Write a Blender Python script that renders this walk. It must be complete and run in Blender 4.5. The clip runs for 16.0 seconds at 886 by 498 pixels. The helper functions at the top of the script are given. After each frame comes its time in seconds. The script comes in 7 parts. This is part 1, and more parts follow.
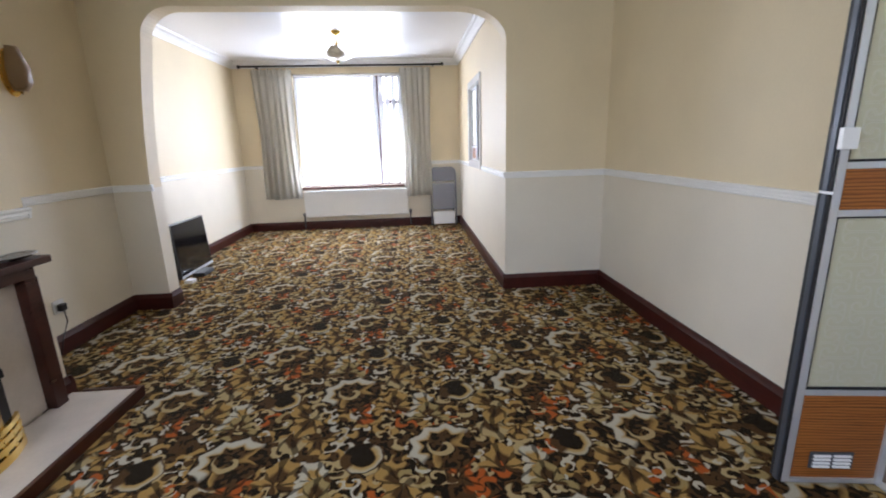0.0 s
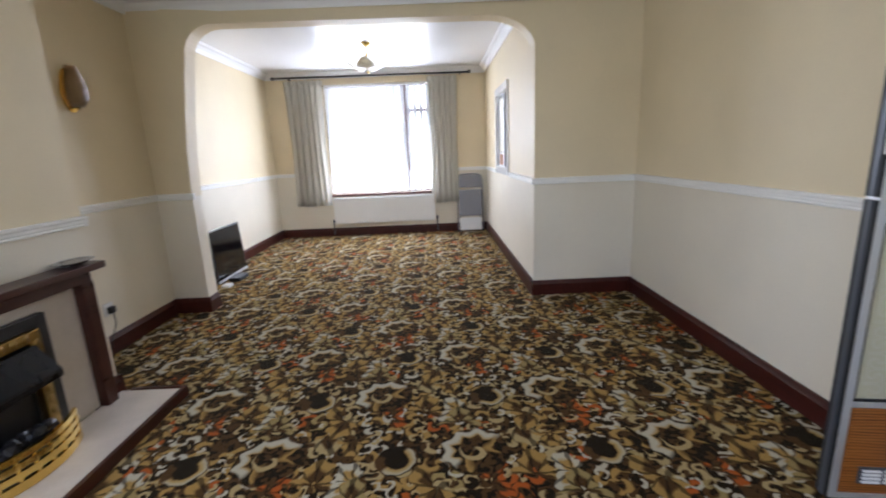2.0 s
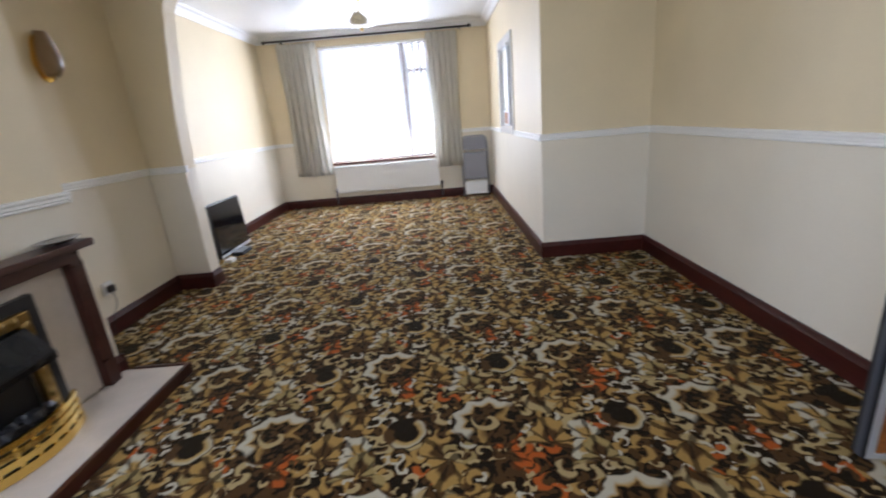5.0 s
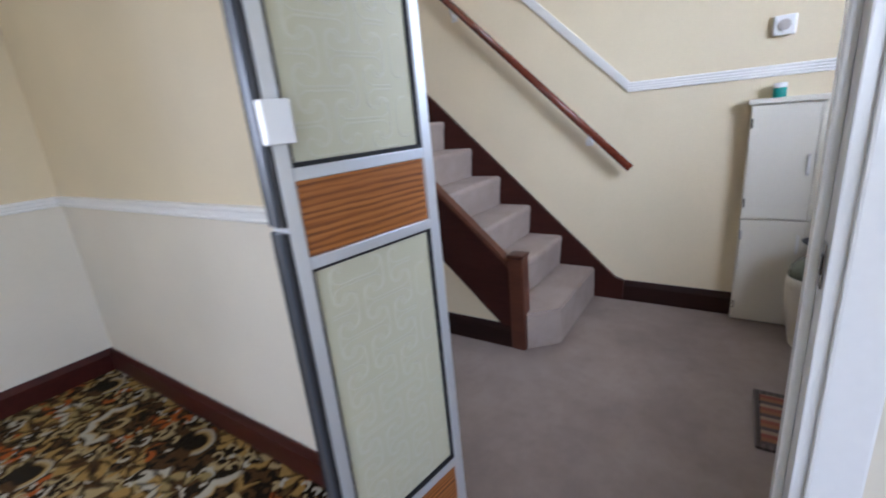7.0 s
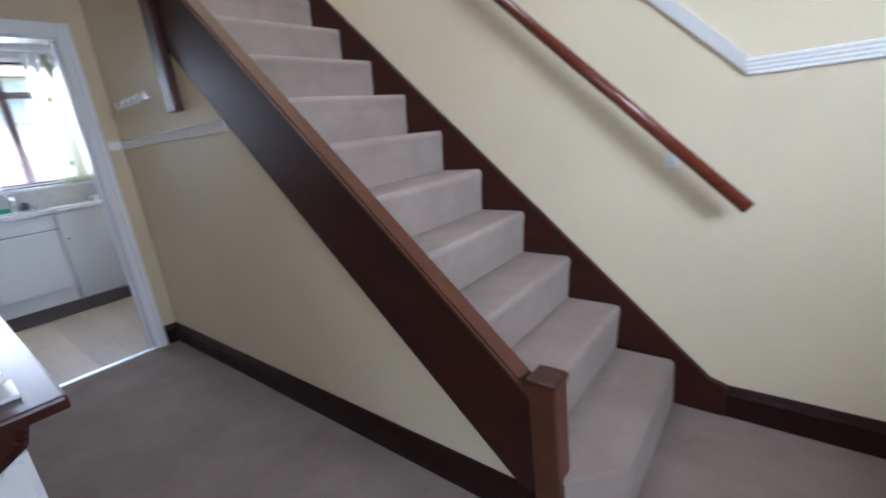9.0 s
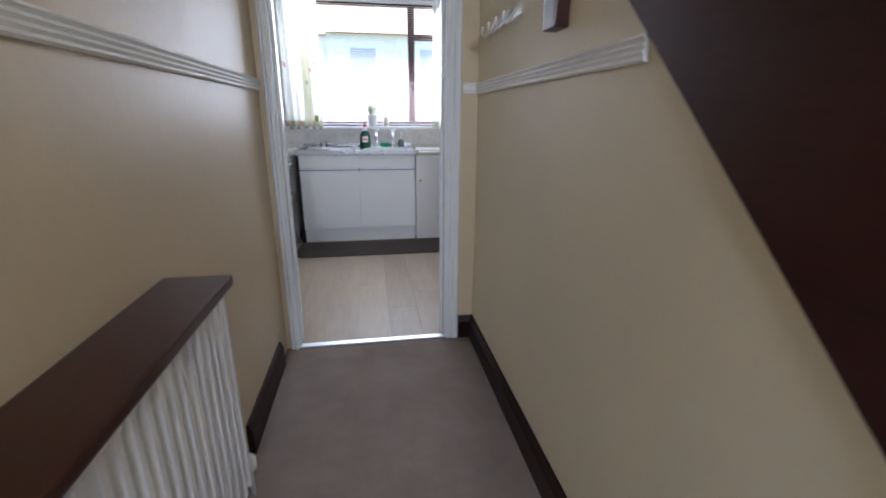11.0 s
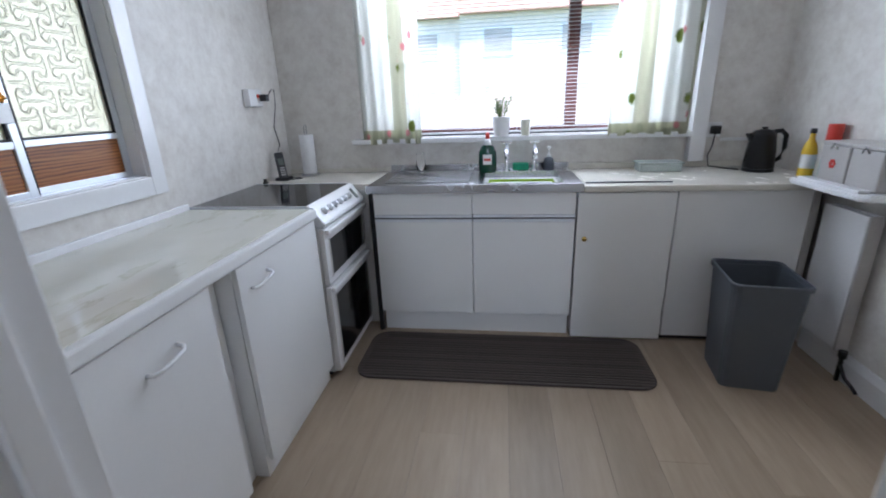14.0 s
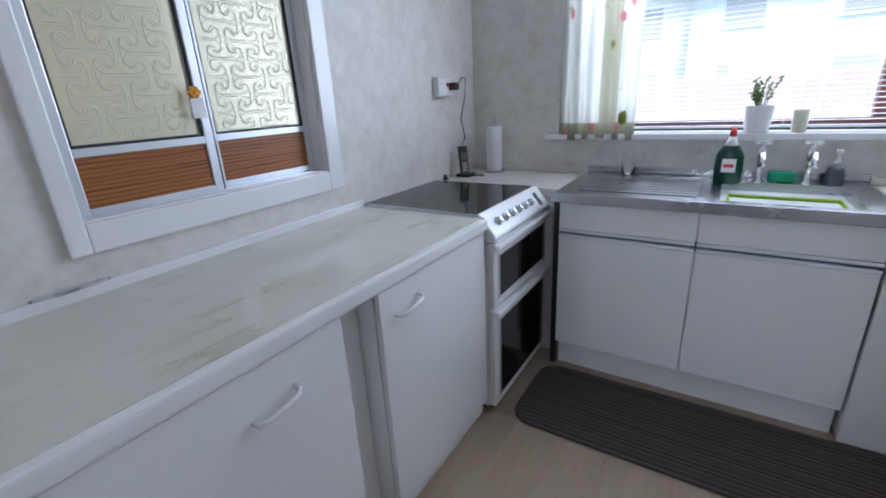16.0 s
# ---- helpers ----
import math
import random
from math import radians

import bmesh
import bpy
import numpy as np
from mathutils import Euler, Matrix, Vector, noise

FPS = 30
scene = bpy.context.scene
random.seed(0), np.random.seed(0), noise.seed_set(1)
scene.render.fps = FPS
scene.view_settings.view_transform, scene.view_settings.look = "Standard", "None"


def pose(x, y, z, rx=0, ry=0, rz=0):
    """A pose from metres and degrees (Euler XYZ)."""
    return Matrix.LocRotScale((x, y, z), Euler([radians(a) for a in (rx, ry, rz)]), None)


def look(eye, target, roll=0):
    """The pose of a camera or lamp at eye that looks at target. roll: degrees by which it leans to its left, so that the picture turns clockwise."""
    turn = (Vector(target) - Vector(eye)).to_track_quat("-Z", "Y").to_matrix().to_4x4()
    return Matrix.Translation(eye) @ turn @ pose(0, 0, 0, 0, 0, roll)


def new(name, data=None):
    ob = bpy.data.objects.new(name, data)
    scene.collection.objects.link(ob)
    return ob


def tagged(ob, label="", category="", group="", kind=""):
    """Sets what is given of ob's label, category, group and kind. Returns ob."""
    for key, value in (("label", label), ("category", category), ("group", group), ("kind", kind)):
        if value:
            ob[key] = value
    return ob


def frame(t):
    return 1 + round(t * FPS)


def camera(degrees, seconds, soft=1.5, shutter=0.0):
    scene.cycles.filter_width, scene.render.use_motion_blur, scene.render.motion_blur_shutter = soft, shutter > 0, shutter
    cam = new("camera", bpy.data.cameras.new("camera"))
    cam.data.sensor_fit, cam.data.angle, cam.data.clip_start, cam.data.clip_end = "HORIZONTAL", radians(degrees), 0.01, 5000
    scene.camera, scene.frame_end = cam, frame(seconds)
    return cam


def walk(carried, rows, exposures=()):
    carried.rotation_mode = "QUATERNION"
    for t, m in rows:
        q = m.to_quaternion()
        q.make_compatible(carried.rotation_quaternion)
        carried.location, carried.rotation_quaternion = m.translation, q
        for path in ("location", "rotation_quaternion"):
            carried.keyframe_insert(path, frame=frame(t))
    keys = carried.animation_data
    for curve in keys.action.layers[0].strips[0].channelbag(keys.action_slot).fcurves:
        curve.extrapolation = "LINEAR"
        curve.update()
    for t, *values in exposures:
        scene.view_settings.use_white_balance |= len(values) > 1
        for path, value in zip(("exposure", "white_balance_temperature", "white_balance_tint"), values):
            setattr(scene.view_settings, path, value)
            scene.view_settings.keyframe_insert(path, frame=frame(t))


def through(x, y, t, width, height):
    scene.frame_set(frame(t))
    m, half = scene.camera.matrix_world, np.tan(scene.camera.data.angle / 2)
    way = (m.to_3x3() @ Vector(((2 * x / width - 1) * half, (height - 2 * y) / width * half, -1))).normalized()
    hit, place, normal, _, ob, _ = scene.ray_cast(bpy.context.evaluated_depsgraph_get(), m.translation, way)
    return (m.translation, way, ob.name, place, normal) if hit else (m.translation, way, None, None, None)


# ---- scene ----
cam = camera(91.3, 16.0, soft=1.9, shutter=0.4)
PATH = [
    (0, (0.371, 0.126, 1.312), (0.506, 2.066, 0.846), -1.7),
    (0.5, (0.383, 0.126, 1.321), (0.649, 2.056, 0.87), -2.0),
    (1, (0.391, 0.105, 1.328), (0.761, 2.024, 0.901), -2.3),
    (1.5, (0.376, 0.104, 1.338), (0.677, 2.035, 0.914), -2.5),
    (2, (0.334, 0.096, 1.324), (0.357, 2.048, 0.888), -2.4),
    (2.5, (0.294, 0.097, 1.3), (0.016, 2.014, 0.805), -2.3),
    (3, (0.24, 0.119, 1.302), (-0.32, 1.952, 0.729), -2.3),
    (3.2, (0.232, 0.109, 1.289), (-0.425, 1.901, 0.691), -2.2),
    (5.3, (0.421, 0.294, 1.263), (0.641, 2.193, 0.676), -4.6),
    (5.5, (0.53, 0.36, 1.251), (0.924, 2.23, 0.661), -4.2),
    (6, (0.817, 0.528, 1.265), (1.574, 2.277, 0.658), -4.6),
    (6.5, (1.06, 0.709, 1.254), (2.247, 2.215, 0.686), -4.0),
    (7, (1.309, 0.829, 1.277), (2.877, 1.93, 0.703), -5.6),
    (7.2, (1.403, 0.855, 1.271), (3.018, 1.889, 0.703), -5.7),
    (7.5, (1.583, 0.916, 1.257), (3.214, 1.938, 0.713), -6.4),
    (8, (1.827, 0.999, 1.265), (3.425, 2.034, 0.652), -5.8),
    (8.5, (2.102, 1.115, 1.294), (3.693, 2.161, 0.685), -6.1),
    (8.6, (2.15, 1.166, 1.291), (3.759, 2.197, 0.699), -6.0),
    (9, (2.323, 1.263, 1.274), (3.802, 2.495, 0.733), -6.6),
    (9.5, (2.568, 1.446, 1.242), (3.531, 3.091, 0.635), -5.0),
    (10, (2.667, 1.704, 1.259), (3.251, 3.513, 0.638), -1.5),
    (10.2, (2.701, 1.822, 1.24), (3.228, 3.661, 0.658), -0.5),
    (12.3, (2.781, 3.414, 1.352), (2.88, 5.316, 0.74), -2.5),
    (12.5, (2.771, 3.551, 1.367), (2.916, 5.45, 0.757), -2.2),
    (13, (2.795, 3.894, 1.343), (2.83, 5.791, 0.712), -2.9),
    (13.5, (2.826, 4.214, 1.361), (2.625, 6.098, 0.722), -3.2),
    (14, (2.801, 4.448, 1.357), (2.537, 6.324, 0.718), -2.2),
    (14.5, (2.746, 4.653, 1.37), (2.385, 6.518, 0.744), -3.4),
    (15, (2.711, 4.776, 1.365), (2.098, 6.568, 0.722), -3.0),
    (15.5, (2.692, 4.843, 1.362), (1.792, 6.511, 0.723), -2.8),
    (16, (2.695, 4.862, 1.363), (1.654, 6.44, 0.708), -3.2),
]
walk(cam, [(t, look(eye, target, roll)) for t, eye, target, roll in PATH],
     exposures=[(0, 1.68, 5750, 17), (3.0, 1.55, 5750, 16), (5.3, 1.72, 5700, 17), (6.5, 1.95, 5550, 19), (8.0, 1.9, 5300, 16), (9.5, 2.12, 5320, 15), (10.0, 2.05, 5500, 16), (12.5, 2.08, 5620, 16), (13.5, 1.75, 5600, 14), (14.5, 1.72, 5500, 15), (16, 1.55, 5400, 16)])

# ---------- daylight ----------
world = bpy.data.worlds.new("overcast_day")
scene.world = world
world.use_nodes = True
wt = world.node_tree
sky = wt.nodes.new("ShaderNodeTexSky")
sky.sky_type = "NISHITA"
sky.sun_disc = False
sky.sun_elevation = radians(71)
sky.sun_rotation = radians(144)
wt.links.new(sky.outputs[0], wt.nodes["Background"].inputs[0])
wt.nodes["Background"].inputs[1].default_value = 0.15


def lamp(name, kind, m, energy, color, sx=1.0, sy=1.0, angle=0.0, spread=180):
    data = bpy.data.lights.new(name, kind)
    data.energy, data.color = energy, color
    if kind == "AREA":
        data.shape, data.size, data.size_y, data.spread = "RECTANGLE", sx, sy, radians(spread)
    else:
        data.angle = radians(angle)
    ob = new(name, data)
    ob.matrix_world = m
    return ob


SKYLIGHT = (0.93, 0.97, 1.0)
lamp("sun", "SUN", look((8, -11, 40), (0, 0, 0)), 4.5, (1.0, 0.95, 0.88), angle=12)
# skylight in the openings: lounge rear window, lounge front window, kitchen window, glazed front door
lamp("skylight_lounge_rear", "AREA", look((-0.54, 7.40, 1.58), (-0.54, 0, 0.6)), 25, SKYLIGHT, 1.62, 1.7)
lamp("skylight_blind", "AREA", look((-0.54, 7.66, 1.58), (-0.54, 0, 1.58)), 30, SKYLIGHT, 1.62, 1.7)
lamp("skylight_lounge_front", "AREA", look((-0.80, -1.22, 1.55), (0.6, 5, 0.9)), 9, SKYLIGHT, 1.9, 1.3)
# added fill lamp in an invented side opening, to brighten the right wall
lamp("fill_lounge_side", "AREA", look((-2.07, -0.35, 1.55), (2.1, 1.6, 1.2)), 11, SKYLIGHT, 1.2, 1.25)
lamp("skylight_kitchen", "AREA", look((2.88, 7.44, 1.77), (2.7, 0, 0.6)), 15, SKYLIGHT, 1.8, 1.2)
lamp("skylight_hall_door", "AREA", look((2.85, -0.42, 1.80), (3.95, 3.0, 1.30)), 4.8, SKYLIGHT, 0.6, 0.6, spread=100)
# added fill lamp inside the closed stairwell, with no window behind it
lamp("fill_landing", "AREA", look((3.76, 2.6, 4.3), (3.7, 2.9, 0)), 6, SKYLIGHT, 0.7, 1.2)


# ---------- materials ----------
def nodes_of(mat):
    mat.use_nodes = True
    return mat.node_tree, mat.node_tree.nodes["Principled BSDF"]


def node(tree, kind, **inputs):
    n = tree.nodes.new(kind)
    for key, value in inputs.items():
        n.inputs[key].default_value = value
    return n


def ramp(tree, stops, fac, constant=False):
    n = tree.nodes.new("ShaderNodeValToRGB")
    els = n.color_ramp.elements
    while len(els) < len(stops):
        els.new(0.5)
    for e, (p, c) in zip(els, stops):
        e.position, e.color = p, (*c, 1)
    if constant:
        n.color_ramp.interpolation = "CONSTANT"
    tree.links.new(fac, n.inputs["Fac"])
    return n.outputs["Color"]


def mixed(tree, fac, a, b, how="MIX"):
    n = tree.nodes.new("ShaderNodeMix")
    n.data_type, n.blend_type = "RGBA", how
    for sock, v in ((n.inputs[0], fac), (n.inputs[6], a), (n.inputs[7], b)):
        if isinstance(v, (float, int)):
            sock.default_value = v
        elif isinstance(v, tuple):
            sock.default_value = (*v, 1)
        else:
            tree.links.new(v, sock)
    return n.outputs[2]


def maths(tree, op, a, b=0.0):
    n = tree.nodes.new("ShaderNodeMath")
    n.operation = op
    for i, v in enumerate((a, b)):
        if isinstance(v, (float, int)):
            n.inputs[i].default_value = v
        else:
            tree.links.new(v, n.inputs[i])
    return n.outputs[0]


def coords(tree, scale=(1, 1, 1), rot=(0, 0, 0)):
    tc = tree.nodes.new("ShaderNodeTexCoord")
    mp = tree.nodes.new("ShaderNodeMapping")
    mp.inputs["Scale"].default_value = scale
    mp.inputs["Rotation"].default_value = rot
    tree.links.new(tc.outputs["Object"], mp.inputs["Vector"])
    return mp.outputs["Vector"]


def noise_tex(tree, vec, scale, detail=4.0, rough=0.55):
    n = node(tree, "ShaderNodeTexNoise", Scale=scale, Detail=detail, Roughness=rough)
    tree.links.new(vec, n.inputs["Vector"])
    return n.outputs["Fac"]


def bumped(tree, bsdf, height, strength=0.2, distance=0.003):
    b = node(tree, "ShaderNodeBump", Strength=strength, Distance=distance)
    tree.links.new(height, b.inputs["Height"])
    tree.links.new(b.outputs["Normal"], bsdf.inputs["Normal"])


def paint(name, color, rough=0.5, spread=0.08, big=1.5, fine=90.0, bump=0.15, metal=0.0, spec=0.5, depth=0.002):
    """A painted, plastic or metal surface with faint patches and fine grain."""
    mat = bpy.data.materials.new(name)
    t, b = nodes_of(mat)
    v = coords(t)
    n1, n2 = noise_tex(t, v, big, 5), noise_tex(t, v, fine, 3)
    dark = tuple(c * (1 - spread) for c in color)
    light = tuple(min(1, c * (1 + spread)) for c in color)
    col = mixed(t, 0.35, ramp(t, [(0.35, dark), (0.65, light)], n1), ramp(t, [(0.3, dark), (0.7, light)], n2))
    t.links.new(col, b.inputs["Base Color"])
    r = maths(t, "ADD", maths(t, "MULTIPLY", n1, 0.16), rough - 0.08)
    t.links.new(r, b.inputs["Roughness"])
    b.inputs["Metallic"].default_value = metal
    b.inputs["Specular IOR Level"].default_value = spec
    if bump:
        bumped(t, b, n2, bump, depth)
    return mat


def wood(name, dark, light, rough=0.35, along="Y", scale=1.0, stripes=9.0, spec=0.5, per_piece=False):
    """Wood with grain that runs along one axis."""
    mat = bpy.data.materials.new(name)
    t, b = nodes_of(mat)
    s = {"X": (0.12, 1, 1), "Y": (1, 0.12, 1), "Z": (1, 1, 0.12)}[along]
    v = coords(t, tuple(k * scale for k in s))
    if per_piece:
        info = t.nodes.new("ShaderNodeObjectInfo")
        add = t.nodes.new("ShaderNodeVectorMath")
        add.operation = "ADD"
        t.links.new(v, add.inputs[0])
        comb = t.nodes.new("ShaderNodeCombineXYZ")
        for i in range(3):
            t.links.new(maths(t, "MULTIPLY", info.outputs["Random"], 37.0 + 11 * i), comb.inputs[i])
        t.links.new(comb.outputs[0], add.inputs[1])
        v = add.outputs[0]
    n1 = noise_tex(t, v, stripes, 6, 0.65)
    n2 = noise_tex(t, v, stripes * 7, 4, 0.6)
    col = mixed(t, 0.4, ramp(t, [(0.32, dark), (0.68, light)], n1), ramp(t, [(0.3, dark), (0.7, light)], n2))
    if per_piece:
        shade = maths(t, "ADD", maths(t, "MULTIPLY", info.outputs["Random"], 0.22), 0.89)
        hsv = t.nodes.new("ShaderNodeHueSaturation")
        t.links.new(col, hsv.inputs["Color"])
        t.links.new(shade, hsv.inputs["Value"])
        col = hsv.outputs[0]
    t.links.new(col, b.inputs["Base Color"])
    t.links.new(maths(t, "ADD", maths(t, "MULTIPLY", n1, 0.2), rough - 0.1), b.inputs["Roughness"])
    b.inputs["Specular IOR Level"].default_value = spec
    bumped(t, b, n2, 0.12, 0.001)
    return mat


def zebra_wood(name):
    """Orange-brown laminate with dark level streaks."""
    mat = bpy.data.materials.new(name)
    t, b = nodes_of(mat)
    v = coords(t, (1, 1, 1))
    warp = noise_tex(t, coords(t, (1.2, 1.2, 5.0)), 2.2, 3)
    sep = t.nodes.new("ShaderNodeSeparateXYZ")
    t.links.new(v, sep.inputs[0])
    band = maths(t, "ADD", maths(t, "MULTIPLY", sep.outputs[2], 520.0), maths(t, "MULTIPLY", warp, 16.0))
    wave = maths(t, "ADD", maths(t, "MULTIPLY", maths(t, "SINE", band), 0.5), 0.5)
    streak = noise_tex(t, coords(t, (1.3, 1.3, 85)), 1.6, 4, 0.6)
    grain = noise_tex(t, coords(t, (3, 3, 160)), 5, 5)
    fac = maths(t, "ADD", maths(t, "MULTIPLY", wave, 0.22), maths(t, "ADD", maths(t, "MULTIPLY", streak, 0.60), maths(t, "MULTIPLY", grain, 0.26)))
    col = ramp(t, [(0.34, (0.085, 0.024, 0.007)), (0.52, (0.27, 0.090, 0.018)), (0.72, (0.40, 0.155, 0.036))], fac)
    t.links.new(col, b.inputs["Base Color"])
    b.inputs["Roughness"].default_value = 0.38
    return mat


def scroll_layer(t, vec, scale, turns, arms, seed):
    """Scroll and leaf shapes wound round scattered centres: a 0..1 value, and a random colour for each."""
    vor = node(t, "ShaderNodeTexVoronoi", Scale=scale, Randomness=0.75)
    vor.voronoi_dimensions = "2D"
    off = t.nodes.new("ShaderNodeVectorMath")
    off.operation = "ADD"
    off.inputs[1].default_value = (seed, seed * 0.37, 0)
    t.links.new(vec, off.inputs[0])
    t.links.new(off.outputs[0], vor.inputs["Vector"])
    sub = t.nodes.new("ShaderNodeVectorMath")
    sub.operation = "SUBTRACT"
    t.links.new(off.outputs[0], sub.inputs[0])
    t.links.new(vor.outputs["Position"], sub.inputs[1])
    sep = t.nodes.new("ShaderNodeSeparateXYZ")
    t.links.new(sub.outputs[0], sep.inputs[0])
    ang = maths(t, "ARCTAN2", sep.outputs[1], sep.outputs[0])
    sepc = t.nodes.new("ShaderNodeSeparateColor")
    t.links.new(vor.outputs["Color"], sepc.inputs[0])
    ph = maths(t, "ADD", maths(t, "MULTIPLY", ang, arms), maths(t, "MULTIPLY", sepc.outputs[0], 6.28))
    ph = maths(t, "ADD", ph, maths(t, "MULTIPLY", vor.outputs["Distance"], turns))
    lobes = maths(t, "MULTIPLY", maths(t, "SINE", maths(t, "MULTIPLY", ang, 7.0)), 0.06)
    r = maths(t, "ADD", vor.outputs["Distance"], lobes)
    return maths(t, "ADD", maths(t, "MULTIPLY", maths(t, "SINE", ph), 0.5), 0.5), r, sepc.outputs[1]


def motif(t, vec, ox, oy):
    """Local place about one motif of the carpet's half-drop repeat: x, y, distance and angle."""
    sep = t.nodes.new("ShaderNodeSeparateXYZ")
    t.links.new(vec, sep.inputs[0])
    u = maths(t, "MULTIPLY", maths(t, "SUBTRACT", sep.outputs[0], 0.48 + ox), 1 / 0.93)
    v = maths(t, "MULTIPLY", maths(t, "SUBTRACT", sep.outputs[1], 1.83 + oy), 1 / 0.97)
    p, q = maths(t, "ADD", u, v), maths(t, "SUBTRACT", u, v)
    p = maths(t, "SUBTRACT", p, maths(t, "ROUND", p))
    q = maths(t, "SUBTRACT", q, maths(t, "ROUND", q))
    x = maths(t, "MULTIPLY", maths(t, "ADD", p, q), 0.93 / 2)
    y = maths(t, "MULTIPLY", maths(t, "SUBTRACT", p, q), 0.97 / 2)
    r = maths(t, "SQRT", maths(t, "ADD", maths(t, "MULTIPLY", x, x), maths(t, "MULTIPLY", y, y)))
    return x, y, r, maths(t, "ARCTAN2", y, x)


def wavy(t, ang, n, amp, phase=0.0):
    return maths(t, "MULTIPLY", maths(t, "SINE", maths(t, "ADD", maths(t, "MULTIPLY", ang, n), phase)), amp)


def band(t, r, a, b, soft=0.006):
    """1 where r lies between a and b."""
    return ramp(t, [(max(0.0, a - soft), (0, 0, 0)), (max(0.0005, a), (1, 1, 1)), (b, (1, 1, 1)), (b + soft, (0, 0, 0))], r)


def floral_carpet(name):
    """Dark brown carpet with shells, rings and leaf fans in cream, gold and rust, in a half-drop repeat."""
    mat = bpy.data.materials.new(name)
    t, b = nodes_of(mat)
    base = coords(t)
    warpn = node(t, "ShaderNodeTexNoise", Scale=16.0, Detail=2.0)
    t.links.new(base, warpn.inputs["Vector"])
    wv = t.nodes.new("ShaderNodeVectorMath")
    wv.operation = "MULTIPLY_ADD"
    wv.inputs[1].default_value = (0.036, 0.036, 0)
    t.links.new(warpn.outputs["Color"], wv.inputs[0])
    t.links.new(base, wv.inputs[2])
    vec = wv.outputs[0]
    darks, cream, gold = (0.015, 0.0095, 0.005), (0.55, 0.50, 0.385), (0.42, 0.255, 0.072)
    rust, umber, olive, tan = (0.44, 0.10, 0.017), (0.082, 0.040, 0.014), (0.36, 0.265, 0.10), (0.46, 0.345, 0.16)
    s2, r2, c2 = scroll_layer(t, vec, 9.0, 7.0, 2.0, 5.3)
    s3, r3, c3 = scroll_layer(t, vec, 17.0, 6.0, 1.0, 11.7)
    col = mixed(t, ramp(t, [(0.50, (0, 0, 0)), (0.58, (1, 1, 1))], s3), darks, umber)
    leafc = ramp(t, [(0.0, gold), (0.20, umber), (0.34, tan), (0.48, gold), (0.64, olive), (0.78, cream), (0.85, rust)], c2, True)
    leaf = maths(t, "MULTIPLY", ramp(t, [(0.44, (0, 0, 0)), (0.49, (1, 1, 1))], s2), ramp(t, [(0.56, (1, 1, 1)), (0.62, (0, 0, 0))], r2))
    col = mixed(t, leaf, col, mixed(t, ramp(t, [(0.58, (0, 0, 0)), (0.85, (1, 1, 1))], s2), umber, leafc))
    small = maths(t, "MULTIPLY", ramp(t, [(0.74, (0, 0, 0)), (0.78, (1, 1, 1))], s3), ramp(t, [(0.50, (0, 0, 0)), (0.51, (1, 1, 1))], c3))
    col = mixed(t, small, col, mixed(t, ramp(t, [(0.78, (0, 0, 0)), (0.79, (1, 1, 1))], c3), tan, cream))
    # leaf fans between the large motifs
    for ox, oy, size, turn, inner, outer in ((0.235, -0.17, 0.125, 0.4, umber, gold), (0.22, 0.17, 0.13, 2.1, umber, tan), (-0.17, -0.21, 0.12, 4.0, umber, gold),
                                             (0.40, -0.16, 0.10, 5.2, gold, cream), (0.05, -0.20, 0.085, 1.0, umber, rust), (0.36, 0.10, 0.08, 3.0, umber, gold), (-0.06, 0.22, 0.10, 0.2, umber, olive)):
        x, y, r, ang = motif(t, vec, ox, oy)
        rr = maths(t, "ADD", r, maths(t, "ADD", wavy(t, ang, 3, 0.30 * size, turn), wavy(t, ang, 11, 0.07 * size)))
        side = ramp(t, [(0.30, (0, 0, 0)), (0.42, (1, 1, 1))], maths(t, "ADD", wavy(t, ang, 1, 0.5, turn), 0.5))
        mask = maths(t, "MULTIPLY", band(t, rr, 0.0, size * 0.92), side)
        tone = ramp(t, [(0.0, inner), (size * 0.45, inner), (size * 0.62, outer), (size, outer)], rr)
        vein = ramp(t, [(0.72, (0, 0, 0)), (0.86, (1, 1, 1))], maths(t, "ADD", wavy(t, ang, 9, 0.5), 0.5))
        col = mixed(t, mask, col, mixed(t, maths(t, "MULTIPLY", vein, 0.75), tone, darks))
    # ring scrolls
    x, y, r, ang = motif(t, vec, 0.575, -0.04)
    col = mixed(t, band(t, r, 0.0, 0.092), col, mixed(t, ramp(t, [(0.45, (0, 0, 0)), (0.6, (1, 1, 1))], maths(t, "ADD", wavy(t, ang, 2, 0.5, 0.9), 0.5)), darks, umber))
    ring = maths(t, "MULTIPLY", band(t, r, 0.058, 0.084), ramp(t, [(0.42, (0, 0, 0)), (0.54, (1, 1, 1))], maths(t, "ADD", wavy(t, ang, 1, 0.5, 2.2), 0.5)))
    col = mixed(t, ring, col, ramp(t, [(0.058, gold), (0.07, tan), (0.088, cream)], r))
    col = mixed(t, band(t, r, 0.0, 0.050), col, darks)
    # scalloped shells
    x, y, r, ang = motif(t, vec, 0.0, 0.0)
    col = mixed(t, band(t, r, 0.0, 0.155), col, mixed(t, ramp(t, [(0.5, (0, 0, 0)), (0.62, (1, 1, 1))], s3), darks, umber))
    rs = maths(t, "ADD", r, maths(t, "ABSOLUTE", wavy(t, ang, 4.5, 0.024)))
    upper = ramp(t, [(0.40, (0, 0, 0)), (0.52, (1, 1, 1))], maths(t, "ADD", wavy(t, ang, 1, 0.5, -0.75), 0.5))
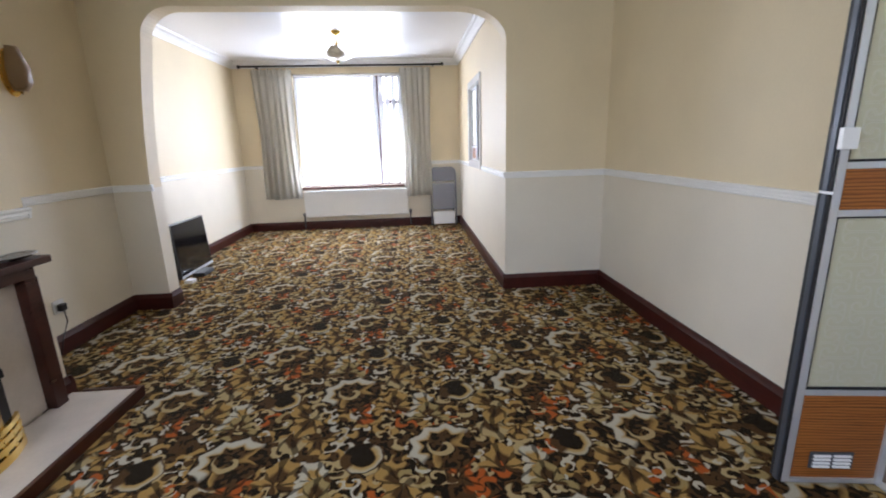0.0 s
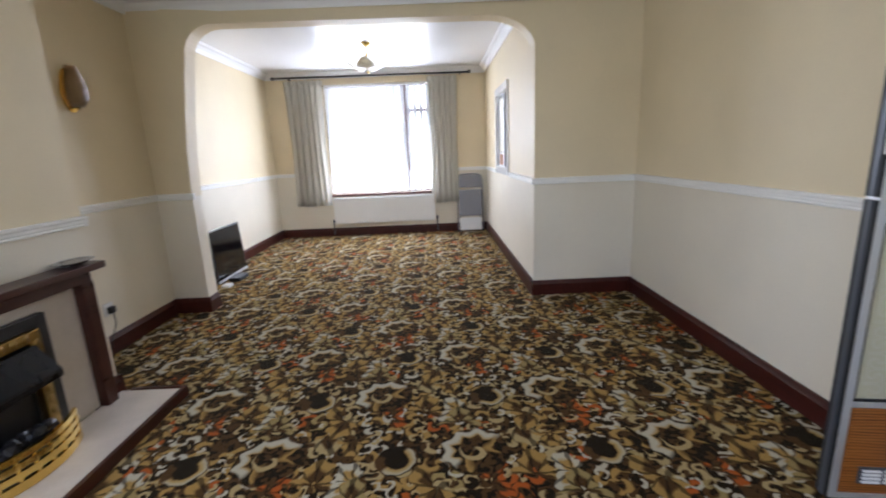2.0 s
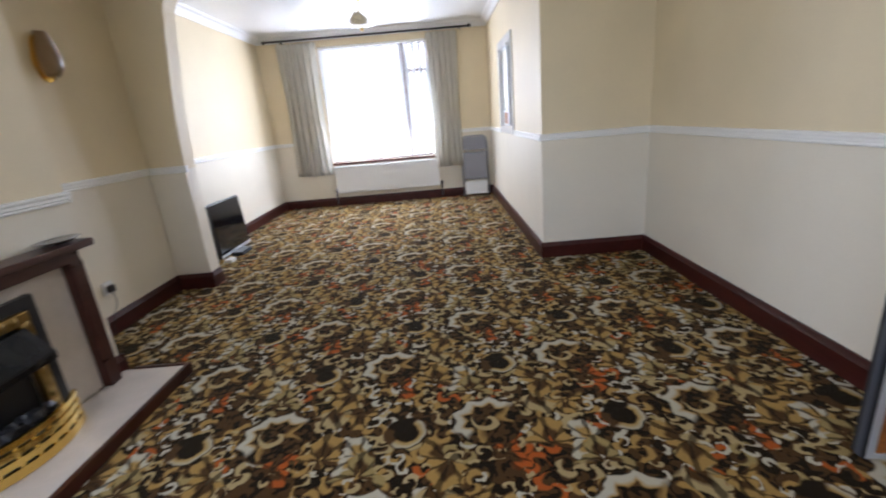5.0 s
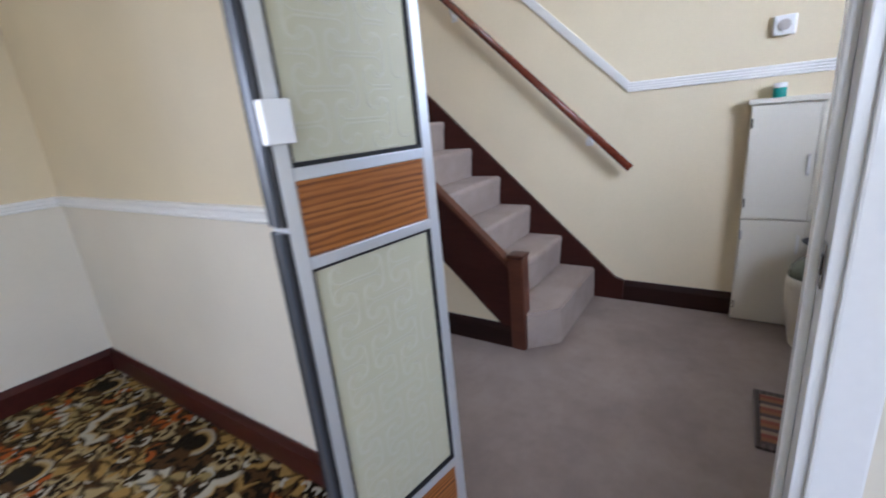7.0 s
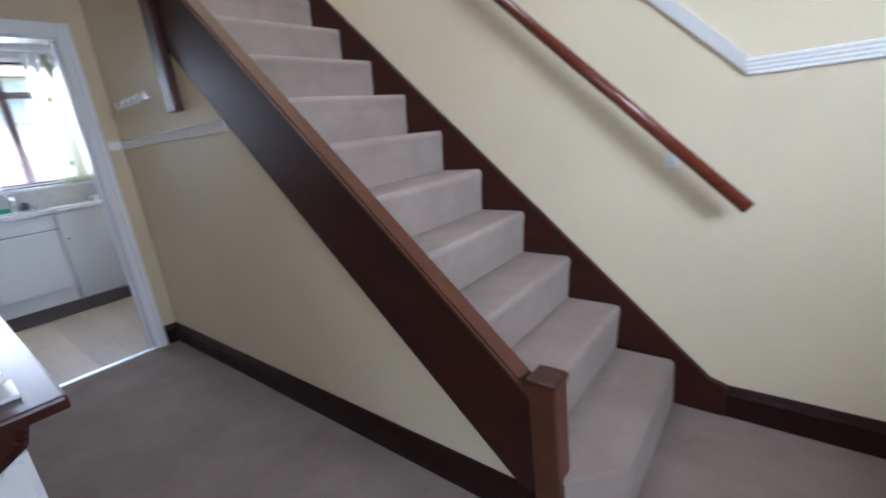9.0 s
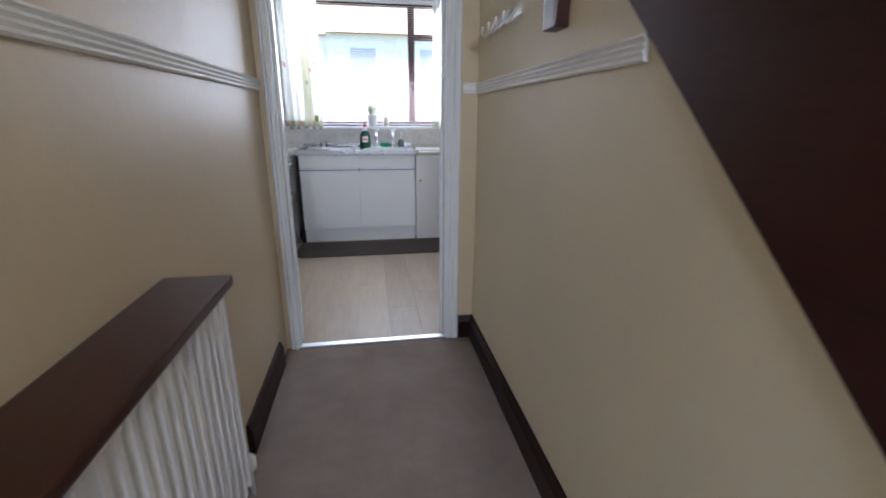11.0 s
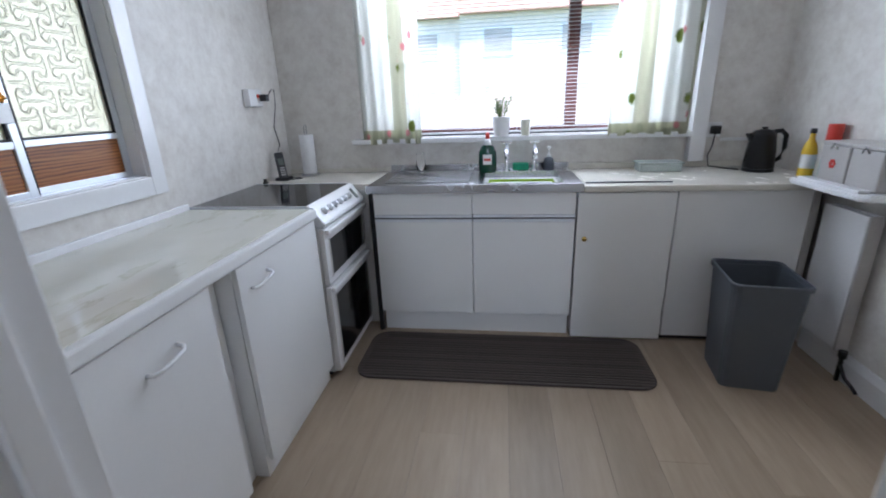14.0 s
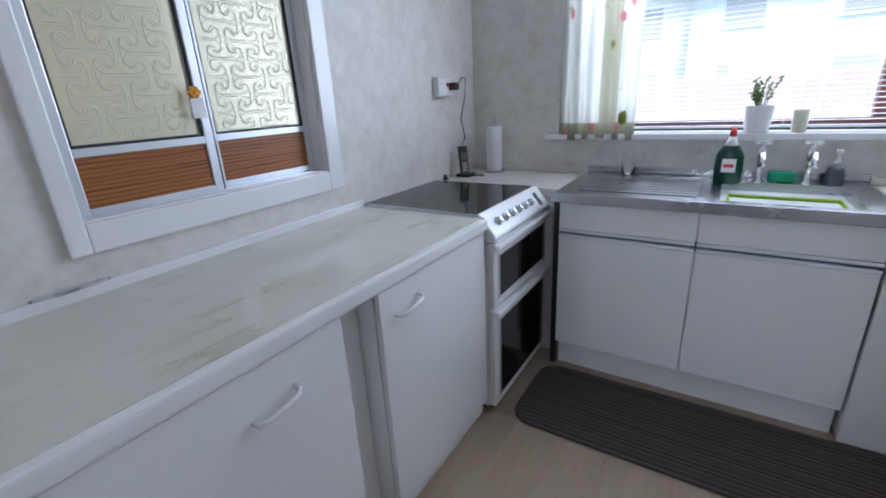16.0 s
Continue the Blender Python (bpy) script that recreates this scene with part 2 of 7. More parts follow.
    col = mixed(t, maths(t, "MULTIPLY", band(t, rs, 0.112, 0.156), upper), col, ramp(t, [(0.112, gold), (0.130, cream), (0.156, cream)], rs))
    lower = maths(t, "SUBTRACT", 1.0, upper)
    rl = maths(t, "ADD", r, wavy(t, ang, 5, 0.034, 0.8))
    tail = maths(t, "MULTIPLY", lower, ramp(t, [(0.40, (0, 0, 0)), (0.50, (1, 1, 1))], maths(t, "ADD", wavy(t, ang, 2, 0.5, 0.4), 0.5)))
    col = mixed(t, maths(t, "MULTIPLY", band(t, rl, 0.030, 0.105), tail), col, ramp(t, [(0.030, umber), (0.105, gold)], rl))
    curl = maths(t, "ADD", maths(t, "MULTIPLY", maths(t, "SINE", maths(t, "ADD", ang, maths(t, "MULTIPLY", r, 60.0))), 0.5), 0.5)
    curl = maths(t, "MULTIPLY", ramp(t, [(0.80, (0, 0, 0)), (0.88, (1, 1, 1))], curl), band(t, r, 0.012, 0.07))
    col = mixed(t, curl, col, tan)
    pile = noise_tex(t, base, 420, 3)
    col = mixed(t, 0.5, col, ramp(t, [(0.25, (0.4, 0.4, 0.4)), (0.75, (1, 1, 1))], pile), "MULTIPLY")
    worn = noise_tex(t, base, 1.1, 4)
    col = mixed(t, 0.3, col, ramp(t, [(0.3, (0.7, 0.7, 0.7)), (0.7, (1, 1, 1))], worn), "MULTIPLY")
    t.links.new(col, b.inputs["Base Color"])
    b.inputs["Roughness"].default_value = 0.95
    b.inputs["Specular IOR Level"].default_value = 0.05
    b.inputs["Sheen Weight"].default_value = 0.08
    b.inputs["Sheen Roughness"].default_value = 0.35
    b.inputs["Sheen Tint"].default_value = (1.0, 0.86, 0.58, 1)
    bumped(t, b, pile, 0.6, 0.004)
    return mat


def plain_carpet(name, soil_and_shade=0.0):
    """Plain mauve-beige pile; the second argument darkens it in patches, for stains and for shade on the floor."""
    mat = bpy.data.materials.new(name)
    t, b = nodes_of(mat)
    v = coords(t)
    pile, patch, tread = noise_tex(t, v, 380, 3), noise_tex(t, v, 2.6, 5, 0.6), noise_tex(t, v, 11, 5, 0.7)
    col = mixed(t, 0.4, ramp(t, [(0.3, (0.245, 0.195, 0.165)), (0.7, (0.37, 0.305, 0.265))], patch),
                ramp(t, [(0.25, (0.22, 0.17, 0.145)), (0.75, (0.42, 0.35, 0.31))], pile))
    col = mixed(t, 0.35, col, ramp(t, [(0.35, (0.78, 0.75, 0.72)), (0.6, (1, 1, 1))], tread), "MULTIPLY")
    if soil_and_shade:
        grime_and_shade = noise_tex(t, coords(t, (1, 0.7, 1)), 1.9, 6, 0.68)
        col = mixed(t, soil_and_shade, col, ramp(t, [(0.36, (0.42, 0.37, 0.32)), (0.52, (0.66, 0.62, 0.58)), (0.70, (0.86, 0.84, 0.82))], grime_and_shade), "MULTIPLY")
    t.links.new(col, b.inputs["Base Color"])
    b.inputs["Roughness"].default_value = 0.95
    b.inputs["Specular IOR Level"].default_value = 0.1
    b.inputs["Sheen Weight"].default_value = 0.05
    bumped(t, b, pile, 0.5, 0.004)
    return mat


def mottled_paper(name):
    """Pale kitchen wallpaper with soft grey and pinkish clouds."""
    mat = bpy.data.materials.new(name)
    t, b = nodes_of(mat)
    v = coords(t)
    n1, n2, n3 = noise_tex(t, v, 9, 4, 0.6), noise_tex(t, v, 23, 5, 0.7), noise_tex(t, v, 160, 3)
    col = ramp(t, [(0.30, (0.60, 0.565, 0.52)), (0.50, (0.70, 0.675, 0.63)), (0.72, (0.77, 0.745, 0.70))], n1)
    col = mixed(t, 0.30, col, ramp(t, [(0.35, (0.56, 0.50, 0.45)), (0.6, (0.80, 0.77, 0.73))], n2))
    t.links.new(col, b.inputs["Base Color"])
    b.inputs["Roughness"].default_value = 0.5
    bumped(t, b, n3, 0.2, 0.002)
    return mat


def marble_laminate(name):
    mat = bpy.data.materials.new(name)
    t, b = nodes_of(mat)
    v = coords(t)
    streak = noise_tex(t, coords(t, (3.0, 0.9, 1.0), (0, 0, 0.5)), 3.4, 6, 0.62)
    base = (0.65, 0.64, 0.555)
    col = ramp(t, [(0.535, base), (0.562, (0.43, 0.40, 0.26)), (0.585, (0.56, 0.54, 0.43)), (0.66, (0.58, 0.565, 0.475))], streak)
    fade = noise_tex(t, v, 2.3, 3)
    col = mixed(t, ramp(t, [(0.40, (0, 0, 0)), (0.56, (1, 1, 1))], fade), base, col)
    col = mixed(t, 0.35, col, ramp(t, [(0.3, (0.57, 0.56, 0.49)), (0.7, (0.72, 0.71, 0.635))], noise_tex(t, v, 5, 4)))
    t.links.new(col, b.inputs["Base Color"])
    b.inputs["Roughness"].default_value = 0.16
    return mat


def brushed(name, color=(0.62, 0.63, 0.65), rough=0.28):
    return paint(name, color, rough, 0.05, 3, 200, 0.05, metal=1.0)


def glassy(name, color, rough, transmission, ior=1.45):
    mat = bpy.data.materials.new(name)
    t, b = nodes_of(mat)
    b.inputs["Base Color"].default_value = (*color, 1)
    b.inputs["Roughness"].default_value = rough
    b.inputs["Transmission Weight"].default_value = transmission
    b.inputs["IOR"].default_value = ior
    return mat


def striped_cloth(name, colors, axis, width, rough=0.95):
    """Woven cloth with even stripes across one axis."""
    mat = bpy.data.materials.new(name)
    t, b = nodes_of(mat)
    v = coords(t)
    sep = t.nodes.new("ShaderNodeSeparateXYZ")
    t.links.new(v, sep.inputs[0])
    f = maths(t, "FRACT", maths(t, "MULTIPLY", sep.outputs["XYZ".index(axis)], 1.0 / width))
    n = len(colors)
    col = ramp(t, [(i / n, c) for i, c in enumerate(colors)], f, True)
    grain = noise_tex(t, v, 300, 3)
    col = mixed(t, 0.5, col, ramp(t, [(0.3, (0.5, 0.5, 0.5)), (0.7, (1, 1, 1))], grain), "MULTIPLY")
    t.links.new(col, b.inputs["Base Color"])
    b.inputs["Roughness"].default_value = rough
    bumped(t, b, grain, 0.5, 0.003)
    return mat


def thin_cloth(name, color, through, pattern=False):
    """Curtain cloth that lets some daylight through."""
    mat = bpy.data.materials.new(name)
    t, b = nodes_of(mat)
    v = coords(t)
    weave = noise_tex(t, v, 260, 3)
    col = ramp(t, [(0.3, tuple(c * 0.9 for c in color)), (0.7, color)], weave)
    if pattern:
        sep = t.nodes.new("ShaderNodeSeparateXYZ")
        t.links.new(v, sep.inputs[0])
        f = maths(t, "FRACT", maths(t, "MULTIPLY", sep.outputs[0], 1 / 0.30))
        band = ramp(t, [(0.0, (0.52, 0.51, 0.40)), (0.30, (0.82, 0.82, 0.78))], f, True)
        col = mixed(t, 0.85, col, band)
        hem = ramp(t, [(0.0, (1, 1, 1)), (0.045, (0, 0, 0))], maths(t, "SUBTRACT", sep.outputs[2], 1.15), True)
        col = mixed(t, hem, col, (0.50, 0.50, 0.37))
        for sc, rad, colour, seed in ((9.0, 0.16, (0.60, 0.28, 0.29), 0.0), (7.0, 0.20, (0.20, 0.24, 0.06), 4.0)):
            vor = node(t, "ShaderNodeTexVoronoi", Scale=sc, Randomness=0.8)
            mp = t.nodes.new("ShaderNodeMapping")
            mp.inputs["Location"].default_value = (seed, 0, seed)
            mp.inputs["Scale"].default_value = (1.0, 0.2, 0.6)
            t.links.new(v, mp.inputs["Vector"])
            t.links.new(mp.outputs[0], vor.inputs["Vector"])
            dist = maths(t, "ADD", vor.outputs["Distance"], maths(t, "MULTIPLY", noise_tex(t, v, 60, 2), 0.12))
            col = mixed(t, ramp(t, [(rad, (1, 1, 1)), (rad + 0.05, (0, 0, 0))], dist), col, colour)
    t.links.new(col, b.inputs["Base Color"])
    b.inputs["Roughness"].default_value = 0.9
    tr = t.nodes.new("ShaderNodeBsdfTranslucent")
    t.links.new(col, tr.inputs["Color"])
    mx = t.nodes.new("ShaderNodeMixShader")
    mx.inputs[0].default_value = through
    t.links.new(b.outputs[0], mx.inputs[1])
    t.links.new(tr.outputs[0], mx.inputs[2])
    t.links.new(mx.outputs[0], t.nodes["Material Output"].inputs["Surface"])
    bumped(t, b, weave, 0.3, 0.001)
    return mat


M = {
    "upper": paint("wall_paint_deep_cream", (0.74, 0.63, 0.43), 0.55, 0.04, 2.0, 70, 0.25),
    "lower": paint("wall_paint_pale_cream", (0.76, 0.70, 0.58), 0.55, 0.04, 2.0, 70, 0.25),
    "hall": paint("hall_paint_cream", (0.77, 0.675, 0.48), 0.55, 0.04, 2.0, 70, 0.3),
    "tan": paint("hall_paper_tan", (0.60, 0.48, 0.31), 0.45, 0.05, 2.0, 45, 0.35),
    "ceiling": paint("ceiling_white", (0.84, 0.84, 0.85), 0.33, 0.03, 1.2, 60, 0.15),
    "gloss": paint("white_gloss_paint", (0.82, 0.82, 0.82), 0.22, 0.03, 3.0, 60, 0.06),
    "white": paint("white_laminate", (0.80, 0.80, 0.79), 0.32, 0.03, 2.0, 120, 0.05),
    "cream_door": paint("cream_cupboard_paint", (0.74, 0.71, 0.62), 0.4, 0.04, 2.0, 80, 0.1),
    "skirting": wood("mahogany_skirting", (0.024, 0.005, 0.004), (0.070, 0.013, 0.009), 0.36, "Y", 1.0, 10, 0.35),
    "mahogany": wood("dark_mahogany", (0.022, 0.005, 0.0035), (0.070, 0.018, 0.010), 0.3, "Y", 1.0, 12),
    "hallskirt": wood("dark_hall_skirting", (0.010, 0.004, 0.003), (0.026, 0.008, 0.006), 0.42, "Y", 1.0, 10, 0.25),
    "stringwood": wood("mahogany_string", (0.026, 0.0065, 0.0045), (0.050, 0.012, 0.008), 0.36, "Y", 1.0, 12, 0.3),
    "rail": wood("red_brown_handrail", (0.075, 0.015, 0.009), (0.17, 0.040, 0.020), 0.22, "Y", 1.0, 14),
    "cap": wood("worn_stair_capping", (0.048, 0.014, 0.007), (0.115, 0.036, 0.017), 0.35, "Y", 1.0, 12),
    "zebra": zebra_wood("zebra_laminate"),
    "carpet": floral_carpet("floral_carpet"),
    "beige": plain_carpet("beige_carpet"),
    # the stair carpet darkened: patchy stains plus the hall floor's shade, painted in
    "hallfloor": plain_carpet("hall_carpet_stains_and_shade", 0.38),
    "trim": paint("white_trim_paint", (0.86, 0.855, 0.83), 0.36, 0.03, 3.0, 60, 0.06),
    "plank": wood("beech_laminate", (0.30, 0.228, 0.158), (0.42, 0.33, 0.235), 0.42, "Y", 1.0, 6, 0.35, per_piece=True),
    "paper": mottled_paper("kitchen_wallpaper"),
    "marble": marble_laminate("marble_worktop"),
    "counter": paint("cream_worktop", (0.72, 0.69, 0.61), 0.25, 0.05, 6, 140, 0.04),
    "alu": paint("anodised_aluminium", (0.74, 0.77, 0.81), 0.36, 0.05, 3, 200, 0.05, metal=0.65),
    "steel": brushed("stainless_steel", (0.42, 0.42, 0.43), 0.26),
    "chrome": brushed("chrome", (0.80, 0.81, 0.83), 0.09),
    "brass": brushed("polished_brass", (0.80, 0.56, 0.16), 0.16),
    "kettleblack": paint("gloss_black_plastic", (0.006, 0.006, 0.007), 0.28, 0.1, 4, 150, 0.02, spec=0.3),
    "black": paint("black_plastic", (0.015, 0.015, 0.017), 0.35, 0.1, 4, 150, 0.05),
    "rubber": paint("black_rubber_seal", (0.012, 0.012, 0.014), 0.6, 0.1, 4, 150, 0.05),
    "darkmetal": paint("dark_grey_metal", (0.09, 0.10, 0.12), 0.4, 0.06, 4, 120, 0.05, metal=0.4),
    "screen": paint("black_glass", (0.008, 0.008, 0.009), 0.09, 0.02, 2, 50, 0.0),
    "hearth": paint("pale_stone_slab", (0.60, 0.53, 0.46), 0.4, 0.09, 6, 70, 0.15),
    "frosted": glassy("obscured_glass", (0.76, 0.735, 0.55), 0.42, 0.40),
    "ridge": glassy("glass_ridges", (0.82, 0.80, 0.65), 0.30, 0.40),
    "pane": glassy("clear_glass", (1, 1, 1), 0.0, 1.0),
    "brownframe": paint("brown_window_frame", (0.11, 0.030, 0.022), 0.35, 0.08, 4, 90, 0.08),
    "blind": paint("white_blind_slat", (0.80, 0.80, 0.80), 0.4, 0.02, 4, 90, 0.0),
    "drape": thin_cloth("grey_green_curtain", (0.80, 0.78, 0.72), 0.45),
    "floralcloth": thin_cloth("floral_curtain", (0.72, 0.72, 0.66), 0.07, True),
    "greychair": paint("grey_metal_chair", (0.24, 0.24, 0.27), 0.45, 0.05, 4, 90, 0.1),
    "mat_brown": striped_cloth("brown_ribbed_mat", [(0.060, 0.046, 0.040), (0.115, 0.092, 0.080)], "Y", 0.024),
    "mat_red": striped_cloth("striped_door_mat", [(0.22, 0.06, 0.04), (0.30, 0.22, 0.15), (0.07, 0.05, 0.05), (0.25, 0.11, 0.05)], "X", 0.09),
    "bin": paint("dark_grey_plastic", (0.085, 0.095, 0.11), 0.45, 0.06, 3, 130, 0.1),
    "green": paint("green_liquid_bottle", (0.004, 0.045, 0.026), 0.14, 0.06, 6, 80, 0.0),
    "lime": paint("lime_plastic", (0.26, 0.42, 0.010), 0.65, 0.05, 5, 80, 0.05, spec=0.15),
    "red": paint("red_plastic", (0.55, 0.035, 0.02), 0.35, 0.05, 5, 80, 0.0),
    "orange": paint("orange_plastic", (0.75, 0.32, 0.02), 0.4, 0.05, 5, 80, 0.0),
    "yellow": paint("yellow_oil", (0.75, 0.50, 0.04), 0.2, 0.05, 5, 80, 0.0),
    "sponge": paint("green_sponge", (0.03, 0.30, 0.16), 0.9, 0.15, 30, 160, 0.5),
    "paperroll": paint("kitchen_paper", (0.84, 0.84, 0.84), 0.9, 0.03, 20, 150, 0.3),
    "leafm": paint("succulent_leaf", (0.12, 0.17, 0.05), 0.5, 0.25, 20, 90, 0.1),
    "soil": paint("potting_soil", (0.04, 0.028, 0.02), 0.95, 0.2, 40, 150, 0.5),
    "ceramic": paint("cream_ceramic", (0.66, 0.62, 0.52), 0.3, 0.06, 5, 80, 0.05),
    "celadon": paint("green_grey_glaze", (0.16, 0.18, 0.13), 0.2, 0.2, 12, 80, 0.05),
    "teal": paint("teal_label", (0.01, 0.28, 0.24), 0.4, 0.05, 5, 80, 0.0),
    "lcd": paint("lcd_grey", (0.14, 0.16, 0.14), 0.25, 0.05, 5, 80, 0.0),
    "dishglass": glassy("clear_dish_glass", (0.95, 0.97, 0.96), 0.05, 0.9),
    "tubplastic": glassy("pale_green_plastic", (0.78, 0.86, 0.82), 0.25, 0.45),
    "antique": brushed("antique_brass", (0.36, 0.24, 0.08), 0.30),
    "petal": glassy("cream_petal_glass", (0.66, 0.60, 0.45), 0.3, 0.25),
    "lampglass": glassy("amber_lamp_glass", (0.42, 0.30, 0.18), 0.3, 0.25),
    "grit": paint("grey_canister", (0.44, 0.42, 0.40), 0.4, 0.05, 5, 80, 0.05),
    "brick": paint("garden_brick", (0.42, 0.24, 0.18), 0.85, 0.25, 14, 90, 0.4),
    "render": paint("pale_render", (0.84, 0.78, 0.70), 0.9, 0.1, 3, 60, 0.3),
    "fencewood": wood("weathered_fence", (0.50, 0.37, 0.31), (0.68, 0.54, 0.47), 0.8, "Z", 1.0, 10, 0.2),
    "tile": paint("brown_roof_tile", (0.36, 0.22, 0.17), 0.8, 0.2, 10, 60, 0.4),
    "grass": paint("lawn", (0.07, 0.11, 0.035), 0.95, 0.3, 6, 120, 0.6),
    "plaster": paint("outer_wall", (0.55, 0.50, 0.44), 0.9, 0.1, 3, 60, 0.3),
}


# ---------- mesh tools ----------
def box(bm, x0, x1, y0, y1, z0, z1, bevel=0.0, segments=2):
    m = Matrix.Translation(((x0 + x1) / 2, (y0 + y1) / 2, (z0 + z1) / 2)) @ Matrix.Diagonal((abs(x1 - x0), abs(y1 - y0), abs(z1 - z0), 1))
    made = bmesh.ops.create_cube(bm, size=1, matrix=m)
    if bevel:
        edges = {e for v in made["verts"] for e in v.link_edges}
        bmesh.ops.bevel(bm, geom=list(edges), offset=bevel, segments=segments, affect="EDGES", profile=0.6)
    return bm


def boxes(*dims, bevel=0.0):
    bm = bmesh.new()
    for d in dims:
        box(bm, *d, bevel=bevel)
    return bm


def prism(bm, pts, axis, a, b, bevel=0.0):
    """A polygon in the two axes other than axis, drawn out from a to b."""
    def at(u, v, w):
        return {"x": (w, u, v), "y": (u, w, v), "z": (u, v, w)}[axis]
    lo = [bm.verts.new(at(u, v, a)) for u, v in pts]
    hi = [bm.verts.new(at(u, v, b)) for u, v in pts]
    n = len(pts)
    faces = [bm.faces.new(lo), bm.faces.new(hi)]
    for i in range(n):
        faces.append(bm.faces.new((lo[i], lo[(i + 1) % n], hi[(i + 1) % n], hi[i])))
    bmesh.ops.recalc_face_normals(bm, faces=faces)
    if bevel:
        edges = {e for f in faces for e in f.edges}
        bmesh.ops.bevel(bm, geom=list(edges), offset=bevel, segments=2, affect="EDGES")
    return bm


def lathe(bm, profile, cx, cy, cz=0.0, steps=24):
    """A round body from (radius, height) pairs about an upright axis."""
    rings = []
    for r, z in profile:
        rings.append([bm.verts.new((cx + r * math.cos(2 * math.pi * i / steps), cy + r * math.sin(2 * math.pi * i / steps), cz + z)) for i in range(steps)])
    for a, b in zip(rings, rings[1:]):
        for i in range(steps):
            bm.faces.new((a[i], a[(i + 1) % steps], b[(i + 1) % steps], b[i])).smooth = True
    bm.faces.new(list(reversed(rings[0])))
    bm.faces.new(rings[-1])
    return bm


def tube(bm, path, radius, steps=10):
    """A round bar along a line of points."""
    pts = [Vector(p) for p in path]
    rings = []
    for i, p in enumerate(pts):
        d = (pts[min(i + 1, len(pts) - 1)] - pts[max(i - 1, 0)]).normalized()
        side = d.cross(Vector((0, 0, 1)) if abs(d.z) < 0.9 else Vector((1, 0, 0))).normalized()
        up = side.cross(d)
        rings.append([bm.verts.new(p + radius * (math.cos(2 * math.pi * k / steps) * side + math.sin(2 * math.pi * k / steps) * up)) for k in range(steps)])
    for a, b in zip(rings, rings[1:]):
        for k in range(steps):
            bm.faces.new((a[k], a[(k + 1) % steps], b[(k + 1) % steps], b[k])).smooth = True
    bm.faces.new(rings[0])
    bm.faces.new(list(reversed(rings[-1])))
    bmesh.ops.recalc_face_normals(bm, faces=bm.faces[:])
    return bm


def mesh_of(name, bm, material):
    me = bpy.data.meshes.new(name)
    bm.normal_update()
    bm.to_mesh(me)
    bm.free()
    me.materials.append(M[material])
    return me


def part(name, bm, material, parent, label=""):
    ob = new(name, mesh_of(name, bm, material))
    ob.parent = parent
    ob.matrix_parent_inverse = parent.matrix_world.inverted()
    return tagged(ob, label)


def solid(name, bm, material, label, category, kind="", group=""):
    return tagged(new(name, mesh_of(name, bm, material)), label, category, group, kind)


def thing(name, at, label, category, group="", kind=""):
    ob = new(name)
    ob.location = at
    ob.empty_display_size = 0.1
    bpy.context.view_layer.update()
    return tagged(ob, label, category, group, kind)


# ---------- the plan ----------
SK, DADO = 0.135, 1.04              # skirting top, lounge dado middle
LX0, LX1 = -2.05, 2.10               # lounge side walls
FX0, FX1 = -2.30, 1.205             # rear part of the lounge
NIB_L, NIB_R = 3.86, 3.92           # faces of the two nibs
LY0, LY1 = -1.2, 7.45               # lounge front and rear walls
HX0, HX1, SX = 2.25, 4.19, 3.315     # hall side walls, wall under the stairs
KD = 4.67                           # hall face of the wall with the kitchen door
KX0, KX1, KY0, KY1 = 1.305, 4.47, 4.80, 7.42
CEIL_N, CEIL_F, CEIL_H = 2.58, 2.64, 2.6


def wall(name, dims, material, label):
    return solid(name, boxes(*dims), material, label, "wall", "structure")


def two_tone(name, dims, split, label):
    """A wall in a deep cream above the dado and a paler cream below it."""
    up, low = bmesh.new(), bmesh.new()
    for x0, x1, y0, y1, z0, z1 in dims:
        if z0 < split:
            box(low, x0, x1, y0, y1, z0, min(z1, split))
        if z1 > split:
            box(up, x0, x1, y0, y1, max(z0, split), z1)
    ob = solid(name, low, "lower", label, "wall", "structure")
    part("upper_wall", up, "upper", ob, "deep cream painted upper wall")
    return ob


# ground outside and floors
solid("ground", boxes((-90, 90, -60, 120, -0.30, -0.20)), "grass", "rough green lawn around the house", "ground", "structure")
solid("floor_lounge", boxes((FX0 - 0.1, LX1 + 0.01, LY0 - 0.1, NIB_R + 0.02, -0.2, 0.0), (FX0 - 0.1, FX1 + 0.02, NIB_R + 0.02, LY1 + 0.1, -0.2, 0.0)), "carpet",
      "brown, cream and rust floral patterned carpet", "floor", "structure")
solid("floor_hall", boxes((LX1 + 0.01, HX1 + 0.1, -0.5, KD + 0.04, -0.2, 0.0)), "hallfloor", "plain beige-mauve hall carpet", "floor", "structure")

# lounge walls
# the opening from y -1.0 to 0.3 is invented, to hold the fill lamp
two_tone("wall_lounge_left", [(LX0 - 0.4, LX0, LY0, -1.0, 0, 2.8), (LX0 - 0.4, LX0, 0.3, NIB_L, 0, 2.8), (LX0 - 0.4, LX0, -1.0, 0.3, 0, 0.9), (LX0 - 0.4, LX0, -1.0, 0.3, 2.2, 2.8)], DADO, "cream painted lounge wall with white dado rail")
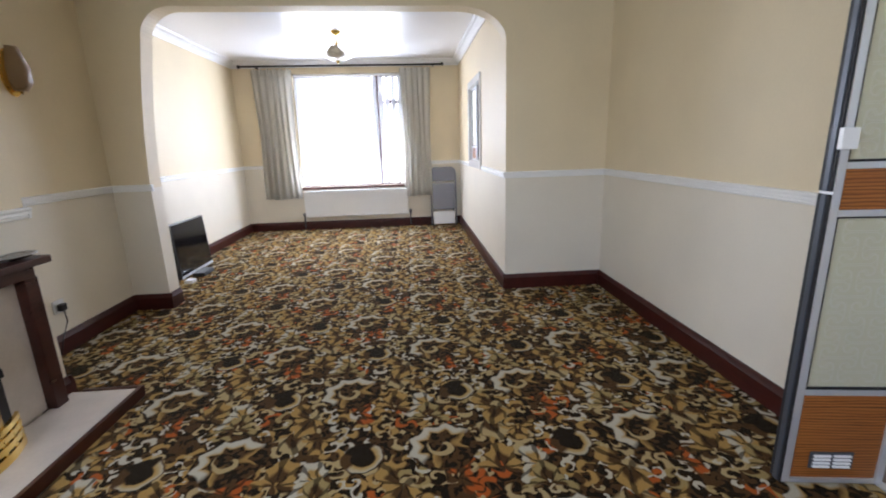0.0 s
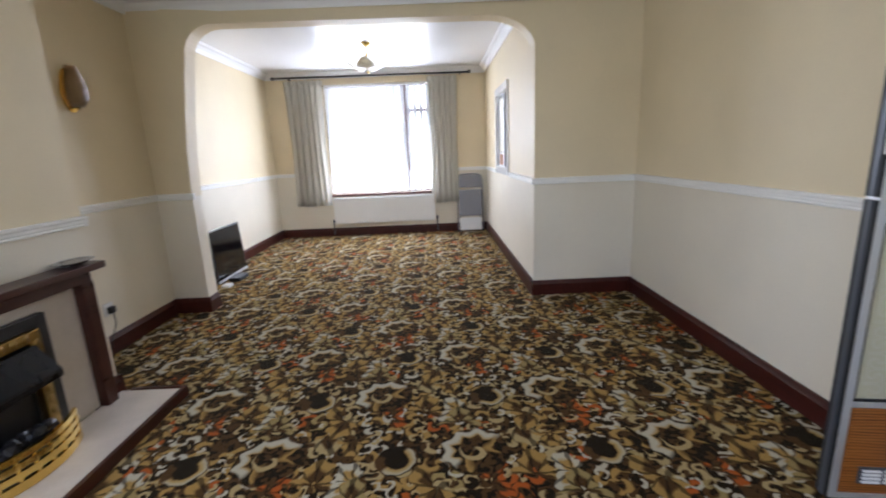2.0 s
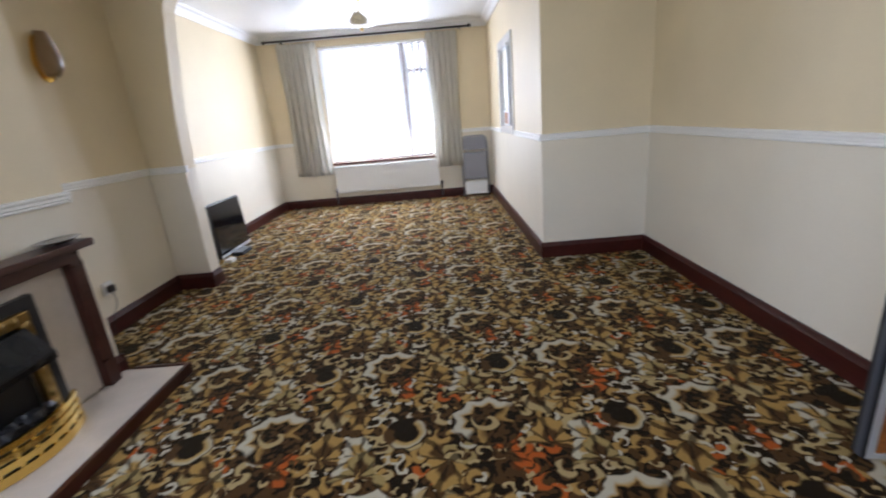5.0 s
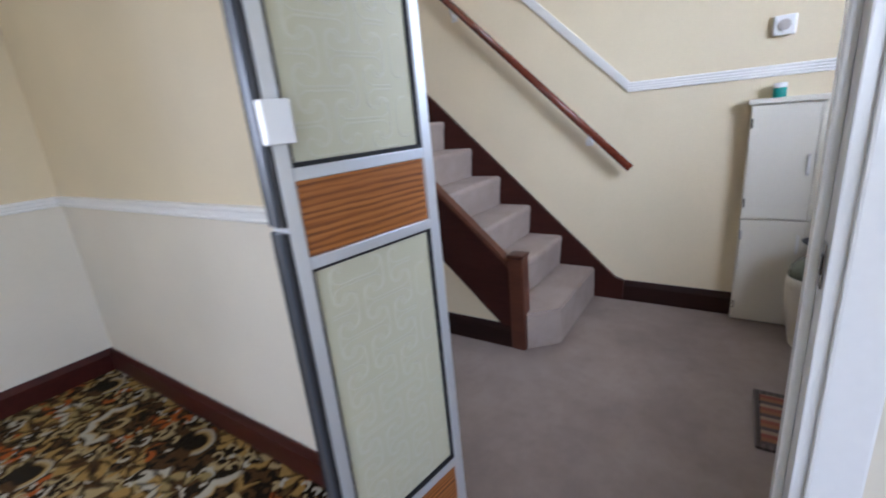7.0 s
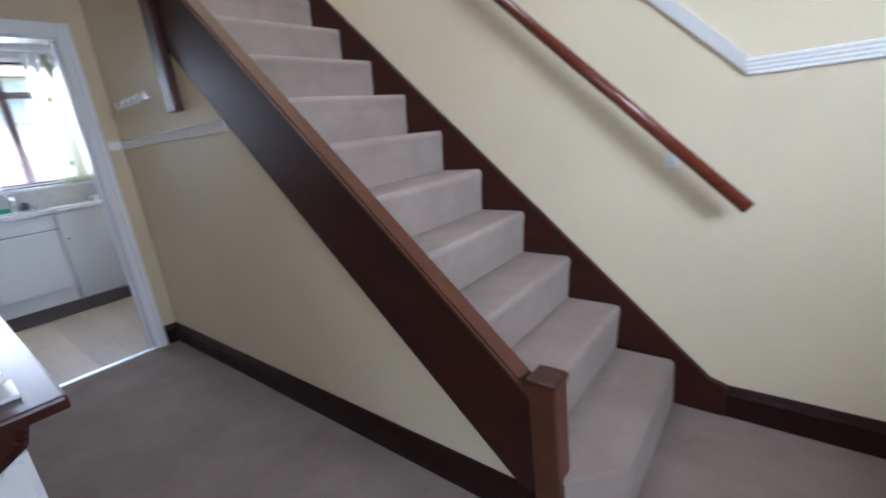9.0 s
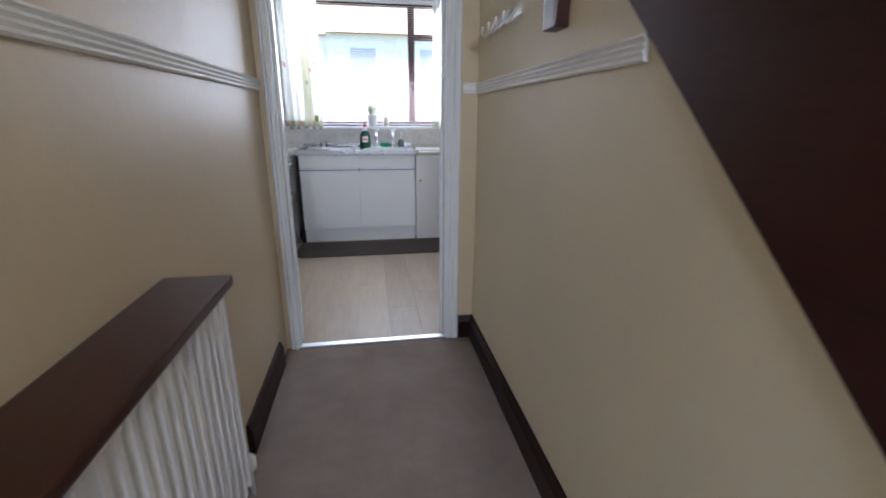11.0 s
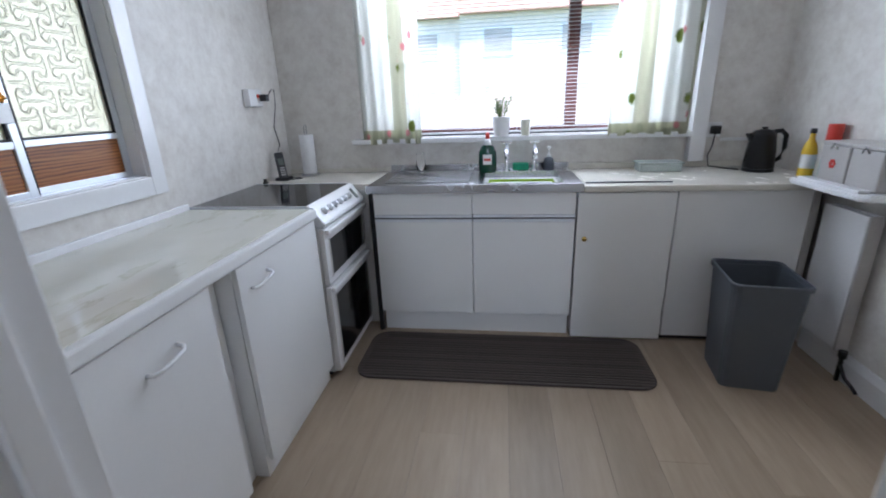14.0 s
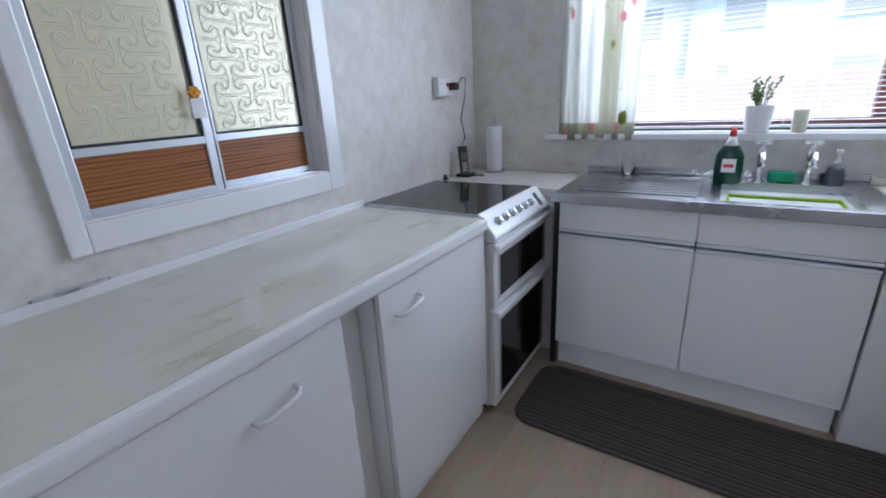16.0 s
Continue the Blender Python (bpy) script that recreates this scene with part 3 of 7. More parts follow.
two_tone("wall_lounge_front", [(LX0 - 0.4, LX1 + 0.15, LY0 - 0.15, LY0, 0, 0.9), (LX0 - 0.4, LX1 + 0.15, LY0 - 0.15, LY0, 2.2, 2.8),
                               (LX0 - 0.4, -1.9, LY0 - 0.15, LY0, 0.9, 2.2), (0.3, LX1 + 0.15, LY0 - 0.15, LY0, 0.9, 2.2)], DADO, "cream wall with an opening for daylight")
DOOR0, DOOR1 = 0.68, 1.665
two_tone("wall_lounge_right", [(LX1, HX0, LY0, DOOR0, 0, 2.8), (LX1, HX0, DOOR1, NIB_R + 0.05, 0, 2.8), (LX1, HX0, DOOR0, DOOR1, 2.04, 2.8)], DADO,
         "cream painted lounge wall with white dado rail")
ARCH0, ARCH1, ARCHZ, SPRING = -1.75, FX1, 2.39, 2.13
two_tone("wall_nib_left", [(FX0 - 0.3, ARCH0, NIB_L, NIB_L + 0.16, 0, 2.8)], DADO, "short cream wall beside the arched opening")
two_tone("wall_nib_right", [(FX1, LX1 + 0.04, NIB_R, NIB_R + 0.1, 0, 2.8)], DADO, "short cream wall beside the arched opening")
bm = bmesh.new()
arc = [(ARCH0 - 0.02, 2.8), (ARCH0 - 0.02, 1.09), (ARCH0 + 0.001, 1.09), (ARCH0 + 0.025, 1.45), (ARCH0 + 0.06, 1.75), (ARCH0 + 0.10, 2.02), (ARCH0 + 0.125, 2.16)]
for i in range(1, 13):
    a = math.pi / 2 * i / 12
    arc.append((ARCH0 + 0.125 + 0.25 * (1 - math.cos(a)), 2.16 + (ARCHZ - 2.16) * math.sin(a)))
for i in range(0, 13):
    a = math.pi / 2 * i / 12
    arc.append((ARCH1 - 0.40 * (1 - math.sin(a)), SPRING + (ARCHZ - SPRING) * math.cos(a)))
arc.append((ARCH1, 2.8))
prism(bm, arc, "y", NIB_L - 0.003, NIB_L + 0.157)
for v in bm.verts:
    v.co.y += 0.06 * (v.co.x - ARCH0) / (ARCH1 - ARCH0)
solid("wall_arch", bm, "upper", "deep cream beam with rounded arch corners", "wall", "structure")
two_tone("wall_rear_left", [(FX0 - 0.3, FX0, NIB_L + 0.16, LY1, 0, 2.8)], DADO, "cream painted wall lit by the window")
HY0, HY1, HZ0, HZ1 = 5.265, 6.125, 1.10, 2.02
two_tone("wall_rear_right", [(FX1, KX0 - 0.05, NIB_R + 0.1, HY0, 0, 2.8), (FX1, KX0 - 0.05, HY1, LY1, 0, 2.8), (FX1, KX0 - 0.05, HY0, HY1, 0, HZ0),
                             (FX1, KX0 - 0.05, HY0, HY1, HZ1, 2.8)], DADO, "cream painted wall with a serving hatch")
WX0, WX1, WZ0, WZ1 = -1.40, 0.32, 0.70, 2.45
two_tone("wall_window", [(FX0 - 0.3, WX0, LY1, LY1 + 0.25, 0, 2.8), (WX1, FX1 + 0.05, LY1, LY1 + 0.25, 0, 2.8), (WX0, WX1, LY1, LY1 + 0.25, 0, WZ0),
                         (WX0, WX1, LY1, LY1 + 0.25, WZ1, 2.8)], DADO, "cream painted wall around the lounge window")

# hall and kitchen walls
wall("wall_hall_left", [(HX0, HX0 + 0.006, -0.5, DOOR0, 0, 2.8), (HX0, HX0 + 0.006, DOOR1, KD, 0, 2.8), (HX0, HX0 + 0.006, DOOR0, DOOR1, 2.04, 2.8)], "tan", "tan textured wallpaper in the hall")
wall("wall_hall_stair", [(HX1, HX1 + 0.2, -0.6, KY0, 0, 2.8)], "hall", "cream wall beside the stairs with a white dado rail")
wall("wall_hall_front", [(HX0, 2.55, -0.6, -0.4, 0, 2.8), (3.45, HX1, -0.6, -0.4, 0, 2.8), (2.55, 3.45, -0.6, -0.4, 2.1, 2.8), (2.55, 3.45, -0.6, -0.4, 0, 1.40)], "hall", "cream wall around the glazed front door opening")
KDX0, KDX1, KDZ = 2.330, 3.145, 2.0
wall("wall_kitchen_door", [(KX0 - 0.05, KDX0 - 0.03, KD, KD + 0.065, 0, 2.8), (KDX1 + 0.03, HX1, KD, KD + 0.065, 0, 2.8), (KDX0 - 0.03, KDX1 + 0.03, KD, KD + 0.065, KDZ + 0.03, 2.8)],
     "tan", "tan papered wall around the kitchen doorway")
wall("wall_kitchen_inner", [(KX0 - 0.05, KDX0 - 0.03, KD + 0.065, KY0, 0, 2.8), (KDX1 + 0.03, KX1 + 0.1, KD + 0.065, KY0, 0, 2.8), (KDX0 - 0.03, KDX1 + 0.03, KD + 0.065, KY0, KDZ + 0.03, 2.8)],
     "paper", "pale mottled wallpaper beside the kitchen doorway")
wall("wall_kitchen_left", [(KX0 - 0.05, KX0, KY0, HY0, 0, 2.8), (KX0 - 0.05, KX0, HY1, KY1, 0, 2.8), (KX0 - 0.05, KX0, HY0, HY1, 0, HZ0), (KX0 - 0.05, KX0, HY0, HY1, HZ1, 2.8)],
     "paper", "pale mottled wallpaper around the serving hatch")
wall("wall_kitchen_right", [(KX1, KX1 + 0.15, KY0 - 0.1, KY1, 0, 2.8)], "paper", "pale mottled kitchen wallpaper")
QX0, QX1, QZ0, QZ1 = 1.93, 3.90, 1.14, 2.40
wall("wall_kitchen_window", [(FX1 + 0.05, QX0, KY1, KY1 + 0.25, 0, 2.8), (QX1, KX1 + 0.15, KY1, KY1 + 0.25, 0, 2.8), (QX0, QX1, KY1, KY1 + 0.25, 0, QZ0), (QX0, QX1, KY1, KY1 + 0.25, QZ1, 2.8)],
     "paper", "pale mottled wallpaper around the kitchen window")

# ceilings
solid("ceiling_lounge", boxes((LX0 - 0.4, LX1 + 0.15, LY0 - 0.15, NIB_L + 0.03, CEIL_N, 2.85)), "ceiling", "white painted lounge ceiling", "ceiling", "structure")
solid("ceiling_rear", boxes((FX0 - 0.3, FX1 + 0.05, NIB_L + 0.155, LY1 + 0.2, CEIL_F, 2.86)), "ceiling", "glossy white ceiling of the rear lounge", "ceiling", "structure")
solid("ceiling_hall", boxes((HX0, HX1 + 0.2, -0.6, 1.95, CEIL_H, 2.85), (HX0, SX, 1.95, KD, CEIL_H, 2.85), (SX, HX1 + 0.2, 3.75, KD, CEIL_H, 2.85)), "ceiling", "white hall ceiling", "ceiling", "structure")
solid("ceiling_kitchen", boxes((KX0 - 0.05, KX1 + 0.15, KD, KY1 + 0.2, 2.52, 2.84)), "ceiling", "white kitchen ceiling", "ceiling", "structure")
wall("wall_stairwell", [(SX - 0.05, SX, 1.95, 3.75, 2.85, 4.9), (HX1, HX1 + 0.1, 1.95, 3.75, 2.8, 4.9), (SX, HX1, 1.85, 1.95, 2.85, 4.9), (SX, HX1, 3.75, 3.85, 2.85, 4.9)], "hall", "cream stairwell walls")
solid("ceiling_stairwell", boxes((SX - 0.05, HX1 + 0.1, 1.85, 3.85, 4.9, 5.0)), "ceiling", "white landing ceiling", "ceiling", "structure")


# ---------- trim ----------
SKIRT = [(0, 0), (0.022, 0), (0.022, 0.100), (0.016, 0.115), (0.010, 0.135), (0, 0.135)]
RAIL = [(0, -0.026), (0.010, -0.026), (0.016, -0.019), (0.010, -0.011), (0.018, -0.005), (0.018, 0.008), (0.024, 0.016), (0.024, 0.026), (0, 0.030)]
RIDGED = [(0, -0.042), (0.010, -0.042), (0.015, -0.034), (0.011, -0.024), (0.016, -0.014), (0.011, -0.004), (0.016, 0.006), (0.011, 0.016), (0.017, 0.027), (0.012, 0.037), (0, 0.040)]
RIDGED_LOW = [(d, 0.68 * h) for d, h in RIDGED]
COVE = [(0, 0), (0.014, 0), (0.018, 0.014), (0.030, 0.040), (0.055, 0.066), (0.085, 0.078), (0.090, 0.10), (0, 0.10)]


def run(name, axis, a, b, at, side, z, profile, material, label, category):
    bm = bmesh.new()
    prism(bm, [(at + side * d, z + h) for d, h in profile], axis, a, b)
    return solid(name, bm, material, label, category, "structure")


def skirting(axis, a, b, at, side, material="skirting"):
    return run("baseboard", axis, a, b, at, side, 0.0, SKIRT, material, "dark mahogany-stained skirting board", "skirting board")


def dado(axis, a, b, at, side, z=DADO, profile=RAIL):
    return run("trim_dado", axis, a, b, at, side, z, profile, "trim", "white gloss moulded dado rail", "dado rail")


def cornice(axis, a, b, at, side, ceiling):
    return run("trim_cornice", axis, a, b, at, side, ceiling - 0.10, COVE, "ceiling", "white plaster cove cornice", "cornice")


CHX, CHY0, CHY1 = -1.57, 1.12, 2.44
two_tone("wall_chimney", [(LX0, CHX, CHY0, CHY1, 0, 2.8)], DADO, "cream chimney breast over the fireplace")
for axis, a, b, at, side in (("y", LY0, CHY0, LX0, 1), ("x", LX0, CHX + 0.022, CHY0, -1), ("y", CHY0, 1.15, CHX, 1), ("y", 2.34, CHY1, CHX, 1), ("x", LX0, CHX + 0.022, CHY1, 1),
                             ("y", CHY1, NIB_L, LX0, 1), ("x", LX0, ARCH0 + 0.022, NIB_L, -1), ("y", NIB_L, NIB_L + 0.16, ARCH0, 1), ("y", NIB_L + 0.16, LY1, FX0, 1),
                             ("x", FX0, FX1, LY1, -1), ("y", NIB_R, LY1, FX1, -1), ("x", FX1 - 0.022, LX1, NIB_R, -1), ("y", DOOR1 - 0.02, NIB_R, LX1, -1), ("y", LY0, DOOR0 - 0.08, LX1, -1),
                             ("x", LX0, LX1, LY0, 1), ("y", 1.81, KD, SX, -1), ("x", 3.23, SX, KD, -1), ("y", 0.80, 1.42, HX1, -1), ("y", 3.86, 4.50, HX0 + 0.006, 1), ("y", -0.4, DOOR0 - 0.06, HX0 + 0.006, 1)):
    skirting(axis, a, b, at, side, "hallskirt" if at in (SX, HX1, KD, HX0 + 0.006) else "skirting")
for axis, a, b, at, side in (("y", LY0, CHY0, LX0, 1), ("x", LX0, CHX + 0.02, CHY0, -1), ("y", CHY0 - 0.02, CHY1 + 0.02, CHX, 1), ("x", LX0, CHX + 0.02, CHY1, 1),
                             ("y", CHY1, NIB_L, LX0, 1), ("x", LX0, ARCH0 + 0.024, NIB_L, -1), ("y", NIB_L + 0.16, LY1, FX0, 1), ("x", FX0, -1.6, LY1, -1), ("x", 0.42, FX1, LY1, -1),
                             ("y", NIB_R, HY0 - 0.09, FX1, -1), ("y", HY1 + 0.09, LY1, FX1, -1), ("x", FX1 - 0.024, LX1, NIB_R, -1), ("y", DOOR1 - 0.02, NIB_R, LX1, -1), ("y", LY0, DOOR0 - 0.06, LX1, -1)):
    dado(axis, a, b, at, side)
for axis, a, b, at, side in (("y", -0.4, DOOR0 - 0.1, HX0 + 0.006, 1), ("y", DOOR1 + 0.1, KD - 0.012, HX0 + 0.006, 1), ("x", 3.235, SX, KD, -1), ("y", 3.25, KD, SX, -1)):
    dado(axis, a, b, at, side, 1.388, RIDGED_LOW)
dado("y", -0.3, 1.41, HX1, -1, 1.352, RIDGED_LOW)
bm = bmesh.new()
slope = 0.95
for d0, d1, lo, hi in ((0, 0.009, -0.031, 0.029), (0.009, 0.015, -0.024, -0.016), (0.009, 0.015, -0.009, -0.001), (0.009, 0.015, 0.006, 0.014), (0.009, 0.016, 0.021, 0.028)):
    y0, y1, z0 = 1.40, 2.62, 1.352
    prism(bm, [(y0, z0 + lo), (y1, z0 + lo * 1.3 + slope * (y1 - y0)), (y1, z0 + hi * 1.3 + slope * (y1 - y0)), (y0, z0 + hi)], "x", HX1 - d0, HX1 - d1)
solid("trim_stair_dado", bm, "trim", "white ridged dado rail rising with the stairs", "dado rail", "structure")
for axis, a, b, at, side in (("y", LY0, CHY0, LX0, 1), ("y", CHY0, CHY1, CHX, 1), ("x", LX0, CHX, CHY0, -1), ("x", LX0, CHX, CHY1, 1), ("y", CHY1, NIB_L, LX0, 1), ("x", LX0, LX1, NIB_L + 0.02, -1),
                             ("y", LY0, NIB_R, LX1, -1), ("x", LX0, LX1, LY0, 1)):
    cornice(axis, a, b, at, side, CEIL_N)
for axis, a, b, at, side in (("y", NIB_L + 0.155, LY1, FX0, 1), ("x", FX0, FX1, LY1, -1), ("y", NIB_L + 0.155, LY1, FX1, -1), ("x", FX0, FX1, NIB_L + 0.155, 1)):
    cornice(axis, a, b, at, side, CEIL_F)


# ---------- lounge: fireplace ----------
def fireplace():
    t = thing("fireplace_surround", (CHX, 1.74, 0), "dark mahogany fire surround with a pale stone back panel", "fireplace")
    part("mantel_shelf", boxes((CHX + 0.002, -1.43, 1.07, 2.36, 0.805, 0.842), bevel=0.006), "mahogany", t)
    part("frieze", boxes((CHX + 0.002, -1.475, 1.15, 2.30, 0.745, 0.804), bevel=0.004), "mahogany", t)
    for y in (1.145, 2.245):
        part("leg", boxes((CHX + 0.002, -1.485, y, y + 0.075, 0.0, 0.744), bevel=0.004), "mahogany", t)
    for y0, y1, z0 in ((1.221, 1.4895, 0.056), (2.0305, 2.244, 0.056), (1.49, 2.03, 0.681)):
        part("back_slab", boxes((CHX + 0.002, -1.535, y0, y1, z0, 0.744)), "hearth", t, "pale beige stone panel")
    h = thing("hearth", (-1.36, 1.83, 0), "pale stone hearth slab with a dark wooden edge", "hearth")
    part("slab", boxes((-1.53, -1.19, 1.262, 2.402, 0.0, 0.055), bevel=0.004), "hearth", h)
    part("front_border", boxes((-1.188, -1.165, 1.238, 2.426, 0.0, 0.060), bevel=0.003), "mahogany", h, "dark wooden border")
    for y in (1.238, 2.404):
        part("side_border", boxes((-1.48, -1.189, y, y + 0.022, 0.0, 0.060), bevel=0.003), "mahogany", h, "dark wooden border")


def gas_fire():
    f = thing("gas_fire", (-1.50, 1.76, 0.056), "black gas fire with brass trim and fret", "fire")
    x = -1.53
    part("outer_frame", boxes((x, x + 0.03, 1.492, 1.545, 0.058, 0.68), (x, x + 0.03, 1.975, 2.028, 0.058, 0.68), (x, x + 0.03, 1.545, 1.975, 0.625, 0.68), bevel=0.004), "black", f)
    part("brass_trim", boxes((x + 0.005, x + 0.04, 1.546, 1.60, 0.058, 0.622), (x + 0.005, x + 0.04, 1.92, 1.974, 0.058, 0.622), (x + 0.005, x + 0.04, 1.60, 1.92, 0.57, 0.622), bevel=0.006), "antique", f, "worn antique brass trim")
    part("firebox", boxes((x - 0.03, x - 0.002, 1.60, 1.92, 0.058, 0.57)), "black", f)
    bm = bmesh.new()
    prism(bm, [(x - 0.001, 0.56), (x + 0.05, 0.555), (x + 0.14, 0.44), (x + 0.14, 0.405), (x - 0.001, 0.43)], "y", 1.585, 1.935, bevel=0.004)
    part("canopy", bm, "kettleblack", f, "sloping black hood")
    rng = random.Random(3)
    for i in range(26):
        bm = bmesh.new()
        y, d = 1.63 + 0.26 * rng.random(), 0.02 + 0.07 * rng.random()
        r = 0.022 + 0.014 * rng.random()
        bmesh.ops.create_icosphere(bm, subdivisions=1, radius=r, matrix=Matrix.Translation((x + d, y, 0.15 + 0.06 * rng.random())) @ Matrix.Rotation(rng.random() * 3, 4, "X"))
        part("coal", bm, "black", f)
    # bowed brass fret: a bottom skirt, two rails and turned bars
    for z0, z1 in ((0.058, 0.098), (0.112, 0.140), (0.152, 0.178), (0.190, 0.216)):
        bm = bmesh.new()
        for i in range(12):
            a0, a1 = -1 + i / 6, -1 + (i + 1) / 6
            y0, y1 = 1.76 + 0.215 * a0, 1.76 + 0.215 * a1
            b0, b1 = x + 0.17 - 0.06 * a0 * a0, x + 0.17 - 0.06 * a1 * a1
            prism(bm, [(b0 - 0.012, y0), (b0 + 0.006, y0), (b1 + 0.006, y1), (b1 - 0.012, y1)], "z", z0, z1)
        bmesh.ops.remove_doubles(bm, verts=bm.verts[:], dist=0.0005)
        part("fret_rail", bm, "brass", f, "polished brass rail")
    for i in range(7):
        a = -0.9 + 0.3 * i
        bm = lathe(bmesh.new(), [(0.008, 0), (0.013, 0.02), (0.006, 0.045), (0.012, 0.07), (0.006, 0.10), (0.010, 0.115)], x + 0.166 - 0.06 * a * a, 1.76 + 0.215 * a, 0.09, 10)
        part("fret_bar", bm, "brass", f)
    for y, z in [(1.573, 0.12 + 0.055 * k) for k in range(9)] + [(1.947, 0.12 + 0.055 * k) for k in range(9)] + [(1.62 + 0.056 * k, 0.597) for k in range(6)]:
        bm = bmesh.new()
        bmesh.ops.create_uvsphere(bm, u_segments=10, v_segments=6, radius=0.019, matrix=Matrix.Translation((x + 0.040, y, z)) @ Matrix.Diagonal((0.4, 0.8, 1.1, 1)))
        for f2 in bm.faces:
            f2.smooth = True
        part("trim_boss", bm, "antique", f, "embossed brass leaf")
    part("ash_tray", boxes((x, x + 0.15, 1.62, 1.90, 0.058, 0.12)), "black", f)


def mantel_ornaments():
    d = thing("glass_dish", (-1.49, 1.22, 0.843), "small clear glass dish on the mantel shelf", "dish")
    part("bowl", lathe(bmesh.new(), [(0.03, 0), (0.035, 0.004), (0.075, 0.022), (0.085, 0.032), (0.080, 0.032), (0.03, 0.008)], -1.49, 1.22, 0.843), "dishglass", d)
    s = thing("silver_dish", (-1.50, 2.24, 0.843), "silvery scalloped dish at the end of the mantel shelf", "dish")
    bm = bmesh.new()
    rings = []
    for r, z in ((0.02, 0.001), (0.06, 0.006), (0.10, 0.022), (0.112, 0.024), (0.10, 0.026), (0.02, 0.006)):
        rings.append([bm.verts.new((-1.50 + 0.62 * r * (1 + 0.05 * math.cos(10 * a)) * math.cos(a), 2.24 + r * (1 + 0.05 * math.cos(10 * a)) * math.sin(a), 0.843 + z)) for a in [2 * math.pi * i / 40 for i in range(40)]])
    for a, b in zip(rings, rings[1:]):
        for i in range(40):
            bm.faces.new((a[i], a[(i + 1) % 40], b[(i + 1) % 40], b[i])).smooth = True
    bm.faces.new(list(reversed(rings[0])))
    part("dish_body", bm, "steel", s)
    c = thing("candle_holder", (-1.50, 1.77, 0.843), "chrome candle holder with two curled arms on the mantel", "ornament")
    part("base", lathe(bmesh.new(), [(0.04, 0), (0.042, 0.006), (0.015, 0.02), (0.012, 0.05), (0.03, 0.07), (0.032, 0.10), (0.010, 0.12)], -1.50, 1.77, 0.843), "chrome", c)
    part("stem", tube(bmesh.new(), [(-1.50, 1.77, 0.95), (-1.50, 1.765, 1.04), (-1.50, 1.77, 1.13)], 0.007), "chrome", c)
    for k in (-1, 1):
        part("arm", tube(bmesh.new(), [(-1.50, 1.77, 1.05), (-1.50, 1.77 + k * 0.03, 1.075), (-1.50, 1.77 + k * 0.055, 1.09), (-1.50, 1.77 + k * 0.06, 1.115)], 0.005), "chrome", c)


fireplace()
gas_fire()
mantel_ornaments()


def wall_socket(name, x, y, z, label):
    t = thing(name, (x, y, z), label, "socket")
    part("plate", boxes((x, x + 0.012, y - 0.045, y + 0.045, z - 0.045, z + 0.045), bevel=0.004), "gloss", t)
    part("plug", boxes((x + 0.012, x + 0.045, y - 0.025, y + 0.025, z - 0.03, z + 0.02), bevel=0.008), "black", t, "black plug")
    part("cable", tube(bmesh.new(), [(x + 0.035, y, z - 0.03), (x + 0.05, y - 0.01, z - 0.10), (x + 0.04, y - 0.06, z - 0.2), (x + 0.05, y - 0.12, z - 0.30)], 0.004), "black", t, "black cable")


wall_socket("wall_socket", LX0, 3.08, 0.325, "white double socket with a black plug above the skirting")


def wall_light():
    x, y, z = LX0, 3.15, 1.83
    t = thing("wall_light", (x, y, z), "brass wall light with an amber glass shell shade", "wall light")
    bm = bmesh.new()
    pts = [(y + 0.075 * math.sin(a) * (1.0 if math.cos(a) < 0 else 0.85), z - 0.01 + 0.14 * math.cos(a)) for a in [2 * math.pi * i / 20 for i in range(20)]]
    prism(bm, pts, "x", x, x + 0.014, bevel=0.003)
    part("backplate", bm, "brass", t)
    bm = bmesh.new()
    cols = []
    for i in range(13):
        a = -1 + i / 6
        fl = 0.006 * (i % 2)
        cols.append([bm.verts.new((x + 0.03 + (0.085 + fl) * math.cos(a * 1.3) * s, y + 0.085 * a * s, z - 0.12 + 0.26 * h)) for s, h in ((0.55, 0), (0.95, 0.2), (1.0, 0.5), (0.50, 1.0))])
    for a, b in zip(cols, cols[1:]):
        for i in range(3):
            bm.faces.new((a[i], b[i], b[i + 1], a[i + 1])).smooth = True
    bmesh.ops.solidify(bm, geom=bm.faces[:], thickness=0.004)
    part("shade", bm, "lampglass", t, "fluted amber glass shade")
    part("arm", tube(bmesh.new(), [(x + 0.012, y, z - 0.10), (x + 0.05, y, z - 0.13), (x + 0.06, y, z - 0.09)], 0.008), "brass", t)


wall_light()


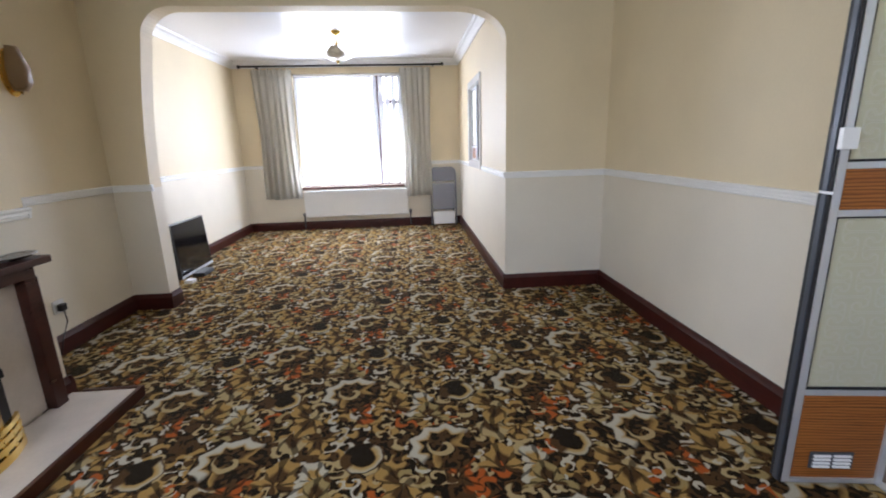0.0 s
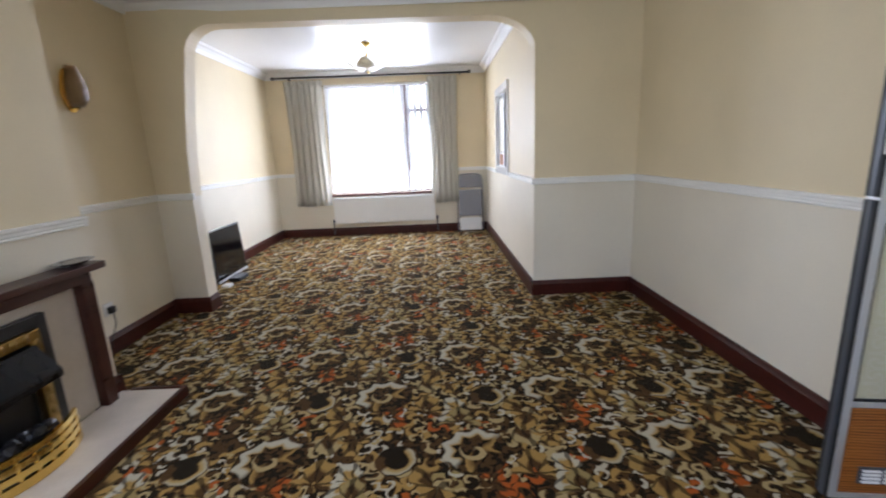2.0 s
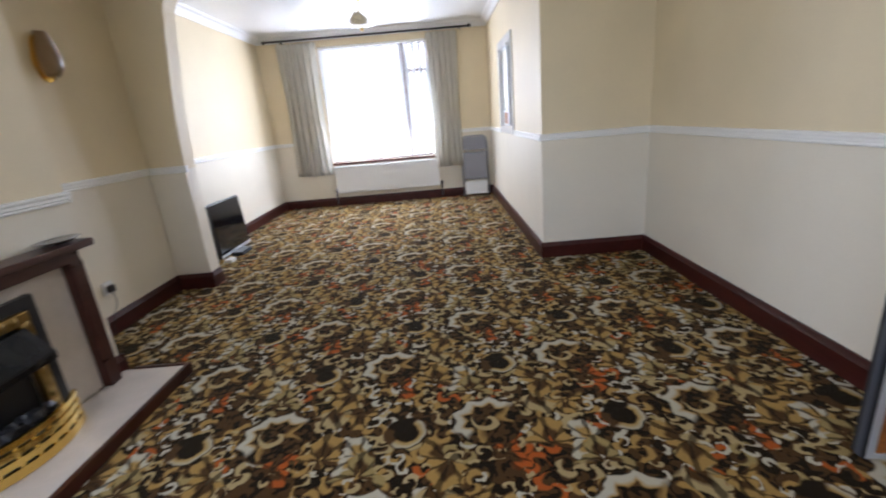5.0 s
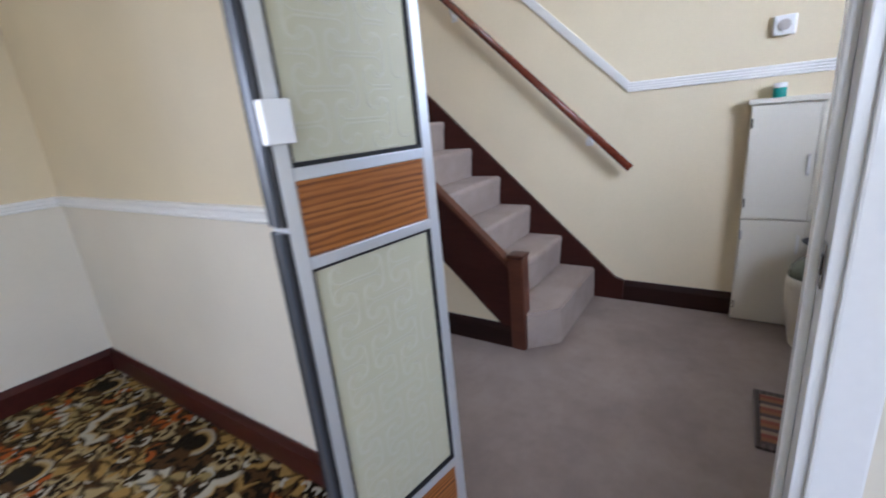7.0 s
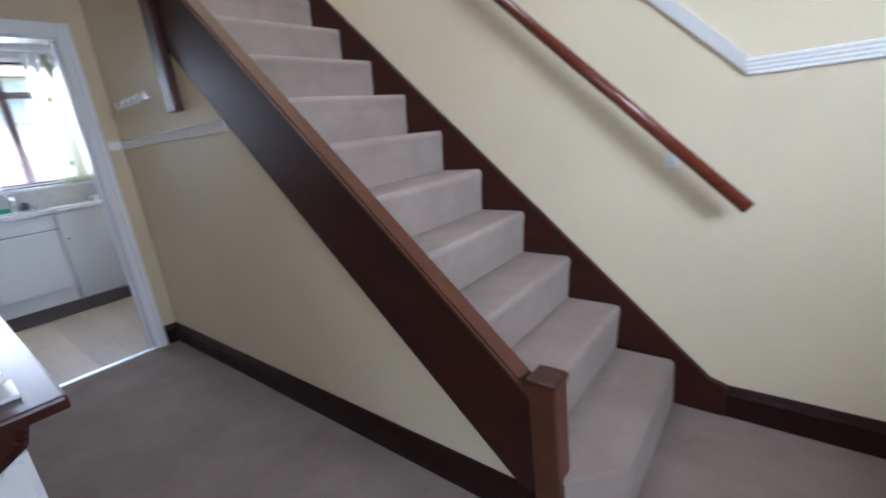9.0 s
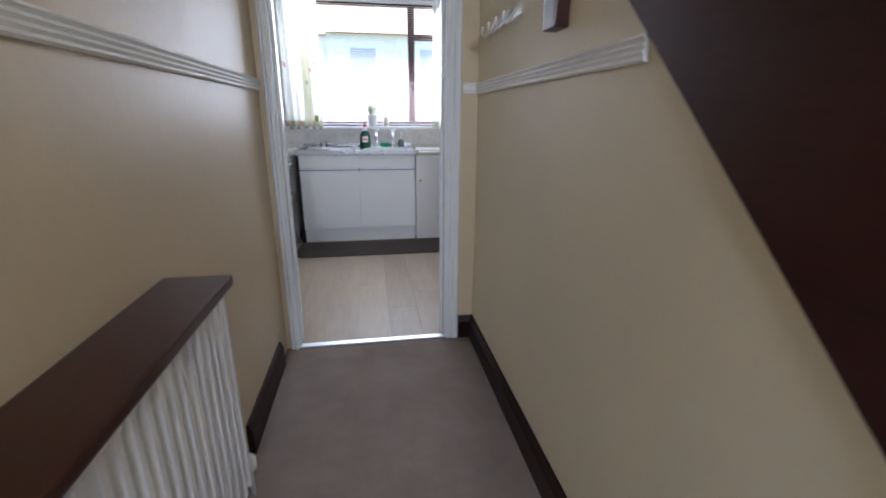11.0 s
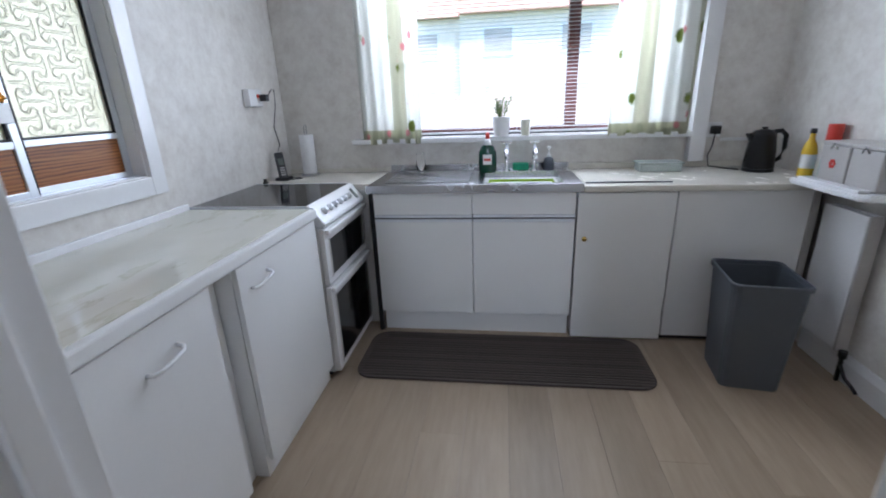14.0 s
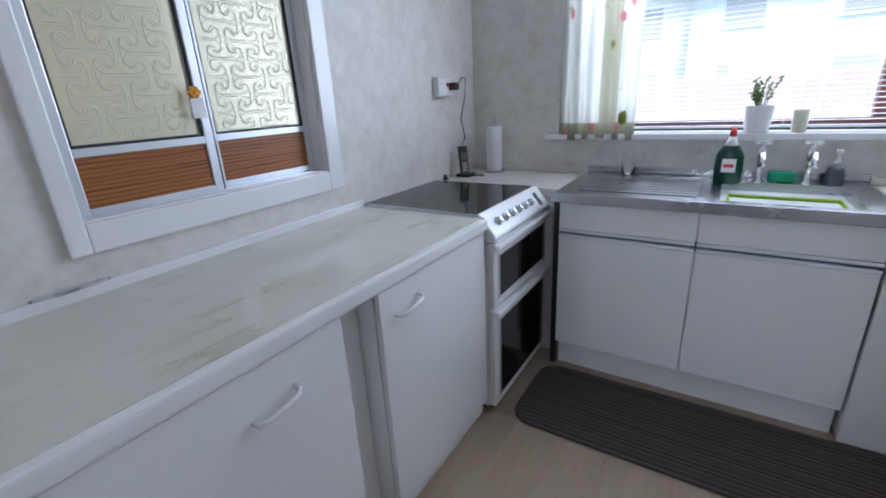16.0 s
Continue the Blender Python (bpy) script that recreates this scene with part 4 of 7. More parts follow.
def pendant():
    x, y, c = -0.42, 5.70, CEIL_F
    t = thing("pendant_light", (x, y, c), "brass ceiling light with three upturned cream glass petals", "ceiling light")
    part("ceiling_rose", lathe(bmesh.new(), [(0.002, -0.045), (0.03, -0.04), (0.055, -0.01), (0.056, 0.0)], x, y, c), "brass", t)
    part("stem", lathe(bmesh.new(), [(0.008, -0.24), (0.008, -0.15), (0.02, -0.13), (0.008, -0.11), (0.008, -0.03)], x, y, c), "brass", t)
    part("bowl", lathe(bmesh.new(), [(0.002, -0.352), (0.014, -0.350), (0.020, -0.338), (0.012, -0.322), (0.030, -0.27), (0.012, -0.235)], x, y, c), "brass", t)
    for k in range(3):
        a0 = radians((-90, 15, 165)[k])
        bm = bmesh.new()
        rows = []
        for s in range(7):
            r, h = 0.02 + 0.040 * s, -0.325 + 0.0031 * s * s
            w = (0.03, 0.085, 0.115, 0.115, 0.095, 0.06, 0.012)[s]
            rows.append([bm.verts.new((x + r * math.cos(a0) - q * w * math.sin(a0), y + r * math.sin(a0) + q * w * math.cos(a0), c + h + 0.02 * q * q)) for q in (-1, -0.5, 0, 0.5, 1)])
        for a, b in zip(rows, rows[1:]):
            for i in range(4):
                bm.faces.new((a[i], a[i + 1], b[i + 1], b[i])).smooth = True
        bmesh.ops.solidify(bm, geom=bm.faces[:], thickness=0.004)
        part("petal_shade", bm, "petal", t, "cream glass petal")


pendant()


# ---------- lounge: window wall ----------
def window_frame(name, x0, x1, y, z0, z1, mullion, transom, label):
    """A brown-framed window with a fixed light and a narrow casement with a top light."""
    w = thing(name, ((x0 + x1) / 2, y, z0), label, "window", "", "structure")
    d0, d1, f = y + 0.10, y + 0.16, 0.05
    fr = part("window_frame", boxes((x0, x0 + f, d0, d1, z0, z1), (x1 - f, x1, d0, d1, z0, z1), (x0 + f, x1 - f, d0, d1, z0, z0 + f), (x0 + f, x1 - f, d0, d1, z1 - f, z1), bevel=0.004), "brownframe", w)
    part("mullion", boxes((mullion - 0.035, mullion + 0.035, d0, d1, z0 + f, z1 - f), bevel=0.004), "brownframe", w)
    part("transom", boxes((mullion + 0.035, x1 - f, d0, d1, transom - 0.03, transom + 0.03), bevel=0.004), "brownframe", w)
    for a, b, c, e in ((x0 + f, mullion - 0.035, z0 + f, z1 - f), (mullion + 0.035, x1 - f, z0 + f, transom - 0.03), (mullion + 0.035, x1 - f, transom + 0.03, z1 - f)):
        p = part("pane", boxes((a, b, y + 0.127, y + 0.133, c, e)), "pane", w)
        p.visible_shadow = False
    return w


w1 = window_frame("window_1", WX0, WX1, LY1, WZ0, WZ1, -0.12, 2.02, "brown-framed lounge window with a small top light")
part("window_sill", boxes((WX0, WX1, LY1 - 0.03, LY1 + 0.099, WZ0 - 0.035, WZ0 - 0.001), bevel=0.004), "brownframe", w1, "dark red-brown tiled sill")


def vertical_blind():
    t = thing("vertical_blind", (-0.54, LY1 + 0.05, WZ1), "white fabric vertical blind drawn across the window", "blind")
    part("head_rail", boxes((WX0 + 0.01, WX1 - 0.01, LY1 + 0.03, LY1 + 0.075, WZ1 - 0.04, WZ1 - 0.001), bevel=0.004), "gloss", t)
    n, turn = 17, radians(20)
    for i in range(n):
        cx = WX0 + 0.06 + (WX1 - WX0 - 0.12) * i / (n - 1)
        a = turn if i < 12 else radians(48)
        bm = bmesh.new()
        top = WZ1 - 0.045
        cols = [(-0.056, 0.0), (-0.028, 0.006), (0, 0.008), (0.028, 0.006), (0.056, 0.0)]
        rows = [[bm.verts.new((cx + u * math.cos(a) - v * math.sin(a), LY1 + 0.052 + u * math.sin(a) + v * math.cos(a), z)) for u, v in cols] for z in (WZ0 + 0.02, top)]
        for k in range(4):
            bm.faces.new((rows[0][k], rows[0][k + 1], rows[1][k + 1], rows[1][k])).smooth = True
        bmesh.ops.solidify(bm, geom=bm.faces[:], thickness=0.001)
        part("slat", bm, "blindcloth", t)


M["blindcloth"] = thin_cloth("white_blind_cloth", (0.86, 0.86, 0.86), 0.55)
vertical_blind()


def curtain(name, x0, x1, y, z0, z1, folds, material, label, seed, depth=0.035, flare=0.0, parted=0.0):
    rng = random.Random(seed)
    t = thing(name, ((x0 + x1) / 2, y, z0), label, "curtain")
    cols, rows = folds * 8, 14
    phase = [rng.uniform(-0.5, 0.5) for _ in range(cols + 1)]
    bm = bmesh.new()
    grid = []
    for j in range(rows + 1):
        v = j / rows
        line = []
        for i in range(cols + 1):
            u = i / cols
            amp = depth * (0.55 + 0.45 * (1 - v)) * (0.8 + 0.4 * math.sin(3.1 * u + seed))
            off = amp * math.sin(2 * math.pi * folds * u + 0.6 * math.sin(5 * u + 2 * v + seed)) + 0.004 * phase[i]
            pinch = 0.92 + 0.08 * abs(2 * v - 1) if not parted else 1.0
            xc = (x0 + x1) / 2 + (u - 0.5) * (x1 - x0) * pinch + flare * (1 - v) + 0.006 * math.sin(11 * u + 3 * v)
            line.append(bm.verts.new((xc, y + off, z0 + (z1 - z0) * v + 0.006 * math.sin(9 * u + seed) * (1 - v))))
        grid.append(line)
    for a, b in zip(grid, grid[1:]):
        for i in range(cols):
            bm.faces.new((a[i], a[i + 1], b[i + 1], b[i])).smooth = True
    bmesh.ops.solidify(bm, geom=bm.faces[:], thickness=0.002)
    part("drape", bm, material, t)
    for i in range(folds):
        hd = bmesh.new()
        xc = x0 + (x1 - x0) * (i + 0.5) / folds
        box(hd, xc - 0.014, xc + 0.014, y - 0.028, y + 0.02, z1 - 0.07, z1 + 0.012, 0.006)
        part("pleat", hd, material, t)
    return t


curtain("curtain", -1.98, -1.38, 7.345, 0.53, 2.50, 6, "drape", "long pale grey-green curtain hanging beside the lounge window", 1)
curtain("curtain", 0.27, 0.74, 7.345, 0.51, 2.50, 5, "drape", "long pale grey-green curtain hanging beside the lounge window", 2)
pole = thing("curtain_pole", (-0.6, 7.36, 2.55), "dark wooden curtain pole with ball ends", "curtain pole")
part("pole", tube(bmesh.new(), [(-2.13, 7.36, 2.555), (0.92, 7.36, 2.545)], 0.014), "black", pole)
for px, k in ((-2.14, -1), (0.93, 1)):
    bm = bmesh.new()
    bmesh.ops.create_uvsphere(bm, u_segments=12, v_segments=8, radius=0.026, matrix=Matrix.Translation((px + k * 0.01, 7.36, 2.55)))
    part("finial", bm, "black", pole)
for px in (-1.9, 0.8):
    part("bracket", boxes((px - 0.012, px + 0.012, 7.36, LY1, 2.525, 2.547)), "black", pole)


def panel_radiator(name, x0, x1, y0, y1, z0, z1, label):
    """A flat panel radiator on the wall behind y1."""
    t = thing(name, ((x0 + x1) / 2, y1, z0), label, "radiator")
    part("panel", boxes((x0, x1, y0, y1 - 0.03, z0, z1), bevel=0.012), "white", t)
    for i in range(30):
        bm = bmesh.new()
        xx = x0 + 0.03 + (x1 - x0 - 0.06) * i / 29
        box(bm, xx - 0.003, xx + 0.003, y0 + 0.012, y1 - 0.035, z1 + 0.0005, z1 + 0.004)
        part("top_fin", bm, "white", t)
    for xx in (x0 - 0.03, x1 + 0.03):
        part("valve", lathe(bmesh.new(), [(0.012, -z0 * 0.9), (0.012, 0), (0.02, 0.01), (0.02, 0.05), (0.014, 0.06)], xx, y1 - 0.03, z0 + 0.01, 12), "darkmetal", t)
    for xx in (x0 + 0.2, x1 - 0.2):
        part("bracket", boxes((xx - 0.02, xx + 0.02, y1 - 0.03, y1, z0 + 0.1, z1 - 0.1)), "white", t)


panel_radiator("radiator", -1.38, 0.32, 7.36, 7.45, 0.21, 0.645, "long white panel radiator under the lounge window")


def folding_chair():
    t = thing("folding_chair", (0.91, 7.36, 0), "folded grey metal chair leaning in the window corner", "chair")
    lean = Matrix.Translation((0.91, 7.30, 0)) @ Matrix.Rotation(radians(-6), 4, "X")

    def placed(bm):
        bmesh.ops.transform(bm, matrix=lean, verts=bm.verts[:])
        return bm
    part("frame", placed(tube(bmesh.new(), [(-0.205, 0, 0.02), (-0.205, 0, 0.85), (-0.19, 0, 0.92), (-0.14, 0, 0.955), (0.14, 0, 0.955), (0.19, 0, 0.92), (0.205, 0, 0.85), (0.205, 0, 0.02)], 0.013)), "greychair", t)
    part("backrest", placed(boxes((-0.19, 0.19, -0.012, 0.012, 0.74, 0.94), bevel=0.008)), "greychair", t, "grey padded backrest")
    part("seat", placed(boxes((-0.185, 0.185, -0.045, -0.015, 0.27, 0.70), bevel=0.012)), "greychair", t, "grey padded seat")
    part("label_panel", placed(boxes((-0.18, 0.18, -0.03, -0.018, 0.03, 0.235), bevel=0.004)), "white", t, "pale lower panel")
    for x in (-0.165, 0.165):
        part("rear_leg", placed(tube(bmesh.new(), [(x, 0.03, 0.02), (x, 0.03, 0.70)], 0.011)), "greychair", t)
    part("cross_bar", placed(tube(bmesh.new(), [(-0.19, -0.02, 0.14), (0.19, -0.02, 0.14)], 0.008)), "darkmetal", t)
    for x in (-0.205, 0.205):
        part("rubber_foot", placed(boxes((x - 0.018, x + 0.018, -0.018, 0.018, 0.004, 0.035), bevel=0.004)), "black", t)


folding_chair()


def television():
    t = thing("television", (-2.12, 5.07, 0), "black flat television standing on the floor against the wall", "television")
    tilt = Matrix.Translation((-2.08, 5.07, 0.012)) @ Matrix.Rotation(radians(-4), 4, "Y")

    def placed(bm):
        bmesh.ops.transform(bm, matrix=tilt, verts=bm.verts[:])
        return bm
    part("casing", placed(boxes((-0.04, 0.0, -0.365, 0.365, 0.0, 0.58), bevel=0.006)), "black", t)
    part("screen", placed(boxes((0.0, 0.003, -0.350, 0.350, 0.03, 0.565))), "screen", t, "glossy black screen")
    part("bezel_strip", placed(boxes((0.0, 0.006, -0.365, 0.365, -0.005, 0.022), bevel=0.002)), "alu", t, "silver bottom strip")
    b = thing("media_box", (-1.97, 4.92, 0), "flat black media box on the carpet", "media box")
    part("case", boxes((-2.02, -1.90, 4.80, 5.04, 0.004, 0.045), bevel=0.004), "black", b)
    part("front_trim", boxes((-1.90, -1.896, 4.82, 5.02, 0.012, 0.035)), "darkmetal", b)
    s = thing("white_adaptor", (-1.95, 4.61, 0), "white plastic adaptor block beside the television", "adaptor")
    part("block", boxes((-1.99, -1.91, 4.56, 4.66, 0.0, 0.035), bevel=0.008), "gloss", s)


television()


# ---------- patterned glass ----------
def relief(w, h, lift):
    """Raised lines of a 1970s glass pattern: interlocking upright I shapes with curled flanges. In the plane y = 0, to x = w and z = h."""
    outer = [(0, 0.054), (-0.044, 0.054), (-0.056, 0.048), (-0.061, 0.038), (-0.058, 0.027), (-0.049, 0.022), (-0.041, 0.026), (-0.040, 0.033)]
    inner = [(-0.040, 0.033), (-0.034, 0.039), (-0.020, 0.038), (-0.011, 0.031), (-0.009, 0.020), (-0.009, 0)]
    lines = [[(sx * a, sz * b) for a, b in line] for line in (outer, inner) for sx in (1, -1) for sz in (1, -1)]
    verts, faces = [], []
    half = 0.0019
    for i in range(-1, int(w / 0.073) + 2):
        for j in range(-1, int(h / 0.115) + 2):
            ox, oz = 0.02 + 0.073 * i, 0.115 * j + 0.0575 * (i % 2)
            for line in lines:
                pts = [(ox + a, oz + b) for a, b in line]
                if not all(half < a < w - half and half < b < h - half for a, b in pts):
                    continue
                k = len(verts)
                for n, (px, pz) in enumerate(pts):
                    qx, qz = pts[min(n + 1, len(pts) - 1)]
                    rx, rz = pts[max(n - 1, 0)]
                    d = Vector((qx - rx, qz - rz)).normalized()
                    verts += [(px + d.y * half, 0, pz - d.x * half), (px, -lift, pz), (px - d.y * half, 0, pz + d.x * half)]
                for n in range(len(pts) - 1):
                    a = k + 3 * n
                    faces += [(a, a + 3, a + 4, a + 1), (a + 1, a + 4, a + 5, a + 2)]
    me = bpy.data.meshes.new("glass_pattern")
    me.from_pydata(verts, [], faces)
    me.materials.append(M["ridge"])
    for p in me.polygons:
        p.use_smooth = True
    return me


def leaf_door(parent, m, w, z0, z1, cuts, lift=0.0016):
    """One aluminium-framed leaf: cuts lists (low, high, kind). Built in x = 0..w, y = 0..0.03, set by m."""
    e = 0.028

    def put(name, bm, material, label=""):
        bmesh.ops.transform(bm, matrix=m, verts=bm.verts[:])
        return part(name, bm, material, parent, label)
    put("stile", boxes((0, e, 0, 0.03, z0, z1), bevel=0.003), "alu")
    put("stile", boxes((w - e, w, 0, 0.03, z0, z1), bevel=0.003), "alu")
    put("cross_rail", boxes((e, w - e, 0, 0.03, z0, z0 + 0.02), bevel=0.002), "alu")
    put("cross_rail", boxes((e, w - e, 0, 0.03, z1 - 0.02, z1), bevel=0.002), "alu")
    for a, b, kind in cuts:
        put("cross_rail", boxes((e, w - e, 0, 0.03, b, b + 0.022), bevel=0.002), "alu") if b + 0.03 < z1 else None
        if kind == "wood":
            put("wood_panel", boxes((e + 0.001, w - e - 0.001, 0.007, 0.023, a, b)), "zebra", "orange-brown striped laminate panel")
        else:
            put("seal", boxes((e, e + 0.006, 0.004, 0.026, a, b), (w - e - 0.006, w - e, 0.004, 0.026, a, b), (e + 0.006, w - e - 0.006, 0.004, 0.026, a, a + 0.008), (e + 0.006, w - e - 0.006, 0.004, 0.026, b - 0.006, b)), "rubber")
            g = put("glass_pane", boxes((e + 0.006, w - e - 0.006, 0.012, 0.018, a + 0.008, b - 0.006)), "frosted", "obscured pale green patterned glass")
            for face, turn in ((0.012, 1), (0.018, -1)):
                ob = new("glass_pattern", relief(w - 2 * e - 0.014, b - a - 0.016, lift * turn))
                ob.matrix_world = m @ Matrix.Translation((e + 0.007, face, a + 0.009))
                keep = ob.matrix_world.copy()
                ob.parent = g
                ob.matrix_parent_inverse = g.matrix_world.inverted()
                ob.matrix_world = keep


def folding_door():
    t = thing("folding_door", (LX1, DOOR1 - 0.03, 0), "folded aluminium door with patterned glass and striped wood panels", "door")
    cuts = [(0.025, 0.385, "wood"), (0.407, 1.044, "glass"), (1.066, 1.200, "wood"), (1.222, 1.98, "glass")]
    # the two leaves lie face to face, folded into the lounge
    m1 = Matrix.Translation((1.742, 1.440, 0)) @ Matrix.Rotation(radians(-8), 4, "Z")
    leaf_door(t, m1, 0.365, 0.012, 2.0, cuts)
    m2 = Matrix.Translation((1.752, 1.474, 0)) @ Matrix.Rotation(radians(-6), 4, "Z")
    leaf_door(t, m2, 0.335, 0.012, 2.0, cuts)
    for d0, d1, x0, material, label in ((0.0, 0.012, -0.008, "rubber", "black rubber edge seal"), (0.0125, 0.034, -0.012, "darkmetal", "dark grey metal edge channel"), (0.0345, 0.052, -0.009, "rubber", "black rubber edge seal")):
        for z0, z1 in ((0.012, 1.118), (1.128, 2.0)):
            g = boxes((x0, -0.001, d0, d1, z0, z1), bevel=0.002)
            bmesh.ops.transform(g, matrix=m1, verts=g.verts[:])
            part("edge_channel", g, material, t, label)
    k = boxes((-0.016, 0.034, -0.020, -0.001, 1.262, 1.330), bevel=0.003)
    bmesh.ops.transform(k, matrix=m1, verts=k.verts[:])
    part("catch", k, "gloss", t, "white plastic door catch")
    v = boxes((0.09, 0.245, 0.002, 0.0065, 0.075, 0.145))
    bmesh.ops.transform(v, matrix=m1, verts=v.verts[:])
    part("vent_plate", v, "darkmetal", t, "metal vent plate")
    for col in range(2):
        for row in range(4):
            s = bmesh.new()
            prism(s, [(0.0015, 0.083 + 0.015 * row), (-0.007, 0.084 + 0.015 * row), (0.0015, 0.0895 + 0.015 * row)], "x", 0.10 + 0.072 * col, 0.162 + 0.072 * col)
            bmesh.ops.transform(s, matrix=m1, verts=s.verts[:])
            part("louvre", s, "gloss", t)


folding_door()
th = solid("threshold_strip", boxes((LX1 - 0.01, LX1 + 0.025, DOOR0, DOOR1, 0.0, 0.008), bevel=0.003), "alu", "narrow metal carpet strip across the doorway", "threshold", "structure")


def door_lining():
    t = thing("door_1", (2.17, DOOR0, 0), "white gloss door lining with moulded architraves", "door frame", "", "structure")
    part("jamb", boxes((LX1 - 0.004, HX0 + 0.010, DOOR0, DOOR0 + 0.03, 0, 2.01), bevel=0.003), "gloss", t)
    part("jamb", boxes((LX1 + 0.001, HX0 + 0.010, DOOR1 - 0.015, DOOR1, 0, 2.01), bevel=0.003), "gloss", t)
    part("head", boxes((LX1 - 0.004, HX0 + 0.010, DOOR0, DOOR1, 2.011, 2.04), bevel=0.003), "gloss", t)
    part("stop", boxes((2.15, 2.185, DOOR0 + 0.03, DOOR0 + 0.045, 0, 2.0), bevel=0.003), "gloss", t)
    for x0, x1 in ((LX1 - 0.02, LX1 - 0.005), (HX0 + 0.011, HX0 + 0.026)):
        part("architrave", boxes((x0, x1, DOOR0 - 0.055, DOOR0 + 0.012, 0, 2.10), bevel=0.005), "gloss", t)
        part("architrave", boxes((x0, x1, DOOR0 - 0.055, DOOR1 + 0.05, 2.035, 2.10), bevel=0.005), "gloss", t)
    part("architrave", boxes((HX0 + 0.011, HX0 + 0.026, DOOR1 - 0.012, DOOR1 + 0.055, 0, 2.034), bevel=0.005), "gloss", t)
    pl = part("strike_plate", boxes((2.112, 2.138, DOOR0 + 0.0305, DOOR0 + 0.033, 0.98, 1.05), bevel=0.001), "steel", t, "small metal strike plate")
    part("keeper_hole", boxes((2.119, 2.131, DOOR0 + 0.033, DOOR0 + 0.0345, 1.0, 1.03)), "black", pl)


door_lining()


# ---------- hall: stairs ----------
GO, RISE, NY, NZ = 0.2245, 0.208, 1.586, 0.217
LINE = RISE / GO


def staircase():
    t = thing("staircase", (3.75, 1.8, 0), "steep straight stairs with beige carpet and dark mahogany strings", "staircase")
    for n in range(1, 13):
        y, z = NY + GO * (n - 1), NZ + RISE * (n - 1)
        zb = 0.0 if n == 1 else z - RISE - 0.02
        bm = bmesh.new()
        end = min(y + GO + 0.05, KD - 0.02)
        nose = [(end, z), (end, zb), (y + 0.020, zb), (y + 0.008, z - 0.07), (y + 0.001, z - 0.034), (y, z - 0.022), (y + 0.004, z - 0.010), (y + 0.013, z - 0.002), (y + 0.028, z)]
        if n == 1:
            # the bottom step runs past the newel, with its end cut at a slant
            foot = [(HX1 - 0.03, y), (3.44, y - 0.008), (3.30, y + 0.138), (3.31, y + 0.16), (SX + 0.05, y + GO + 0.05), (HX1 - 0.03, y + GO + 0.05)]
            prism(bm, foot, "z", 0.0, z, bevel=0.010)
        else:
            prism(bm, nose, "x", SX + 0.045, HX1 - 0.03)
        part("step", bm, "beige", t, "carpeted step")
    top = 3.72
    lo, hi = -0.350, 0.048

    def zn(y):
        return NZ + LINE * (y - NY)
    bm = bmesh.new()
    prism(bm, [(1.80, max(0.004, zn(1.80) + lo)), (1.88, max(0.004, zn(1.88) + lo)), (top, zn(top) + lo), (top, zn(top) + hi), (1.80, zn(1.80) + hi)], "x", SX - 0.012, SX + 0.04, bevel=0.003)
    part("outer_string", bm, "stringwood", t)
    bm = bmesh.new()
    prism(bm, [(1.80, zn(1.80) + hi), (top, zn(top) + hi), (top, zn(top) + hi + 0.035), (1.80, zn(1.80) + hi + 0.035)], "x", SX - 0.025, SX + 0.052, bevel=0.008)
    part("capping", bm, "cap", t, "worn reddish-brown capping rail")
    bm = bmesh.new()
    prism(bm, [(1.40, 0), (1.40, 0.14), (1.455, 0.155), (4.0, 0.155 + LINE * 2.58), (4.0, 1.6), (1.62, 0)], "x", HX1 - 0.03, HX1, bevel=0.003)
    part("wall_string", bm, "stringwood", t)
    nw = part("newel_post", boxes((SX - 0.030, SX + 0.056, 1.725, 1.808, 0.0, 0.535), bevel=0.008), "cap", t, "short worn newel post")
    part("newel_cap", boxes((SX - 0.036, SX + 0.062, 1.719, 1.814, 0.536, 0.556), bevel=0.008), "mahogany", nw)
    part("upper_newel", boxes((SX - 0.045, SX + 0.040, 3.64, 3.725, 1.49, CEIL_H), bevel=0.006), "mahogany", t, "upper newel drop")


staircase()
bm = bmesh.new()
prism(bm, [(1.82, 0), (KD, 0), (KD, CEIL_H), (3.70, CEIL_H), (3.70, NZ + LINE * (3.70 - NY) - 0.28), (1.86, 0.10)], "x", SX, SX + 0.036)
solid("wall_under_stairs", bm, "hall", "cream wall under the stair string", "wall", "structure")


def handrail():
    t = thing("handrail", (4.12, 1.4, 0.86), "round red-brown handrail on white wall brackets", "handrail")
    sl = 0.955
    y0, y1 = 1.37, 2.75
    part("rail", tube(bmesh.new(), [(4.12, y0, 0.885), (4.12, y1, 0.885 + sl * (y1 - y0))], 0.024, 14), "rail", t)
    for y in (1.62, 2.55):
        z = 0.885 + sl * (y - y0)
        part("bracket", tube(bmesh.new(), [(HX1, y + 0.01, z - 0.075), (4.15, y + 0.005, z - 0.07), (4.125, y, z - 0.045), (4.12, y, z - 0.022)], 0.008), "gloss", t, "white metal bracket")
        part("bracket_plate", boxes((HX1 - 0.006, HX1, y - 0.015, y + 0.035, z - 0.10, z - 0.05), bevel=0.002), "gloss", t)


handrail()


